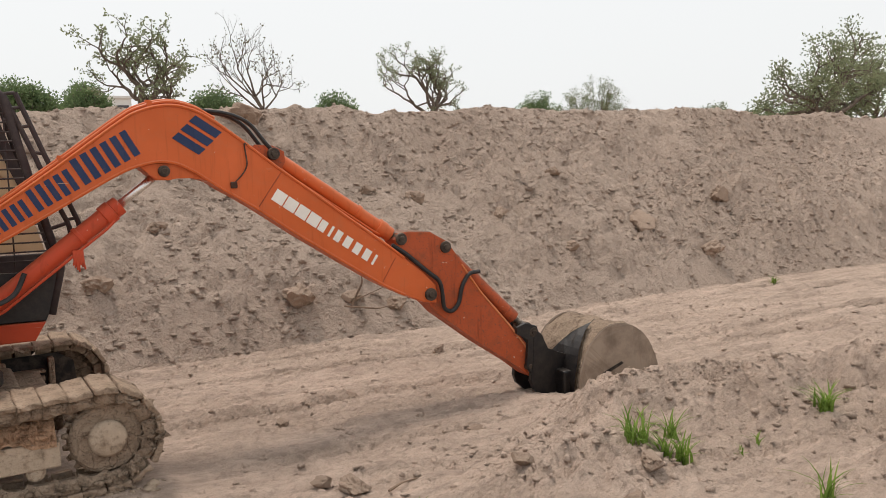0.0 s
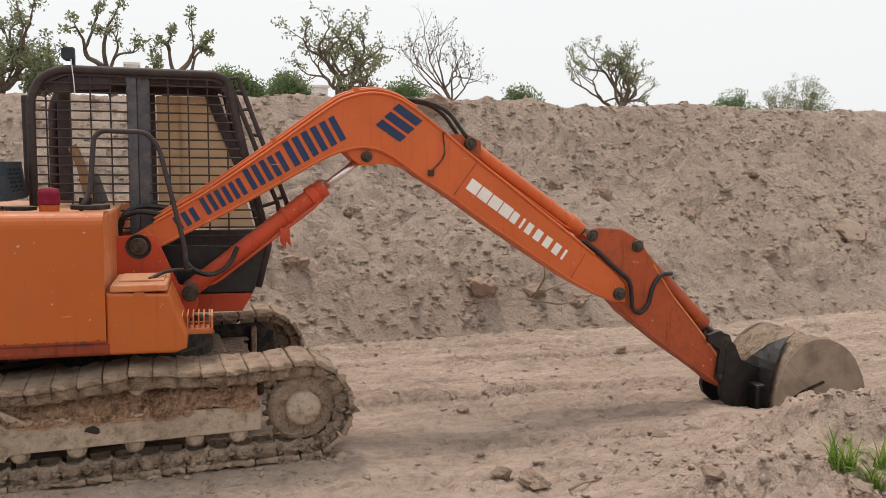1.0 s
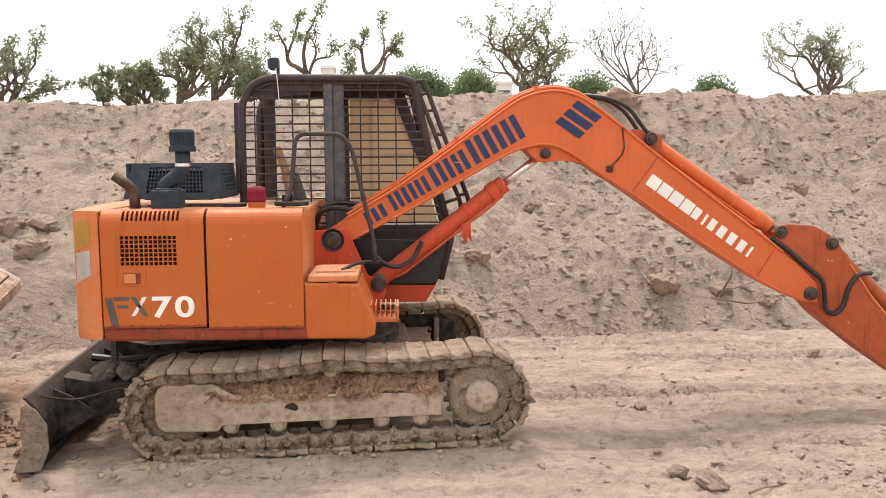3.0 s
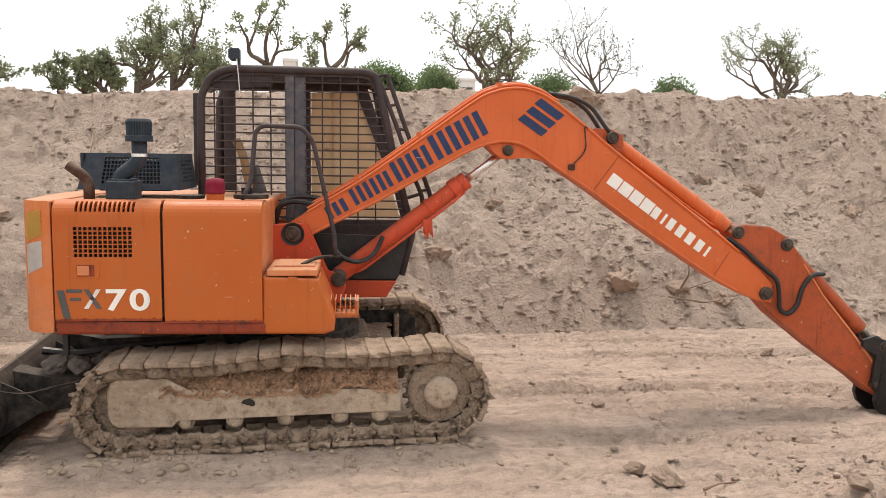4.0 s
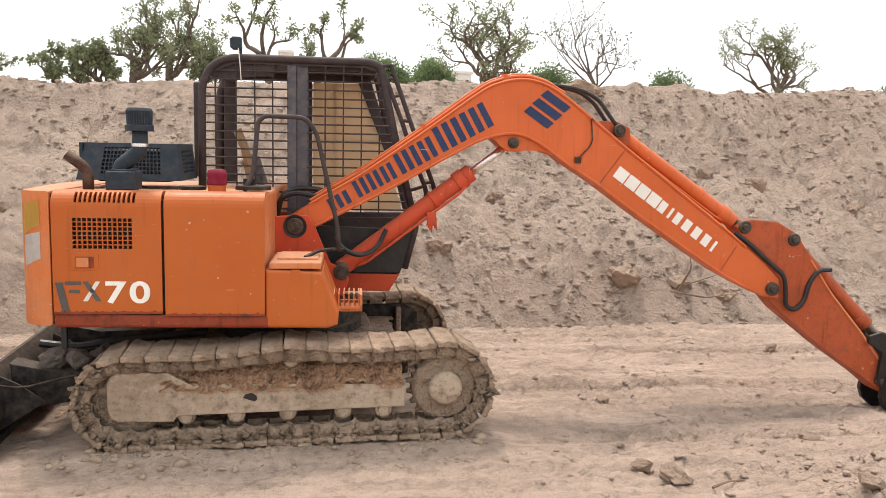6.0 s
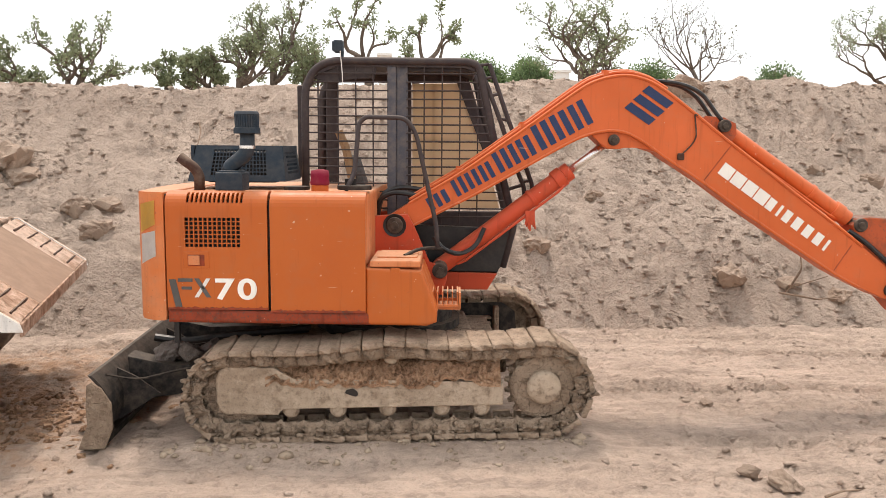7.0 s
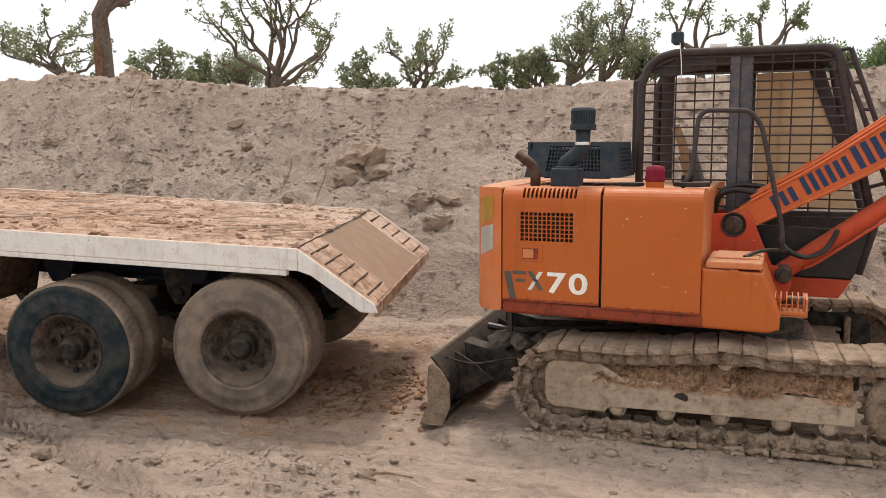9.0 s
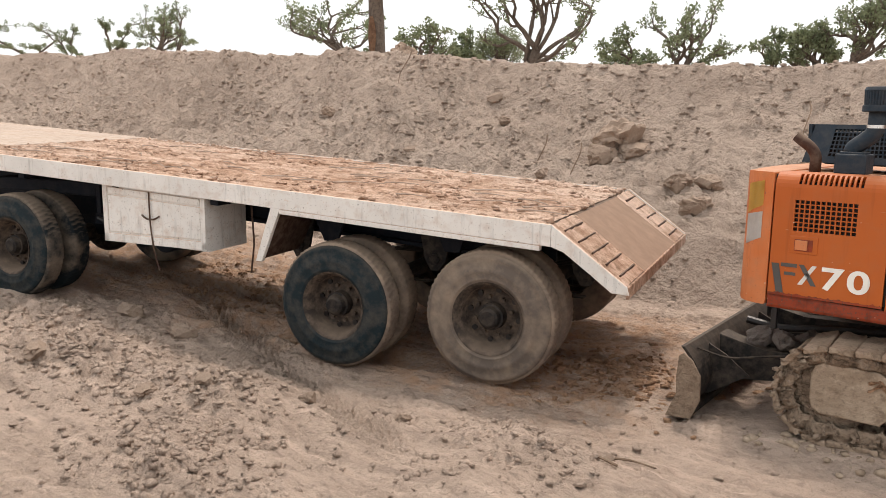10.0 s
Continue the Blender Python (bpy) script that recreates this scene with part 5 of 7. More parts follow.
prism(bm, [(3.53, 1.40), (3.57, 1.452), (3.66, 1.465), (3.87, 1.448), (4.04, 1.352), (4.10, 1.26), (4.17, 1.16), (4.36, 0.89), (4.66, 0.55), (4.86, 0.32), (4.935, 0.13), (4.935, 0.02), (4.87, 0.03), (4.68, 0.18), (4.34, 0.41), (4.045, 0.635), (3.93, 0.72), (3.84, 0.82), (3.77, 0.93), (3.63, 1.20)], -0.118, 0.118, 0.012)
arm = upper("arm", bm, ARM, label="scuffed orange digging arm")
for (x, z), r, half in (((3.595, 1.402), 0.052, 0.135), ((4.015, 1.305), 0.052, 0.135), ((4.885, 0.455), 0.045, 0.17), ((4.84, 0.14), 0.04, 0.16)):
    bm = bmesh.new()
    rod(bm, (x, -half, z), (x, half, z), r, segs=22, bevel=0.008)
    rod(bm, (x, -half - 0.012, z), (x, -half, z), r * 0.5, segs=12, bevel=0.003)
    upper("pivot_pin", bm, PIN, arm, "greasy pivot pin")
bm = bmesh.new()
tube(bm, [(3.50, -0.13, 1.36), (3.62, -0.15, 1.28), (3.80, -0.16, 1.12), (3.93, -0.165, 1.02), (3.95, -0.165, 0.90), (3.96, -0.16, 0.77), (4.05, -0.14, 0.73), (4.13, -0.13, 0.80), (4.16, -0.13, 0.95), (4.24, -0.12, 1.06), (4.36, -0.10, 1.06)], 0.019, 8, 0.1)
upper("bucket_hose", bm, BLACK, arm, "black hose looped round the arm joint")
bm = bmesh.new()
tube(bm, [(4.17, -0.119, 1.14), (4.36, -0.119, 0.87), (4.66, -0.119, 0.53), (4.90, -0.119, 0.22)], 0.009, 6, 0.05)
upper("weld_edge", bm, ORANGE_PALE, arm)
bcy = cylinder("bucket_cylinder", (4.03, 1.30), (4.89, 0.46), 0.05, 0.50, 0.04, ARM, "rusty orange bucket cylinder above the arm")
bm = bmesh.new()
rod(bm, (4.30, 0, 1.035), (4.75, 0, 0.60), 0.060, segs=22, bevel=0.01)
rod(bm, (4.68, 0, 0.665), (4.765, 0, 0.583), 0.066, segs=22, bevel=0.01)
upper("cylinder_head", bm, ARM, bcy)

# bucket linkage and bucket, teeth down in the sand
for y in (-0.165, 0.13):
    bm = bmesh.new()
    prism(bm, [(4.70, 0.52), (4.80, 0.55), (4.92, 0.51), (4.95, 0.43), (4.90, 0.10), (4.84, 0.08), (4.80, 0.15), (4.83, 0.39), (4.70, 0.46)], y, y + 0.035, 0.006)
    upper("link_plate", bm, BLACK, arm, "greasy black bucket link")
BY0, BY1 = -0.40, 0.36
n = 22
arc = []
for k in range(n + 1):
    a = radians(200 - 205 * k / n)
    rx, rz = (0.435, 0.58) if math.cos(a) < 0 else (0.50, 0.58)
    arc.append((5.65 + rx * math.cos(a), -0.10 + rz * math.sin(a)))
inner = [(5.65 + (x - 5.65) * 0.94, -0.10 + (z + 0.10) * 0.94) for x, z in arc]
bm = bmesh.new()
prism(bm, arc + inner[::-1], BY0, BY1)
bmesh.ops.bisect_plane(bm, geom=bm.verts[:] + bm.edges[:] + bm.faces[:], plane_co=(0, BY0 + 0.02, 0), plane_no=(0, 1, 0))
for k in range(1, 22):
    bmesh.ops.bisect_plane(bm, geom=bm.verts[:] + bm.edges[:] + bm.faces[:], plane_co=(0, BY0 + (BY1 - BY0) * k / 22, 0), plane_no=(0, 1, 0))
for v in bm.verts:
    away = Vector((v.co.x - 5.65, 0, v.co.z + 0.10))
    v.co += away.normalized() * (0.035 * noise.noise(v.co * 6) + 0.022 * noise.noise(v.co * 19)) * (away.length > 0.46)
bucket = upper("bucket", bm, MUD, label="rounded digging bucket coated with dry sand", smooth=True)
for y in (BY0 - 0.02, BY1):
    bm = bmesh.new()
    prism(bm, [(5.65 + (x - 5.65) * 1.015, -0.10 + (z + 0.10) * 1.015) for x, z in arc] + [(5.90, -0.26), (5.4, -0.30)], y, y + 0.022, 0.004)
    bmesh.ops.triangulate(bm, faces=bm.faces[:])
    bmesh.ops.subdivide_edges(bm, edges=[e for e in bm.edges if e.calc_length() > 0.05], cuts=3, use_grid_fill=True)
    for v in bm.verts:
        v.co.y += 0.010 * noise.noise(v.co * 8) + 0.008 * noise.noise(v.co * 23)
    upper("side_plate", bm, BUCKET, bucket, "sandy bucket side plate")
bm = bmesh.new()
prism(bm, [(5.16, -0.13), (5.50, 0.05), (5.70, 0.12), (5.72, 0.10), (5.52, 0.02), (5.20, -0.16)], BY0 - 0.026, BY0 - 0.018)
upper("side_seam", bm, DARK, bucket)
bm = bmesh.new()
vs = []
for k in range(15):
    a = radians(198 - 96 * k / 14)
    row = []
    for j in range(12):
        y = -0.37 + 0.60 * j / 11 + 0.03 * noise.noise(Vector((k * 0.5, j, 3)))
        if k > 6:
            y = min(y, 0.10 - 0.05 * (k - 6) + 0.10 * noise.noise(Vector((k, 1, 2))))
            y = max(y, -0.37 + 0.02 * (k - 6) + 0.05 * noise.noise(Vector((k, 5, 2))))
        rr = 1.075 + 0.02 * noise.noise(Vector((k * 0.7, j * 0.6, 8)))
        row.append(bm.verts.new((5.65 + 0.435 * rr * math.cos(a), y, -0.10 + 0.58 * rr * math.sin(a))))
    vs.append(row)
for a_, b_ in zip(vs, vs[1:]):
    for j in range(11):
        bm.faces.new((a_[j], a_[j + 1], b_[j + 1], b_[j]))
upper("grease_patch", bm, BLACK, bucket, "wet black grease on the bucket's back")
for y in (-0.17, 0.12):
    bm = bmesh.new()
    prism(bm, [(4.84, 0.0), (4.87, 0.16), (4.88, 0.40), (4.92, 0.47), (4.98, 0.42), (5.03, 0.28), (5.14, 0.24), (5.26, 0.20), (5.28, -0.10), (5.14, -0.20), (4.96, -0.16), (4.87, -0.08)], y, y + 0.05, 0.008)
    upper("bucket_ear", bm, BLACK, bucket, "greasy black bucket ear")
bm = bmesh.new()
bx(bm, 5.12, 5.24, -0.30, 0.27, -0.22, 0.08, 0.02)
upper("wear_plate", bm, BLACK, bucket)
for k in range(5):
    bm = bmesh.new()
    y = -0.36 + 0.165 * k
    prism(bm, [(6.08, -0.12), (6.13, -0.12), (6.10, -0.42), (6.07, -0.42)], y, y + 0.06, 0.004)
    upper("tooth", bm, DARK, bucket)


# ---- the low trailer and the truck before it ----
TRAIL = pose(-3.31, -0.135, 0, 1.6, 0, 11.0)
trailer = thing("flatbed_trailer", TRAIL, "long low white-sided trailer with a mud-strewn deck and ramp tail", "trailer")
KNEE, TAIL_S, TAIL_Z = 0.47, 1.01, 0.85
Y0, Y1 = -0.10, 2.49


def deck_z(s):
    return 1.235 - 0.053 * (s - 0.47)


def along(s0, s1, up, down):
    """An upright strip that follows the deck's slope."""
    return [(s0, deck_z(s0) + up), (s1, deck_z(s1) + up), (s1, deck_z(s1) + down), (s0, deck_z(s0) + down)]


bm = bmesh.new()
prism(bm, along(-9.5, KNEE, -0.004, -0.09), Y0 + 0.02, Y1 - 0.02)
part("deck", bm, RUST, trailer)
# loose mud and straw over the deck: a rough skin with streaks along the trailer
xs, ys = np.arange(-9.4, KNEE - 0.004, 0.035), np.arange(Y0 + 0.03, Y1 - 0.02, 0.035)
gx, gy = np.meshgrid(xs, ys)
streak = fbm(gx * 0.35, gy * 2.2, 0.35, 4, 71)
gz = deck_z(gx) + 0.010 + 0.010 * streak + 0.02 * np.clip(lumps(gx * 0.3, gy * 1.6, 0.12, 73) - 0.6, 0, 1) + 0.5 * clods_on(gx, gy, 0.09, 0.3, 75)
bare = np.clip((-5.5 - gx) / 0.2, 0, 1) * np.clip((gy - 0.45) / 0.1, 0, 1)
gz = gz * (1 - bare) + (deck_z(gx) + 0.006) * bare
edge = np.clip((gy - Y0 - 0.03) / 0.12, 0, 1) * np.clip((Y1 - 0.03 - gy) / 0.12, 0, 1) * np.clip((KNEE - gx) / 0.08, 0, 1)
gz = gz * edge + (deck_z(gx)) * (1 - edge)
bm = bmesh.new()
vs = [[bm.verts.new((gx[j, i], gy[j, i], gz[j, i])) for i in range(len(xs))] for j in range(len(ys))]
for j in range(len(ys) - 1):
    for i in range(len(xs) - 1):
        bm.faces.new((vs[j][i], vs[j][i + 1], vs[j + 1][i + 1], vs[j + 1][i]))
tagged(part("deck_mud", bm, DECK_MUD, trailer, "crumbled orange-brown mud and straw on the deck"), kind="stuff")
bm = bmesh.new()
prism(bm, along(-9.4, -5.6, 0.016, 0.0), 0.52, Y1 - 0.05, 0.004)
part("front_plate", bm, DUST, trailer, "pale dust-covered front deck plate")
for y0, y1 in ((Y0, Y0 + 0.03), (Y1 - 0.03, Y1)):
    bm = bmesh.new()
    prism(bm, along(-9.5, KNEE, 0.012, -0.145), y0, y1, 0.006)
    part("side_rail", bm, WHITE, trailer, "rust-stained white side rail")
    bm = bmesh.new()
    d = (TAIL_S - KNEE)
    prism(bm, [(KNEE + 0.002, deck_z(KNEE) + 0.012), (TAIL_S, TAIL_Z + 0.012), (TAIL_S + 0.02, TAIL_Z - 0.05), (TAIL_S - 0.10, TAIL_Z - 0.045), (KNEE + 0.10, deck_z(KNEE) - 0.17), (KNEE + 0.002, deck_z(KNEE) - 0.145)], y0, y1, 0.006)
    part("ramp_cheek", bm, WHITE, trailer, "rust-stained white ramp side")
    bm = bmesh.new()
    ym = y0 if y0 < 0 else y1 - 0.06
    prism(bm, along(-1.80, 0.39, -0.146, -0.184), ym, ym + 0.06, 0.004)
    part("lower_rail", bm, WHITE, trailer, "white lower rail")
bm = bmesh.new()
prism(bm, [(KNEE, deck_z(KNEE) - 0.002), (TAIL_S, TAIL_Z), (TAIL_S + 0.012, TAIL_Z - 0.05), (KNEE, deck_z(KNEE) - 0.09)], Y0 + 0.032, Y1 - 0.032)
ramp = part("ramp", bm, RAMP, trailer, "worn brown steel ramp plate")
for ya, yb in ((Y0 + 0.035, 0.55), (1.90, Y1 - 0.035)):
    nu, nv = 26, 26
    bm = bmesh.new()
    vs = []
    for i in range(nu + 1):
        t = i / nu
        row = []
        for j in range(nv + 1):
            q = j / nv
            y = ya + (yb - ya) * q
            h = 0.012 + 0.012 * noise.noise(Vector((t * 9, y * 9, 2))) + 0.008 * noise.noise(Vector((t * 30, y * 24, 5)))
            fade = min(1, min(q, 1 - q) * 8)
            s = KNEE + (TAIL_S - KNEE) * t
            z = deck_z(KNEE) + (TAIL_Z - deck_z(KNEE)) * t
            row.append(bm.verts.new((s, y, z + max(h * fade, -0.006))))
        vs.append(row)
    for i in range(nu):
        for j in range(nv):
            bm.faces.new((vs[i][j], vs[i + 1][j], vs[i + 1][j + 1], vs[i][j + 1]))
    part("caked_mud", bm, DECK_MUD, ramp, "orange mud caked on the ramp")
    for k in range(5):
        t = 0.14 + 0.185 * k
        s, z = KNEE + (TAIL_S - KNEE) * t, deck_z(KNEE) + (TAIL_Z - deck_z(KNEE)) * t
        bm = bmesh.new()
        bx(bm, s - 0.006, s + 0.006, ya + 0.06, yb - 0.10, z - 0.01, z + 0.022, 0.002)
        part("grip_bar", bm, RUST, ramp)
bm = bmesh.new()
bx(bm, TAIL_S - 0.004, TAIL_S + 0.014, Y0 + 0.03, Y1 - 0.03, TAIL_Z - 0.085, TAIL_Z + 0.002, 0.004)
part("tail_edge", bm, DECK_MUD, trailer, "muddy tail edge")

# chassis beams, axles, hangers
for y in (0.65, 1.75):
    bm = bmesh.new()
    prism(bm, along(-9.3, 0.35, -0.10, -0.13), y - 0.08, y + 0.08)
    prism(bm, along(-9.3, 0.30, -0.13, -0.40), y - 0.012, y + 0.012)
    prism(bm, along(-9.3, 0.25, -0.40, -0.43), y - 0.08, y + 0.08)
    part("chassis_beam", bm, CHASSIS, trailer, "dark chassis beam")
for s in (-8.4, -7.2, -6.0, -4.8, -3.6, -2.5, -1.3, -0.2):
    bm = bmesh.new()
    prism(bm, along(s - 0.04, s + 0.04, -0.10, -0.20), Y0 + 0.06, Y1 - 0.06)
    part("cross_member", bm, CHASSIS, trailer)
for s in (-1.325, 0.0):
    bm = bmesh.new()
    rod(bm, (s, 0.3, 0.49), (s, 2.2, 0.49), 0.075, segs=16)
    part("axle", bm, DARK, trailer)
    for y in (0.60, 1.80):
        bm = bmesh.new()
        for k in range(5):
            ln = 0.55 - 0.08 * k
            bx(bm, s - ln, s + ln, y - 0.04, y + 0.04, 0.585 + 0.014 * k, 0.596 + 0.014 * k)
        part("leaf_spring", bm, DARK, trailer)
for s in (-2.0, -0.68, 0.58):
    for y in (0.50, 1.92):
        bm = bmesh.new()
        prism(bm, [(s - 0.16, 1.12), (s + 0.16, 1.10 if s < 0.5 else 0.94), (s + 0.09, 0.78), (s + 0.03, 0.70), (s - 0.04, 0.70), (s - 0.10, 0.80)], y - 0.02, y + 0.02, 0.008)
        rod(bm, (s, y - 0.05, 0.80), (s, y + 0.05, 0.80), 0.045, segs=14)
        part("spring_hanger", bm, DARK, trailer, "dusty dark spring hanger")


def wheel(parent, s, z, outer, side, wall, tread, r=0.508):
    """A pair of twin tyres on dished rims. outer: the y of the outer wall; side: +1 when the outside faces +y."""
    d = -side
    for k, off in enumerate((0.0, 0.315)):
        bm = bmesh.new()
        segs = 192
        prof = [(0.03, 0.27), (0.012, 0.30), (0.0, 0.36), (0.006, 0.42), (0.03, 0.468), (0.045, r - 0.016), (0.055, r), (0.075, r + 0.001), (0.095, r + 0.003), (0.115, r + 0.004), (0.135, r + 0.004), (0.155, r + 0.004), (0.175, r + 0.003), (0.195, r + 0.001), (0.215, r), (0.225, r - 0.016), (0.24, 0.468), (0.264, 0.42), (0.27, 0.36), (0.258, 0.30), (0.24, 0.27)]
        lathe(bm, [(d * (off + a), b) for a, b in prof], (s, outer, z), "Y", segs)
        # tread grooves
        for v in bm.verts:
            dx, dz = v.co.x - s, v.co.z - z
            rr = math.hypot(dx, dz)
            if rr > r - 0.005:
                a = math.atan2(dz, dx)
                w_ = abs((v.co.y - outer) * d - off - 0.135)
                g = math.sin(a * 64 + (w_ * 46 if w_ < 0.05 else 2.3))
                if g < -0.35 or 0.045 < w_ < 0.052:
                    f = (rr - 0.008 - 0.004 * noise.noise(v.co * 9)) / rr
                    v.co.x, v.co.z = s + dx * f, z + dz * f
        for f in [f for f in bm.faces if len(f.verts) > 4]:
            bm.faces.remove(f)
        tyre = part("tyre", bm, tread, parent, "dusty truck tyre", True)
        if k == 0:
            bm = bmesh.new()
            lathe(bm, [(d * 0.025, 0.272), (d * 0.006, 0.298), (d * 0.004, 0.304), (d * 0.007, 0.308), (d * -0.004, 0.35), (d * -0.006, 0.38), (d * -0.002, 0.384), (d * 0.001, 0.42), (d * 0.014, 0.448), (d * 0.012, 0.452), (d * 0.026, 0.47), (d * 0.038, 0.487), (d * 0.06, 0.48), (d * 0.06, 0.272)], (s, outer, z), "Y", 72)
            for v in bm.verts:
                v.co += Vector((0, 1, 0)) * 0.004 * noise.noise(v.co * 11)
            for f in [f for f in bm.faces if len(f.verts) > 4]:
                bm.faces.remove(f)
            part("sidewall", bm, wall, tyre, "", True)
    bm = bmesh.new()
    lathe(bm, [(d * 0.012, 0.280), (d * 0.02, 0.262), (d * 0.05, 0.252), (d * 0.07, 0.235), (d * 0.16, 0.225), (d * 0.185, 0.20), (d * 0.165, 0.13), (d * 0.155, 0.10), (d * 0.20, 0.05)], (s, outer, z), "Y", 48, (False, True))
    rim = part("rim", bm, RIM, parent, "dust-brown dished steel rim", True)
    bm = bmesh.new()
    lathe(bm, [(d * 0.02, 0.02), (d * 0.02, 0.055), (d * 0.035, 0.075), (d * 0.08, 0.085), (d * 0.085, 0.10), (d * 0.17, 0.105), (d * 0.18, 0.02)], (s, outer, z), "Y", 28)
    part("wheel_hub", bm, DARK, rim, "greasy hub")
    for k in range(8):
        a = 2 * math.pi * (k + 0.3) / 8
        c = Vector((s + 0.145 * math.cos(a), outer, z + 0.145 * math.sin(a)))
        bm = bmesh.new()
        rod(bm, c + Vector((0, d * 0.135, 0)), c + Vector((0, d * 0.175, 0)), 0.017, segs=6)
        part("wheel_nut", bm, RIM, rim)
        # hand holes are black discs, the shade of their depth put into the colour
        a += math.pi / 8
        c = Vector((s + 0.195 * math.cos(a), outer, z + 0.195 * math.sin(a)))
        bm = bmesh.new()
        rod(bm, c + Vector((0, d * 0.165, 0)), c + Vector((0, d * 0.20, 0)), 0.021, segs=12)
        part("hand_hole", bm, BLACK, rim)


for s, z, wall, tread in ((0.0, 0.508, WALL_DRY, TREAD), (-1.325, 0.458, WALL, TREAD)):
    for outer, side in ((Y0 + 0.01, -1), (Y1 - 0.01, 1)):
        pair = new("wheel")
        pair.parent = trailer
        tagged(pair, "dusty twin truck wheel")
        wheel(pair, s, z, outer, side, wall, tread)

# tool locker under the deck
bm = bmesh.new()
B0, B1, BZ = -3.75, -2.59, 0.80
prism(bm, [(B0, deck_z(B0) - 0.14), (B1, deck_z(B1) - 0.14), (B1, BZ - 0.02), (B0, BZ + 0.02)], -0.04, 0.50, 0.006)
locker = part("tool_locker", bm, WHITE, trailer, "dented white tool locker")
for x0, x1, z0, z1 in ((B0 + 0.0, B1, BZ - 0.005, BZ + 0.07), (B0, B0 + 0.05, BZ, 1.315), (B1 - 0.05, B1, BZ, 1.255)):
    bm = bmesh.new()
    bx(bm, x0, x1, -0.058, -0.036, z0, z1, 0.004)
    part("locker_frame", bm, WHITE, locker)
bm = bmesh.new()
prism(bm, [(B0 + 0.06, 1.29), (B1 - 0.06, 1.235), (B1 - 0.06, 1.18), (B0 + 0.06, 1.235)], -0.052, -0.036, 0.004)
part("locker_bead", bm, WHITE, locker)
bm = bmesh.new()
prism(bm, [(B0 + 0.06, 1.22), (B1 - 0.06, 1.165), (B1 - 0.06, BZ + 0.085), (B0 + 0.06, BZ + 0.085)], -0.050, -0.036, 0.006)
hatch = part("locker_door", bm, WHITE, locker, "dull white drop door")
bm = bmesh.new()
tube(bm, [(-3.20, -0.06, 1.27), (-3.19, -0.07, 1.0), (-3.17, -0.065, 0.78), (-3.13, -0.05, 0.58)], 0.007, 6, 0.05)
tube(bm, [(-3.29, -0.06, 1.06), (-3.22, -0.07, 1.025), (-3.14, -0.07, 1.03), (-3.09, -0.06, 1.06)], 0.008, 6, 0.04)
part("tie_wire", bm, RUST, hatch, "rusty tie wire and hook")
bm = bmesh.new()
tube(bm, [(-2.30, 0.2, 1.22), (-2.28, 0.2, 0.85), (-2.32, 0.2, 0.58)], 0.008, 6, 0.05)
part("hanging_wire", bm, RUST, trailer)
# front mudguard plate
bm = bmesh.new()
prism(bm, [(-1.88, 1.225), (-1.79, 1.22), (-1.985, 0.765), (-2.045, 0.765)], Y0 + 0.002, Y0 + 0.04, 0.004)
part("guard_strut", bm, WHITE, trailer, "white slanted mudguard strut")
bm = bmesh.new()
prism(bm, [(-1.81, 1.20), (-1.795, 1.20), (-1.99, 0.785), (-2.005, 0.785)], Y0 + 0.04, 0.55)
part("mudguard", bm, RUST, trailer)

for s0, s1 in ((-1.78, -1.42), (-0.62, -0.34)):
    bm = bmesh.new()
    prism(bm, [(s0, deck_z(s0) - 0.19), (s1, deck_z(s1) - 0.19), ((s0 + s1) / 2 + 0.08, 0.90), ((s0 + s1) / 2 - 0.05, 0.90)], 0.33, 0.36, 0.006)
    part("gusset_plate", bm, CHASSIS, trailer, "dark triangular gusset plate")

truck = thing("truck_rear", TRAIL @ pose(0.69, 0, 0.135), "dark blue truck chassis with dusty twin wheels under the trailer's nose", "truck")
for y in (0.8, 1.6):
    bm = bmesh.new()
    bx(bm, -9.5, -4.25, y - 0.04, y + 0.04, 0.72, 0.98, 0.006)
    part("frame_rail", bm, CHASSIS, truck)
bm = bmesh.new()
bx(bm, -6.4, -5.0, 0.4, 2.1, 0.98, 1.12, 0.02)
bx(bm, -5.1, -4.30, 0.45, 2.05, 0.70, 0.80, 0.01)
part("fifth_wheel", bm, CHASSIS, truck, "dark blue coupling plate")
bm = bmesh.new()
rod(bm, (-5.69, 0.3, 0.508), (-5.69, 2.2, 0.508), 0.10, segs=16)
bmesh.ops.create_uvsphere(bm, u_segments=18, v_segments=10, radius=0.24, matrix=Matrix.Translation((-5.69, 1.2, 0.5)))
part("rear_axle", bm, DARK, truck)
bm = bmesh.new()
bx(bm, -4.62, -4.45, 0.45, 0.75, 0.62, 0.98, 0.01)
bx(bm, -4.9, -4.2, 0.42, 0.46, 0.80, 0.92, 0.005)
part("tail_bracket", bm, CHASSIS, truck)
bm = bmesh.new()
rod(bm, (-4.55, 0.8, 0.55), (-4.55, 1.55, 0.55), 0.16, segs=20, bevel=0.02)
part("air_tank", bm, CHASSIS, truck)
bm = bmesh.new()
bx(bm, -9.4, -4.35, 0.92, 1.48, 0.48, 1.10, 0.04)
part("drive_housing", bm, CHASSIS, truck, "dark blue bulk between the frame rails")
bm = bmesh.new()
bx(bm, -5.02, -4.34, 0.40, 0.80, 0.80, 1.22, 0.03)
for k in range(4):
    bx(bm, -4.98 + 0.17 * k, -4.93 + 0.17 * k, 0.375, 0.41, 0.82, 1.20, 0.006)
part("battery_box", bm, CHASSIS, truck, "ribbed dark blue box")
bm = bmesh.new()
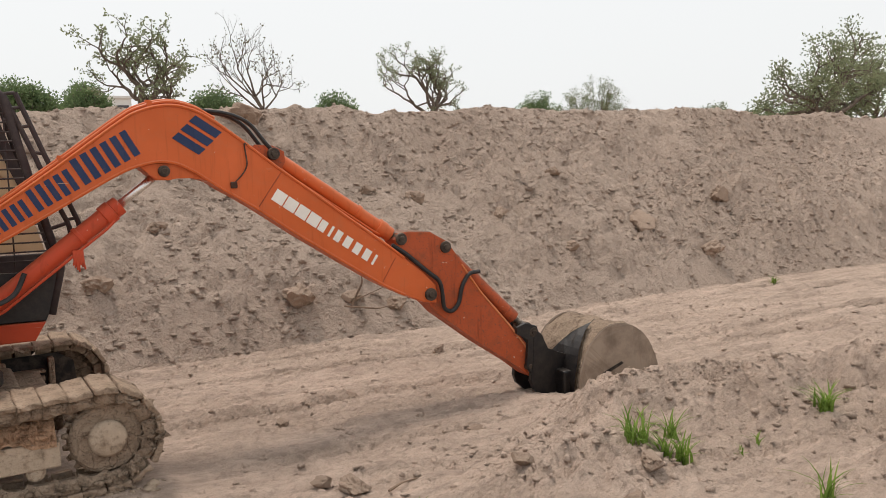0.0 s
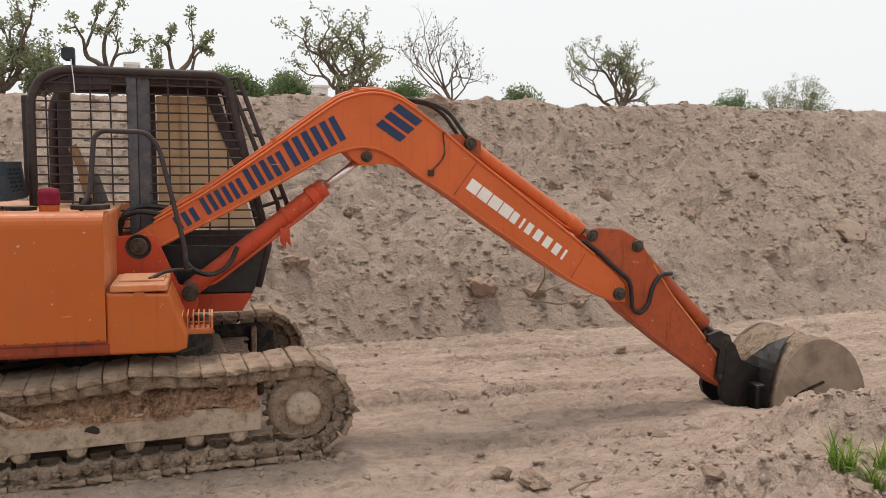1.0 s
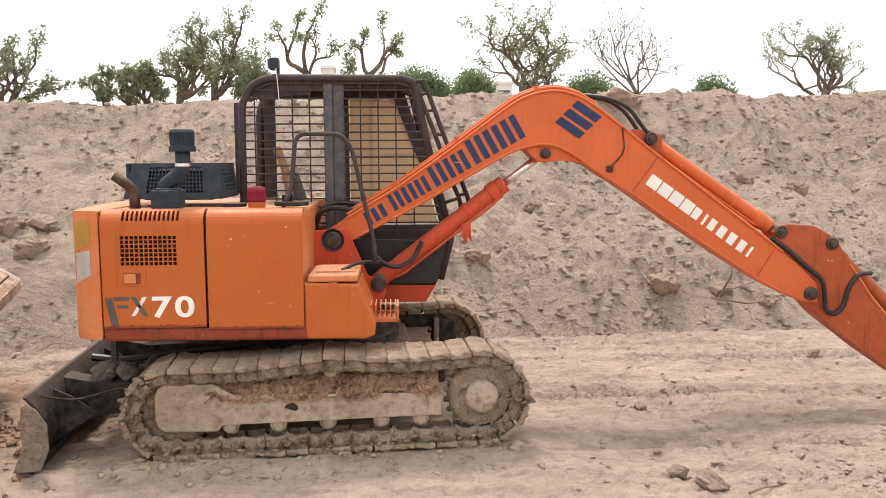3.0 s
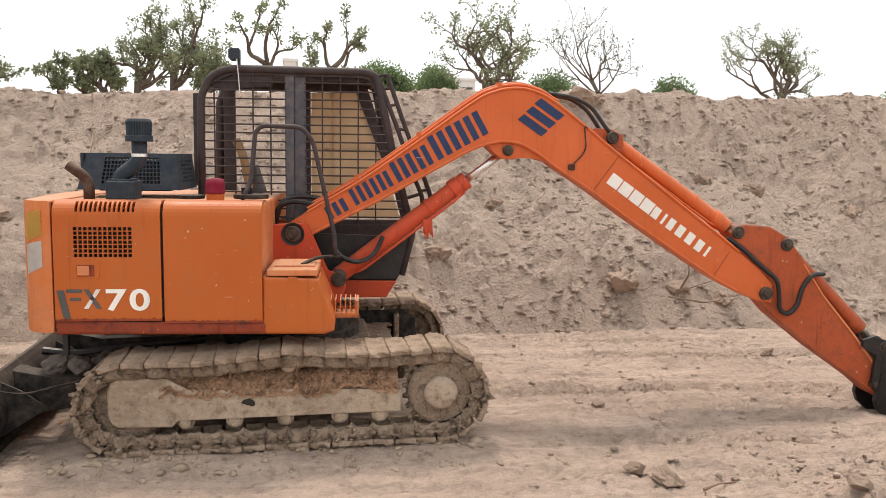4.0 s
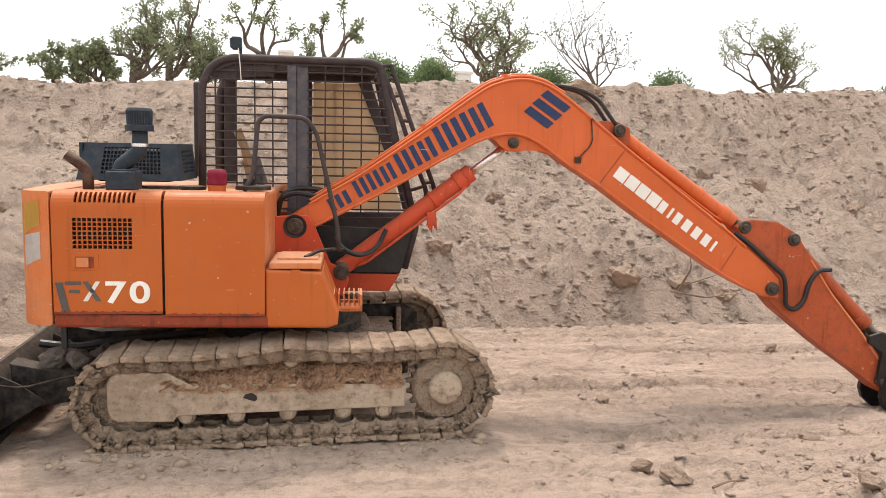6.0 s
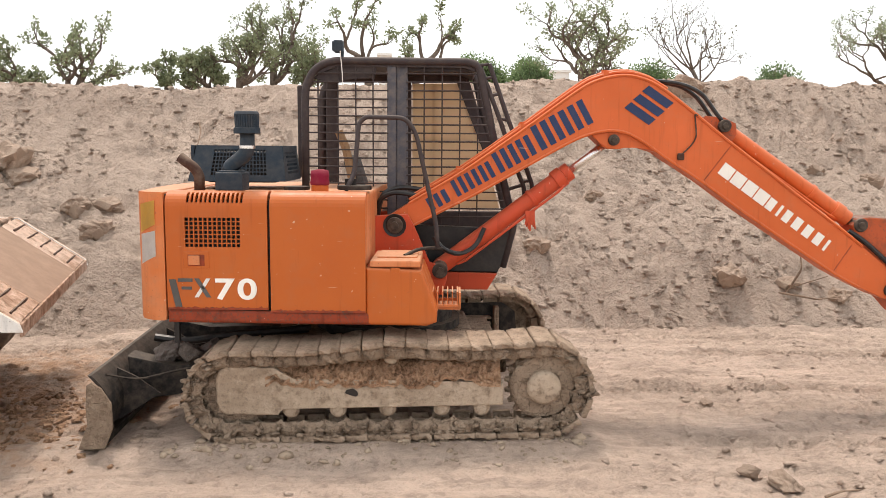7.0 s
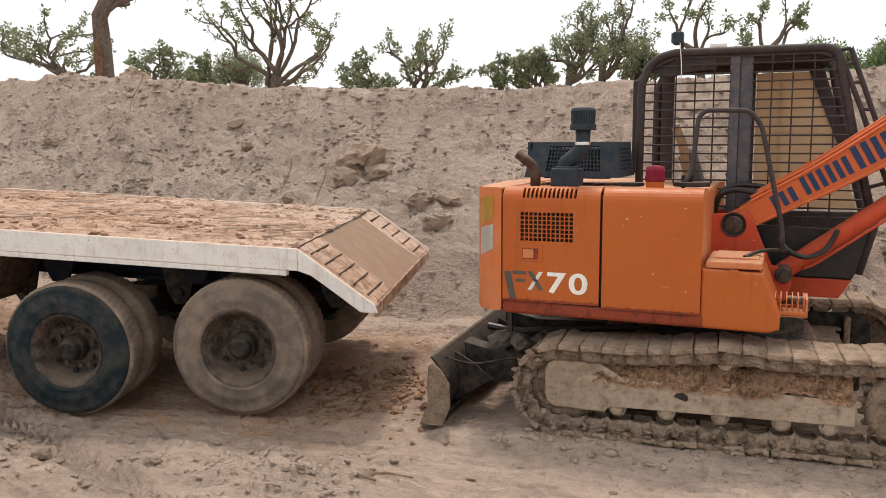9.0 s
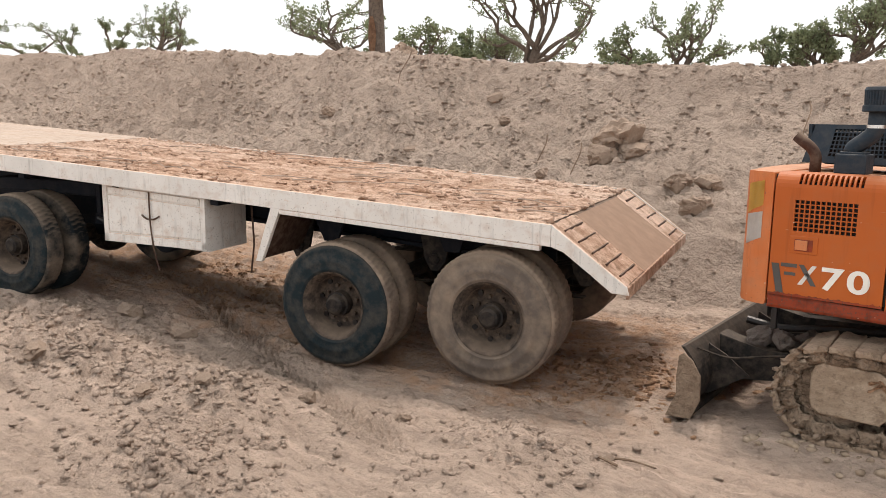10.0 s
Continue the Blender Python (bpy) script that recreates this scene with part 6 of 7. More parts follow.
tube(bm, [(-4.95, 0.36, 0.78), (-4.7, 0.34, 0.70), (-4.4, 0.36, 0.74), (-4.28, 0.38, 0.88)], 0.022, 8, 0.1)
part("air_hose", bm, BLACK, truck)
for outer, side in ((Y0 + 0.01, -1), (Y1 - 0.01, 1)):
    pair = new("wheel")
    pair.parent = truck
    tagged(pair, "dusty twin truck wheel")
    wheel(pair, -5.69, 0.508, outer, side, WALL, TYRE_WET)


# ---- stones, clods and twigs ----
def lump_mesh(seed, level, flat, mat):
    rnd = random.Random(seed)
    bm = bmesh.new()
    bmesh.ops.create_icosphere(bm, subdivisions=level, radius=1)
    o = Vector((rnd.uniform(-9, 9), rnd.uniform(-9, 9), rnd.uniform(-9, 9)))
    cuts = [(Vector((rnd.gauss(0, 1), rnd.gauss(0, 1), rnd.gauss(0, 1))).normalized(), rnd.uniform(0.55, 0.85)) for _ in range(6)]
    for v in bm.verts:
        v.co *= 1 + 0.45 * noise.noise(v.co * 1.3 + o) + 0.3 * noise.noise(v.co * 3.1 + o) + 0.10 * noise.noise(v.co * 7 + o)
        for n, d in cuts:
            over = v.co.dot(n) - d
            if over > 0:
                v.co -= n * over * 0.85
        v.co.z *= flat
    me = bpy.data.meshes.new("clod")
    bm.to_mesh(me)
    bm.free()
    me.materials.append(mat)
    return me


big = [lump_mesh(k, 4, 0.72, CLOD) for k in range(5)]
stone_meshes = [lump_mesh(40 + k, 3, 0.7, STONE) for k in range(2)]


def on_bank(x, y):
    return float(bank_height(np.array([x]), np.array([y]))[0])


def on_ground(x, y):
    return float(ground_height(np.array([x]), np.array([y]))[0])


rnd = random.Random(5)
for x, y, r in ((3.93, 4.01, 0.20), (1.71, 4.25, 0.15), (6.33, 5.31, 0.15), (10.0, 4.38, 0.26), (11.0, 3.85, 0.2), (5.7, 5.59, 0.13), (-4.91, 5.70, 0.33), (-5.02, 5.35, 0.20), (-4.62, 5.52, 0.20), (-3.80, 5.09, 0.20), (-3.43, 5.05, 0.16), (-9.9, 7.2, 0.28), (-3.40, 4.59, 0.19),
                (-3.40, 4.50, 0.17), (-3.41, 5.08, 0.14), (-3.81, 5.03, 0.18), (4.33, 6.85, 0.27), (7.6, 4.9, 0.13), (9.0, 5.4, 0.12), (2.6, 5.2, 0.11), (5.0, 4.6, 0.12), (12.5, 4.9, 0.2), (8.3, 4.1, 0.13), (-6.9, 5.9, 0.13), (-8.1, 5.1, 0.12), (-7.4, 6.4, 0.14), (-5.6, 4.8, 0.12), (-2.3, 5.6, 0.12), (-10.6, 5.9, 0.15), (4.6, 3.95, 0.13), (5.15, 3.8, 0.12)):
    ob = new("earth_clod", big[rnd.randrange(5)])
    ob.matrix_basis = Matrix.Translation((x, y, on_bank(x, y) + r * 0.12)) @ pose(0, 0, 0, rnd.uniform(-25, 35), rnd.uniform(-25, 25), rnd.uniform(0, 360)) @ Matrix.Diagonal((r * 1.1, r * 0.85, r, 1))
    tagged(ob, "rough brown clod of earth lying on the sand bank", "earth clod", "clods on the bank")
for x, y, r in ((-6.0, -0.85, 0.15), (-6.9, -0.75, 0.18), (-7.2, -1.05, 0.08), (-6.1, -2.1, 0.13), (-4.6, -1.75, 0.09), (-4.9, -2.0, 0.10), (-4.0, -1.35, 0.08), (2.35, -0.72, 0.12), (2.2, -0.55, 0.08), (3.65, -0.15, 0.08), (3.85, -1.80, 0.12), (3.45, -2.05, 0.12), (6.5, -0.85, 0.14), (2.5, 0.9, 0.08), (3.3, 1.3, 0.07), (4.9, 2.4, 0.08), (-2.6, 2.9, 0.09), (-3.3, -1.2, 0.07), (7.6, -1.4, 0.10), (3.2, -1.35, 0.09), (-2.0, -0.9, 0.05)):
    ob = new("earth_clod", big[rnd.randrange(5)])
    ob.matrix_basis = Matrix.Translation((x, y, on_ground(x, y) + r * 0.25)) @ pose(0, 0, 0, rnd.uniform(-20, 20), rnd.uniform(-20, 20), rnd.uniform(0, 360)) @ Matrix.Diagonal((r * 0.85, r * 0.65, r * 0.7, 1))
    tagged(ob, "brown clod of dry earth lying on the sandy ground", "earth clod", "clods on the ground")
for x, y, z, r in ((-1.55, 0.62, 0.50, 0.10), (-1.40, 0.55, 0.50, 0.11), (-1.28, 0.66, 0.51, 0.08)):
    ob = new("stone", stone_meshes[rnd.randrange(2)])
    ob.matrix_basis = Matrix.Translation((x, y, z)) @ pose(0, 0, 0, 0, 20, rnd.uniform(0, 360)) @ Matrix.Diagonal((r * 1.2, r * 0.9, r, 1))
    tagged(ob, "smooth grey stone lying on the blade arm", "stone", "stones on the blade")


def crumbs(name, xs, ys, zs, rs, mat, seed, label, parent=None):
    """Many small crumbs of earth in one mesh."""
    rng = np.random.RandomState(seed)
    bm = bmesh.new()
    bmesh.ops.create_icosphere(bm, subdivisions=1, radius=1)
    bm.verts.ensure_lookup_table()
    base = np.array([v.co[:] for v in bm.verts])
    tri = np.array([[v.index for v in f.verts] for f in bm.faces])
    bm.free()
    n, m = len(xs), len(base)
    shape = base[None] * (1 + 0.55 * rng.uniform(-1, 1, (n, m, 1)))
    shape = shape * (rs[:, None] * rng.uniform(0.6, 1.4, (n, 3)))[:, None, :] * np.array([1, 1, 0.55])
    a = rng.uniform(0, 6.28, n)
    ca, sa = np.cos(a)[:, None], np.sin(a)[:, None]
    co = np.stack([shape[..., 0] * ca - shape[..., 1] * sa, shape[..., 0] * sa + shape[..., 1] * ca, shape[..., 2]], -1)
    co = co + np.stack([xs, ys, zs + rs * 0.05], -1)[:, None, :]
    faces = (tri[None] + (np.arange(n) * m)[:, None, None]).reshape(-1, 3)
    me = bpy.data.meshes.new(name)
    co = co.reshape(-1, 3)
    me.vertices.add(len(co))
    me.vertices.foreach_set("co", co.ravel())
    me.loops.add(faces.size)
    me.loops.foreach_set("vertex_index", faces.ravel())
    me.polygons.add(len(faces))
    me.polygons.foreach_set("loop_start", np.arange(0, faces.size, 3))
    me.update(calc_edges=True)
    if parent:
        return tagged(link_mesh(name, me, mat, parent), label, kind="stuff")
    return tagged(link_mesh(name, me, mat), label, "earth crumbs", kind="stuff")


rng = np.random.RandomState(11)
n = 60000
x, y = rng.uniform(-23, 20, n), 3.45 + 3.9 * rng.uniform(0, 1, n) ** 1.0
keep = 0.4 * value(x / 1.1, y / 0.8, 91) + 0.6 * value(x / 0.3, y / 0.3, 92) + rng.uniform(-0.5, 0.5, n) > -0.2
x, y = x[keep], y[keep]
crumbs("bank_crumbs", x, y, bank_height(x, y), 0.007 + 0.045 * rng.uniform(0, 1, len(x)) ** 5.0, BANK, 3, "small crumbs of earth strewn over the bank")
n = 60000
x, y = rng.uniform(-10, 10, n), rng.uniform(-3.4, 3.6, n)
rough = np.exp(-((y + 1.5) / 0.9) ** 2) * (np.abs(x + 5.2) < 3.2) + np.exp(-((y + 1.0) / 0.8) ** 2) * (np.abs(x - 5) < 2.6)
keep = (rng.uniform(0, 1, n) < 0.30 + 0.6 * rough) & ~((np.abs(x) < 1.45) & (y > -0.02) & (y < 2.4))
x, y = x[keep], y[keep]
crumbs("ground_crumbs", x, y, ground_height(x, y), 0.004 + 0.028 * rng.uniform(0, 1, len(x)) ** 8.0, SAND, 4, "small crumbs of earth strewn over the ground")
x, y, r = [], [], []
for hx, hy, a, b, h in HEAPS:
    n = int(1100 * a * b / 0.3)
    x.append(rng.normal(hx, a * 0.7, n))
    y.append(rng.normal(hy, b * 0.75, n))
x, y = np.concatenate(x), np.concatenate(y)
keep = np.abs(y + 2.88 + 0.435 * x) > 0.2
x, y = x[keep], y[keep]
crumbs("heap_crumbs", x, y, ground_height(x, y), 0.005 + 0.030 * rng.uniform(0, 1, len(x)) ** 3.5, SAND, 14, "crumbled lumps of dug sand beside the wheel track")
n = 1500
x, y = np.concatenate([rng.normal(-2.6, 0.35, n // 2), rng.uniform(-8.2, -5.0, n // 2)]), np.concatenate([rng.normal(0.75, 0.4, n // 2), rng.uniform(0.2, 1.6, n // 2)])
crumbs("red_crumbs", x, y, ground_height(x, y), 0.01 + 0.03 * rng.uniform(0, 1, len(x)) ** 2, MUD_RED, 8, "orange-brown crumbs fallen from the trailer's tyres")
# crumbs over the spoil ridge by the bucket
n = 3600
x, y = rng.uniform(3.0, 9.0, n), rng.normal(0, 0.42, n)
y = y - 0.75 - 0.28 * (x - 4.0) * (x > 4.0) - 0.5 * (x < 4.2)
crumbs("spoil_crumbs", x, y, ground_height(x, y), 0.005 + 0.034 * rng.uniform(0, 1, n) ** 7.0, SAND, 41, "crumbled sand lying on the spoil ridge")
# crumbled mud and bits of straw over the trailer's deck and ramp
n = 9000
x, y = rng.uniform(-9.3, KNEE - 0.02, n), rng.uniform(Y0 + 0.05, Y1 - 0.05, n)
keep = (0.5 * value(x / 0.9, y / 0.25, 171) + 0.5 * value(x / 0.2, y / 0.12, 172) + rng.uniform(-0.4, 0.4, n) > -0.1) & ((x > -5.6) | (y < 0.5))
x, y = x[keep], y[keep]
crumbs("loose_mud", x, y, deck_z(x) + 0.012, 0.006 + 0.030 * rng.uniform(0, 1, len(x)) ** 3.0, DECK_MUD, 31, "crumbled orange-brown mud lying on the deck", trailer)
for k in range(46):
    x, y, a, ln = rng.uniform(-5.4, 0.3), rng.uniform(0.0, 2.3), rng.normal(0, 0.35), rng.uniform(0.12, 0.45)
    bm = bmesh.new()
    tube(bm, [(x, y, deck_z(x) + 0.028), (x + ln * 0.5, y + ln * 0.5 * a, deck_z(x + ln * 0.5) + 0.04), (x + ln, y + ln * a * 1.3, deck_z(x + ln) + 0.028)], 0.007, 5, 0.05, 0.004)
    part("straw", bm, DUST, trailer, "pale broken straw")
# mud balls squeezed out along the tracks
n = 150
x, y = rng.uniform(-1.5, 1.4, n), 0.04 - 0.3 * rng.uniform(0, 1, n) ** 2
crumbs("track_crumbs", x, y, ground_height(x, y), 0.012 + 0.032 * rng.uniform(0, 1, n) ** 3, MUD_PALE, 6, "mud crumbs fallen beside the track")
# mud clinging to the ends and the lower run of both tracks
for side in (-1, 1):
    n = 900
    pick = rng.randint(0, 400, n)
    fine, _ = track_loop(400)
    st = np.array(fine)[pick]
    low = (st[:, 1] < 0.5) | (np.abs(st[:, 0]) > 1.15)
    st = st[low]
    n = len(st)
    rise = rng.uniform(-0.05, 0.05, n)
    x = st[:, 0] - np.sin(st[:, 2]) * rise
    z = np.maximum(st[:, 1] + np.cos(st[:, 2]) * rise, 0.05)
    y = side * (0.925 + 0.225 - 0.03 + rng.uniform(-0.03, 0.03, n))
    crumbs("caked_mud", x, y, z, 0.008 + 0.022 * rng.uniform(0, 1, n) ** 2, MUD, 20 + side, "ragged mud clinging to the track", EX)

for pts, r in (([(4.55, 3.86, 0.35), (4.68, 3.80, 0.62), (4.66, 3.82, 0.80)], 0.014), ([(4.4, 3.75, 0.36), (4.8, 3.62, 0.30), (5.05, 3.60, 0.34)], 0.012), ([(4.6, 3.8, 0.42), (4.95, 3.72, 0.55)], 0.009)):
    bm = bmesh.new()
    tube(bm, pts, r, 6, 0.05, r * 0.5)
    tagged(part("dry_stick", bm, STICK, None), "dry broken stick poking out of the bank", "stick", "dry sticks")
for x, y, h in ((-5.92, 5.45, 0.75), (-9.3, 6.6, 0.4), (-2.6, 6.4, 0.5), (-5.2, 5.1, 0.5)):
    bm = bmesh.new()
    z = on_bank(x, y)
    tube(bm, [(x - 0.02, y + 0.05, z + 0.3), (x + 0.03, y - 0.06, z + 0.18), (x, y - 0.3, z - 0.12), (x + 0.08, y - 0.45, z - 0.3)], 0.011, 6, 0.06, 0.006)
    tagged(part("root", bm, STICK, None), "dark root hanging down the bank", "root", "roots in the bank")
for x, y, a in ((2.5, -0.9, 20), (-2.0, -0.85, 5), (-1.9, -1.0, 170), (-4.7, 5.2, 40)):
    bm = bmesh.new()
    z = on_ground(x, y) + 0.012 if y < 3 else on_bank(x, y) + 0.02
    c, s = math.cos(radians(a)), math.sin(radians(a))
    tube(bm, [(x, y, z), (x + 0.12 * c, y + 0.12 * s, z + 0.015), (x + 0.25 * c + 0.02, y + 0.25 * s, z)], 0.009, 6, 0.04, 0.005)
    tagged(part("twig", bm, STICK, None), "short dry twig lying on the sand", "twig", "dry twigs")


# ---- grass tufts ----
def tuft(x, y, count, height, spread, seed):
    rnd = random.Random(seed)
    bm = bmesh.new()
    z0 = on_ground(x, y)
    root = thing("grass_tuft", pose(x, y, z0), "tuft of fresh green grass growing from the sand", "grass tuft", "grass tufts")
    for k in range(count):
        a, lean = rnd.uniform(0, 6.28), rnd.uniform(0.2, 1.25)
        h, w = height * rnd.uniform(0.45, 1.1), rnd.uniform(0.005, 0.011)
        bx_, by_ = rnd.gauss(0, spread * 0.35), rnd.gauss(0, spread * 0.25)
        side = Vector((-math.sin(a), math.cos(a), 0)) * w
        pts = []
        for j in range(6):
            t = j / 5
            out = lean * h * t * t * 0.9
            pts.append((Vector((bx_ + math.cos(a) * out, by_ + math.sin(a) * out, h * (t - 0.28 * lean * t ** 3) - 0.015)), (1 - t) ** 0.6))
        vs = [(bm.verts.new(p - side * q), bm.verts.new(p + Vector((0, 0, w * 0.5 * q)) + side * 0), bm.verts.new(p + side * q)) for p, q in pts]
        for u, v in zip(vs, vs[1:]):
            bm.faces.new((u[0], u[1], v[1], v[0]))
            bm.faces.new((u[1], u[2], v[2], v[1]))
    tagged(part("grass", bm, GRASS, root), kind="stuff")


for x, y, c, h, s, seed in ((4.00, -1.52, 46, 0.27, 0.14, 1), (4.10, -1.66, 34, 0.24, 0.10, 2), (4.22, -1.72, 26, 0.28, 0.06, 3), (4.42, -1.42, 26, 0.26, 0.06, 4), (5.78, -1.68, 60, 0.27, 0.11, 5), (4.48, -2.58, 18, 0.28, 0.08, 6), (4.75, -1.75, 8, 0.15, 0.04, 7), (5.0, -1.7, 7, 0.16, 0.05, 8), (6.2, -2.15, 18, 0.24, 0.05, 9), (11.5, 3.0, 30, 0.2, 0.06, 10), (2.55, -1.2, 5, 0.09, 0.02, 11), (-7.6, -2.0, 26, 0.16, 0.12, 12)):
    tuft(x, y, c, h, s, seed)


# ---- trees on the field behind the bank ----
FIELD = 2.3
SPECS = {
    # limbs, forks, levels, wander, leaf count, leaf size, leaf material, stems, thickness, tuft radius
    "crown": dict(bole=0.20, limbs=6, forks=3, levels=5, wander=0.30, leaves=3600, size=0.10, mat=LEAF, stems=1, thick=1.5, tuft=0.13),
    "limbs": dict(bole=0.25, limbs=4, forks=2, levels=4, wander=0.34, leaves=1100, size=0.11, mat=LEAF, stems=1, thick=1.5, tuft=0.13),
    "pollard": dict(bole=0.0, limbs=9, forks=3, levels=4, wander=0.22, leaves=2400, size=0.12, mat=LEAF, stems=2, thick=1.2, tuft=0.10),
    "airy": dict(dome=60, bole=0.0, limbs=9, forks=3, levels=4, wander=0.25, leaves=7500, size=0.085, mat=LEAF, stems=3, thick=0.6, tuft=0.26),
    "bare": dict(bole=0.25, limbs=8, forks=3, levels=5, wander=0.16, leaves=420, size=0.10, mat=LEAF_DRY, stems=1, thick=0.55, tuft=0.10),
    "twig": dict(dome=34, bole=-0.1, limbs=10, forks=3, levels=4, wander=0.25, leaves=420, size=0.05, mat=LEAF_DRY, stems=4, thick=0.4, tuft=0.10),
    "leafy": dict(bole=0.10, limbs=8, forks=3, levels=5, wander=0.30, leaves=9000, size=0.16, mat=LEAF, stems=1, thick=1.5, tuft=0.42),
    "bush": dict(dome=80, bole=-0.25, limbs=14, forks=3, levels=4, wander=0.25, leaves=7000, size=0.13, mat=LEAF_BUSH, stems=4, thick=0.5, tuft=0.36),
    "scar": dict(bole=0.55, limbs=4, forks=3, levels=4, wander=0.22, leaves=700, size=0.07, mat=LEAF, stems=1, thick=2.3, tuft=0.12, sway=0.02),
}


def grow(kind, x, y, rise, top, width, shift, seed):
    sp = SPECS[kind]
    top = top + {"bush": 0.40, "airy": 0.20}.get(kind, 0.0)
    rnd = random.Random(seed)
    rng = np.random.RandomState(seed)
    total = top - FIELD
    fork = max(rise - FIELD + sp["bole"] * (top - rise), 0.4)
    crown_h = max(total - fork, 0.4)
    limbs, tips = [], []

    def limb(p, d, length, r, level):
        pts = [p]
        n = 5
        for k in range(n):
            d = (d + Vector((rnd.gauss(0, 1), rnd.gauss(0, 1), rnd.gauss(0, 0.7))) * sp["wander"] + Vector((0, 0, 0.06))).normalized()
            p = p + d * length / n
            pts.append(p)
        end = r * (0.62 if level < sp["levels"] else 0.35)
        limbs.append((pts, r, end))
        if level >= sp["levels"]:
            tips.append((pts[-1], d))
            tips.append((pts[-3], d))
            return
        if level >= sp["levels"] - 1:
            tips.append((pts[-2], d))
        for k in range(sp["forks"]):
            a = rnd.uniform(0, 6.28)
            o = d.orthogonal().normalized()
            o = Matrix.Rotation(a, 3, d) @ o
            start = pts[-1] if k < 2 else pts[rnd.randrange(2, n)]
            limb(start, (d + o * rnd.uniform(0.5, 1.0)).normalized(), length * rnd.uniform(0.55, 0.8), end * rnd.uniform(0.75, 0.95), level + 1)

    r0 = 0.055 * sp["thick"] * math.sqrt(max(crown_h, 0.8)) * 1.25
    for k in range(sp.get("dome", 0)):  # many thin stems filling a rounded crown
        a, u = rnd.uniform(0, 6.28), rnd.uniform(0, 1) ** 0.5
        low = rise - FIELD - 0.25
        q = Vector((u * math.cos(a) * width / 2 + shift, u * math.sin(a) * width * 0.35, low + (total + 0.15 - low) * math.sqrt(1 - u * u * 0.97) * rnd.uniform(0.62, 1.0)))
        foot = Vector((rnd.gauss(0, 0.12) + shift, rnd.gauss(0, 0.12), max(low - 0.45, 0)))
        if k < 3 and low > 0.45:
            limbs.append(([Vector((foot.x * 0.5, foot.y, 0)), foot], 0.06, 0.045))
        mid = foot * 0.4 + q * 0.6 + Vector((rnd.gauss(0, 0.08), rnd.gauss(0, 0.08), -0.1 * q.z))
        limbs.append(([foot, (foot + mid) / 2 + Vector((0, 0, 0.1)), mid, q], 0.045 * sp["thick"] + 0.01, 0.008))
        for n_ in range(3):
            e = mid + (q - mid) * rnd.uniform(0.2, 0.8)
            f = e + Vector((rnd.gauss(0, 1), rnd.gauss(0, 1), rnd.uniform(0, 1.2))) * 0.16
            limbs.append(([e, f], 0.010, 0.004))
            tips.append((f, Vector((0, 0, 1))))
        tips.append((q, Vector((0, 0, 1))))
    for s in range(0 if "dome" in sp else sp["stems"]):
        foot = Vector((rnd.gauss(0, 0.1) * sp["stems"] * 0.5, rnd.gauss(0, 0.1), 0))
        d = Vector((rnd.gauss(0, 0.10 * sp["stems"]), rnd.gauss(0, 0.1), 1 if "sway" not in sp else 6)).normalized()
        pts, p = [foot], foot
        for k in range(5):
            sway = sp.get("sway", 0.07)
            d = (d + Vector((rnd.gauss(0, sway), rnd.gauss(0, sway), 0.05))).normalized()
            p = p + d * (fork + crown_h * 0.04) / 5
            pts.append(p)
        limbs.append((pts, r0 * 1.25, r0 * 0.85))
        bole = list(pts)
        m = max(2, round(sp["limbs"] / sp["stems"]))
        for k in range(m):
            way = -1.25 + 2.5 * (k + 0.5) / m + rnd.gauss(0, 0.15)
            out = Vector((way, rnd.gauss(0, 0.4), 1.15 - 0.62 * abs(way) + rnd.uniform(-0.15, 0.15))).normalized()
            limb(pts[-1] if k % 2 == 0 else pts[-2], out, crown_h * rnd.uniform(0.32, 0.5), r0 * rnd.uniform(0.5, 0.7), 2)
    # fit the crown's height and breadth
    everything = [q for pts, _, _ in limbs for q in pts]
    hi = max(q.z for q in everything)
    x0, x1 = min(q.x for q in everything), max(q.x for q in everything)
    kz = 1.1 * (total - fork - sp["tuft"] * 0.5) / max(hi - fork, 0.2)
    kx = max(width - sp["tuft"], 0.3) / max(x1 - x0, 0.2)
    mid = (x0 + x1) / 2

    def fit(q):
        if "dome" in sp:
            return q
        t = min(max((q.z - fork * 0.8) / max(hi - fork * 0.8, 0.1) * 2.5, 0), 1)
        return Vector(((q.x - mid * t) * (kx * t + (1 - t)) + shift * t, q.y * (kx * t + (1 - t)), q.z if q.z < fork else fork + (q.z - fork) * kz))

    root = thing("tree" if kind not in ("bush", "twig") else "bush", pose(x, y, FIELD - 0.15), {
        "crown": "gnarled tree with crooked limbs and sparse grey-green tufts", "limbs": "lopped tree with bare twisted limbs",
        "pollard": "pollarded desert tree with spiky tufts of leaves", "airy": "airy thorny tree with fine grey-green leaves",
        "bare": "slender nearly leafless tree with fine branches", "twig": "low leafless thorny bush", "bush": "dense fresh green bush",
        "leafy": "spreading tree with dense grey-green clumps of leaves",
        "scar": "thick old trunk with a pale bark wound"}[kind], "tree" if kind not in ("bush", "twig") else "bush", "plants behind the bank")
    bm = bmesh.new()
    for pts, a, b in limbs:
        tube(bm, [fit(q) for q in pts], a, 6, 0, b)
    trunk = part("trunk", bm, BARK, root, "", True)
    # leaves: tufts of small blades round the tips
    count = sp["leaves"]
    ti = rng.randint(0, len(tips), count)
    centres = np.array([fit(t[0])[:] for t in tips])[ti]
    off = rng.normal(0, 1, (count, 3))
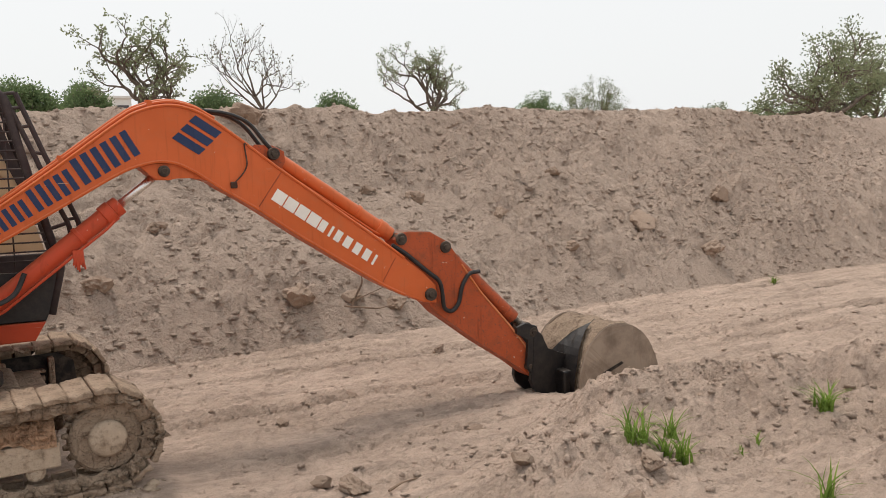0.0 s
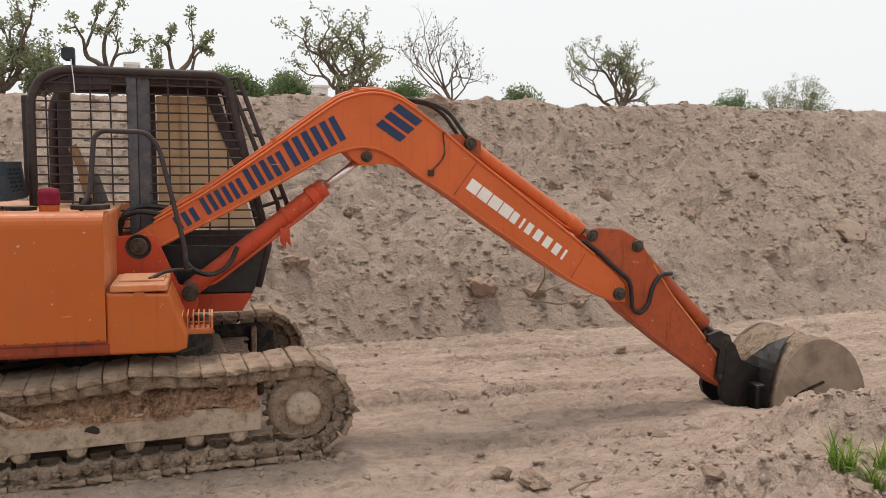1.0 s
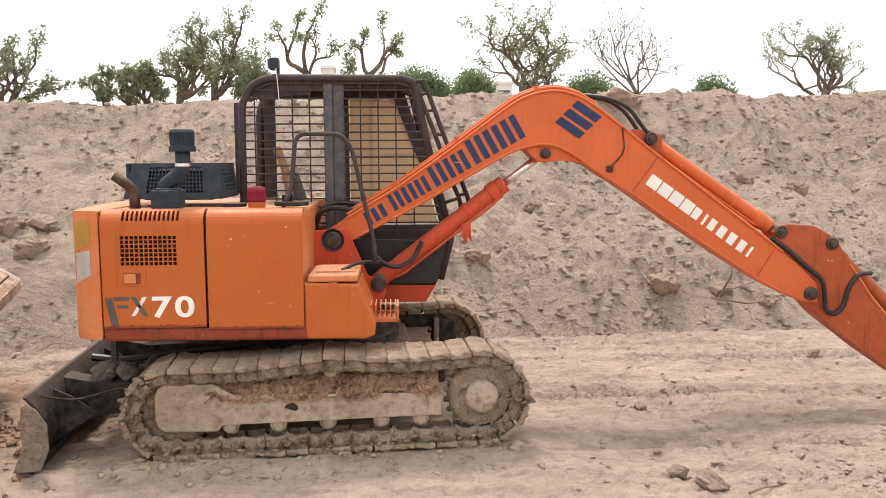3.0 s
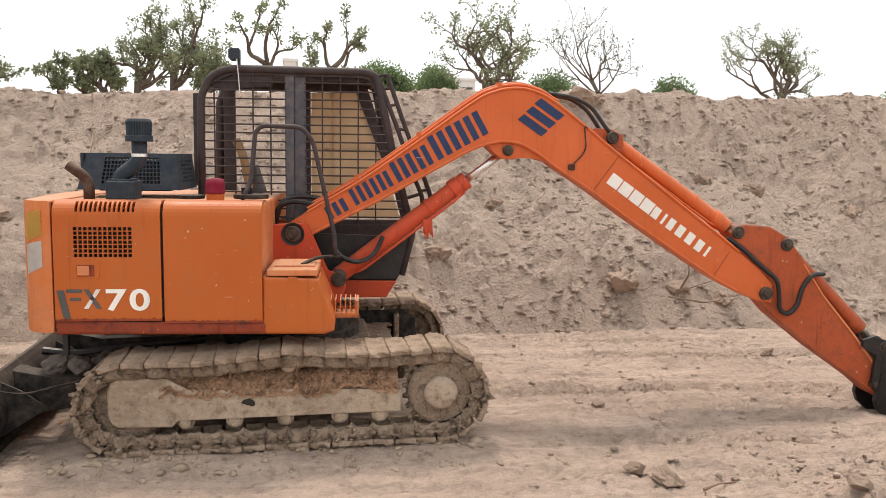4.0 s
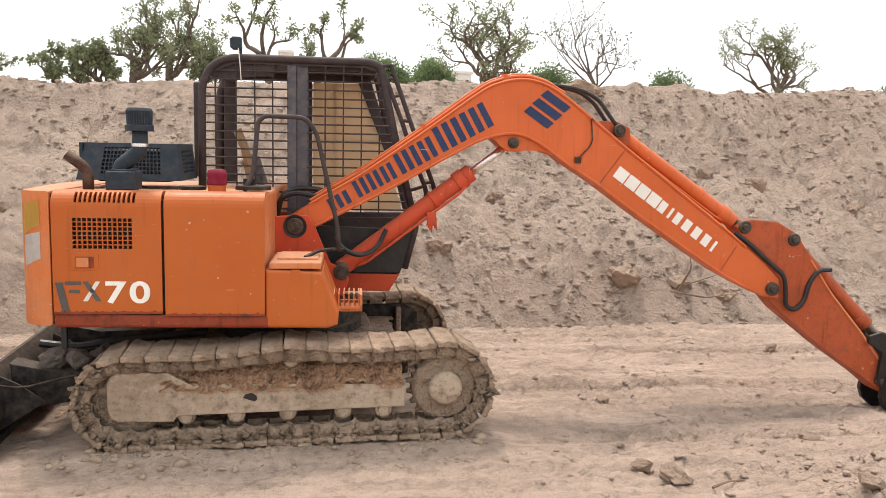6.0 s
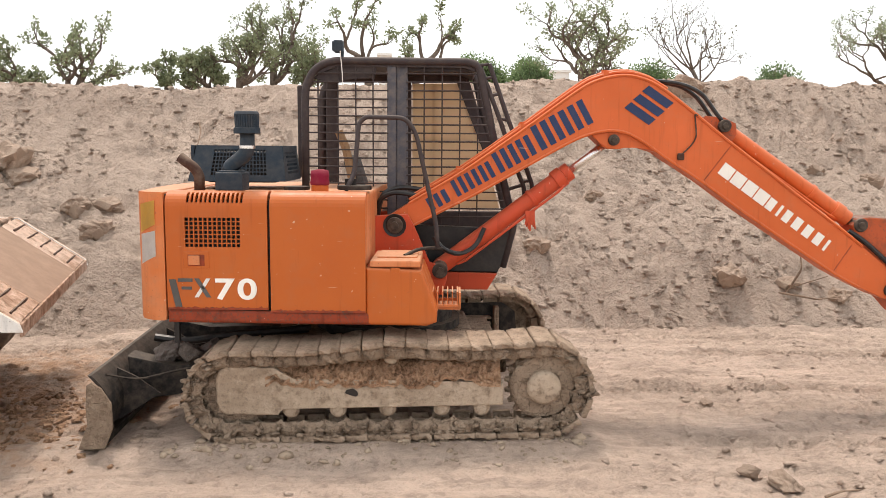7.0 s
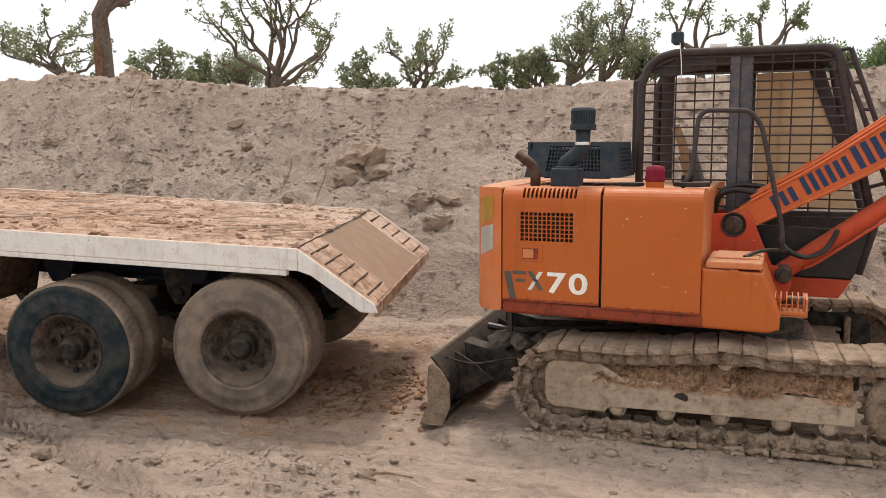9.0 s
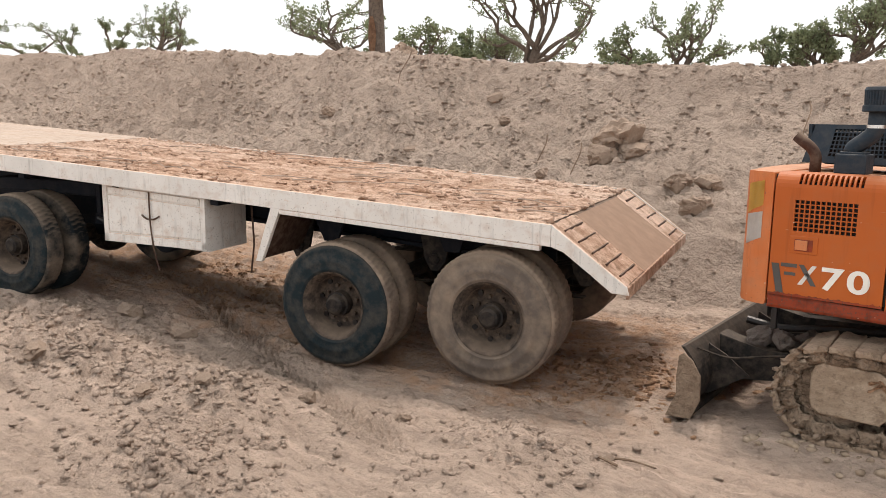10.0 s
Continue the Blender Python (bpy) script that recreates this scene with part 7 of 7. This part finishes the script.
    off = off / np.linalg.norm(off, axis=1)[:, None] * (rng.uniform(0, 1, count) ** 0.6)[:, None] * sp["tuft"]
    c = centres + off * np.array([1, 0.8, 0.8])
    d = off / np.maximum(np.linalg.norm(off, axis=1)[:, None], 1e-6) + rng.normal(0, 0.5, (count, 3)) + np.array([0, 0, 0.25])
    d = d / np.linalg.norm(d, axis=1)[:, None]
    e = np.cross(d, rng.normal(0, 1, (count, 3)))
    e = e / np.maximum(np.linalg.norm(e, axis=1)[:, None], 1e-6)
    ln = (sp["size"] * rng.uniform(0.6, 1.4, count))[:, None]
    w = ln * 0.28
    co = np.stack([c - e * w * 0.4, c + d * ln * 0.5 - e * w, c + d * ln, c + d * ln * 0.5 + e * w], 1).reshape(-1, 3)
    me = bpy.data.meshes.new("crown")
    me.vertices.add(len(co))
    me.vertices.foreach_set("co", co.ravel())
    me.loops.add(count * 4)
    me.loops.foreach_set("vertex_index", np.arange(count * 4))
    me.polygons.add(count)
    me.polygons.foreach_set("loop_start", np.arange(0, count * 4, 4))
    me.update(calc_edges=True)
    tagged(link_mesh("crown", me, sp["mat"], root), kind="stuff")
    if kind == "scar":
        bm = bmesh.new()
        prof = []
        zc = fork - 1.70
        for j in range(9):
            t = j / 8
            h = zc - 0.5 + 0.95 * t
            prof.append((h, 0.13 * math.sin(math.pi * (0.12 + 0.8 * t)) ** 0.7))
        zs = [q.z for q in bole]
        mids = [Vector((np.interp(h, zs, [q.x for q in bole]), np.interp(h, zs, [q.y for q in bole]), h)) for h, wd in prof]
        a = [bm.verts.new(m + Vector((-wd, -r0 * 0.95, 0))) for m, (h, wd) in zip(mids, prof)]
        b = [bm.verts.new(m + Vector((wd, -r0 * 0.95, 0))) for m, (h, wd) in zip(mids, prof)]
        m_ = [bm.verts.new(m + Vector((0, -r0 * 1.22, 0))) for m in mids]
        for k in range(8):
            bm.faces.new((a[k], m_[k], m_[k + 1], a[k + 1]))
            bm.faces.new((m_[k], b[k], b[k + 1], m_[k + 1]))
        bmesh.ops.solidify(bm, geom=bm.faces[:], thickness=0.05)
        part("bark_wound", bm, SCAR, trunk, "pale bare wood where the bark is gone")


for seed, row in enumerate((
        ("crown", 6.4, 23.8, 4.0, 7.0, 4.2, -0.1), ("bare", 11.3, 25.5, 4.0, 8.0, 4.1, -0.2), ("bush", 18.3, 34.0, 4.4, 5.5, 2.8, 0.0), ("bush", 11.7, 32.3, 4.5, 5.6, 2.3, -0.1),
        ("bush", 5.0, 37.4, 4.9, 6.1, 2.6, -0.3), ("bush", 7.5, 40.8, 5.1, 6.5, 2.4, 0.2), ("crown", 21.3, 30.6, 4.3, 8.0, 4.9, -0.1), ("twig", 24.8, 30.6, 4.3, 5.2, 2.2, 0.0),
        ("airy", 36.1, 34.0, 4.5, 7.6, 5.3, 0.0), ("bush", 36.8, 40.8, 4.9, 6.5, 4.1, 0.2), ("twig", 37.5, 30.6, 4.1, 5.4, 3.0, 0.0), ("airy", 46.4, 34.0, 4.2, 5.8, 4.8, 0.1),
        ("leafy", 40.7, 22.1, 3.4, 8.9, 9.8, 1.3), ("bush", 54.3, 34.0, 4.1, 5.8, 7.8, -0.2), ("leafy", 51.2, 25.5, 3.4, 9.1, 10.5, 0.9),
        ("pollard", -12.7, 23.8, 4.3, 5.4, 2.7, 0.2), ("pollard", -10.3, 23.8, 4.3, 6.2, 3.8, -0.1), ("pollard", -7.4, 23.8, 4.1, 5.2, 1.8, -0.1), ("pollard", -6.3, 23.8, 4.1, 5.2, 1.4, 0.1),
        ("crown", -5.2, 23.8, 4.1, 6.5, 2.6, 0.2), ("crown", -4.3, 25.5, 4.2, 7.2, 3.5, 0.3), ("pollard", -3.0, 23.8, 4.0, 5.6, 1.4, 0.2), ("limbs", -0.4, 23.8, 4.3, 7.1, 3.0, -0.3),
        ("limbs", 0.9, 23.8, 4.2, 6.9, 2.0, 0.5), ("bush", 3.6, 37.4, 5.2, 6.3, 2.9, 0.5), ("bush", 7.7, 44.2, 5.6, 6.9, 2.1, 0.2), ("scar", -14.45, 12.0, 3.9, 7.6, 5.1, -0.1),
        ("pollard", -22.0, 18.7, 4.8, 6.7, 4.7, -0.5), ("pollard", -20.4, 22.1, 4.8, 5.8, 3.0, 0.1), ("airy", -20.2, 27.2, 5.0, 5.9, 2.7, 0.0), ("pollard", -15.5, 22.1, 4.4, 8.2, 5.6, 0.2),
        ("pollard", -43.8, 27.2, 6.7, 8.6, 4.0, -0.4), ("pollard", -20.0, 23.8, 4.8, 5.7, 1.4, 0.0),
        ("pollard", -62.5, 28.9, 7.3, 8.4, 3.2, 0.0), ("pollard", -58.5, 28.9, 7.2, 8.3, 2.8, 0.0), ("pollard", -51.2, 28.9, 7.1, 8.1, 2.6, 0.0), ("pollard", -46.6, 28.9, 6.9, 8.8, 4.1, 0.0))):
    grow(*row, seed + 100)


# ---- far houses ----
def house(x, y, w, h, z0):
    root = thing("house", pose(x, y, FIELD - 0.1), "small pale flat-roofed house far behind the trees", "house", "far houses")
    bm = bmesh.new()
    bx(bm, -w / 2, w / 2, 0, 4, 0, h)
    part("wall", bm, PLASTER, root)
    bm = bmesh.new()
    bx(bm, -w / 2 - 0.15, w / 2 + 0.15, -0.15, 4.15, h, h + 0.18)
    part("roof", bm, PLASTER, root)
    for k in (-0.25, 0.25):
        bm = bmesh.new()
        bx(bm, w * k - 0.4, w * k + 0.4, -0.03, 0.05, h - 1.3, h - 0.5)
        part("window", bm, POST, root, "dark window")


house(12.6, 60, 2.4, 5.6, 0)
house(-0.55, 62, 0.9, 6.9, 0)
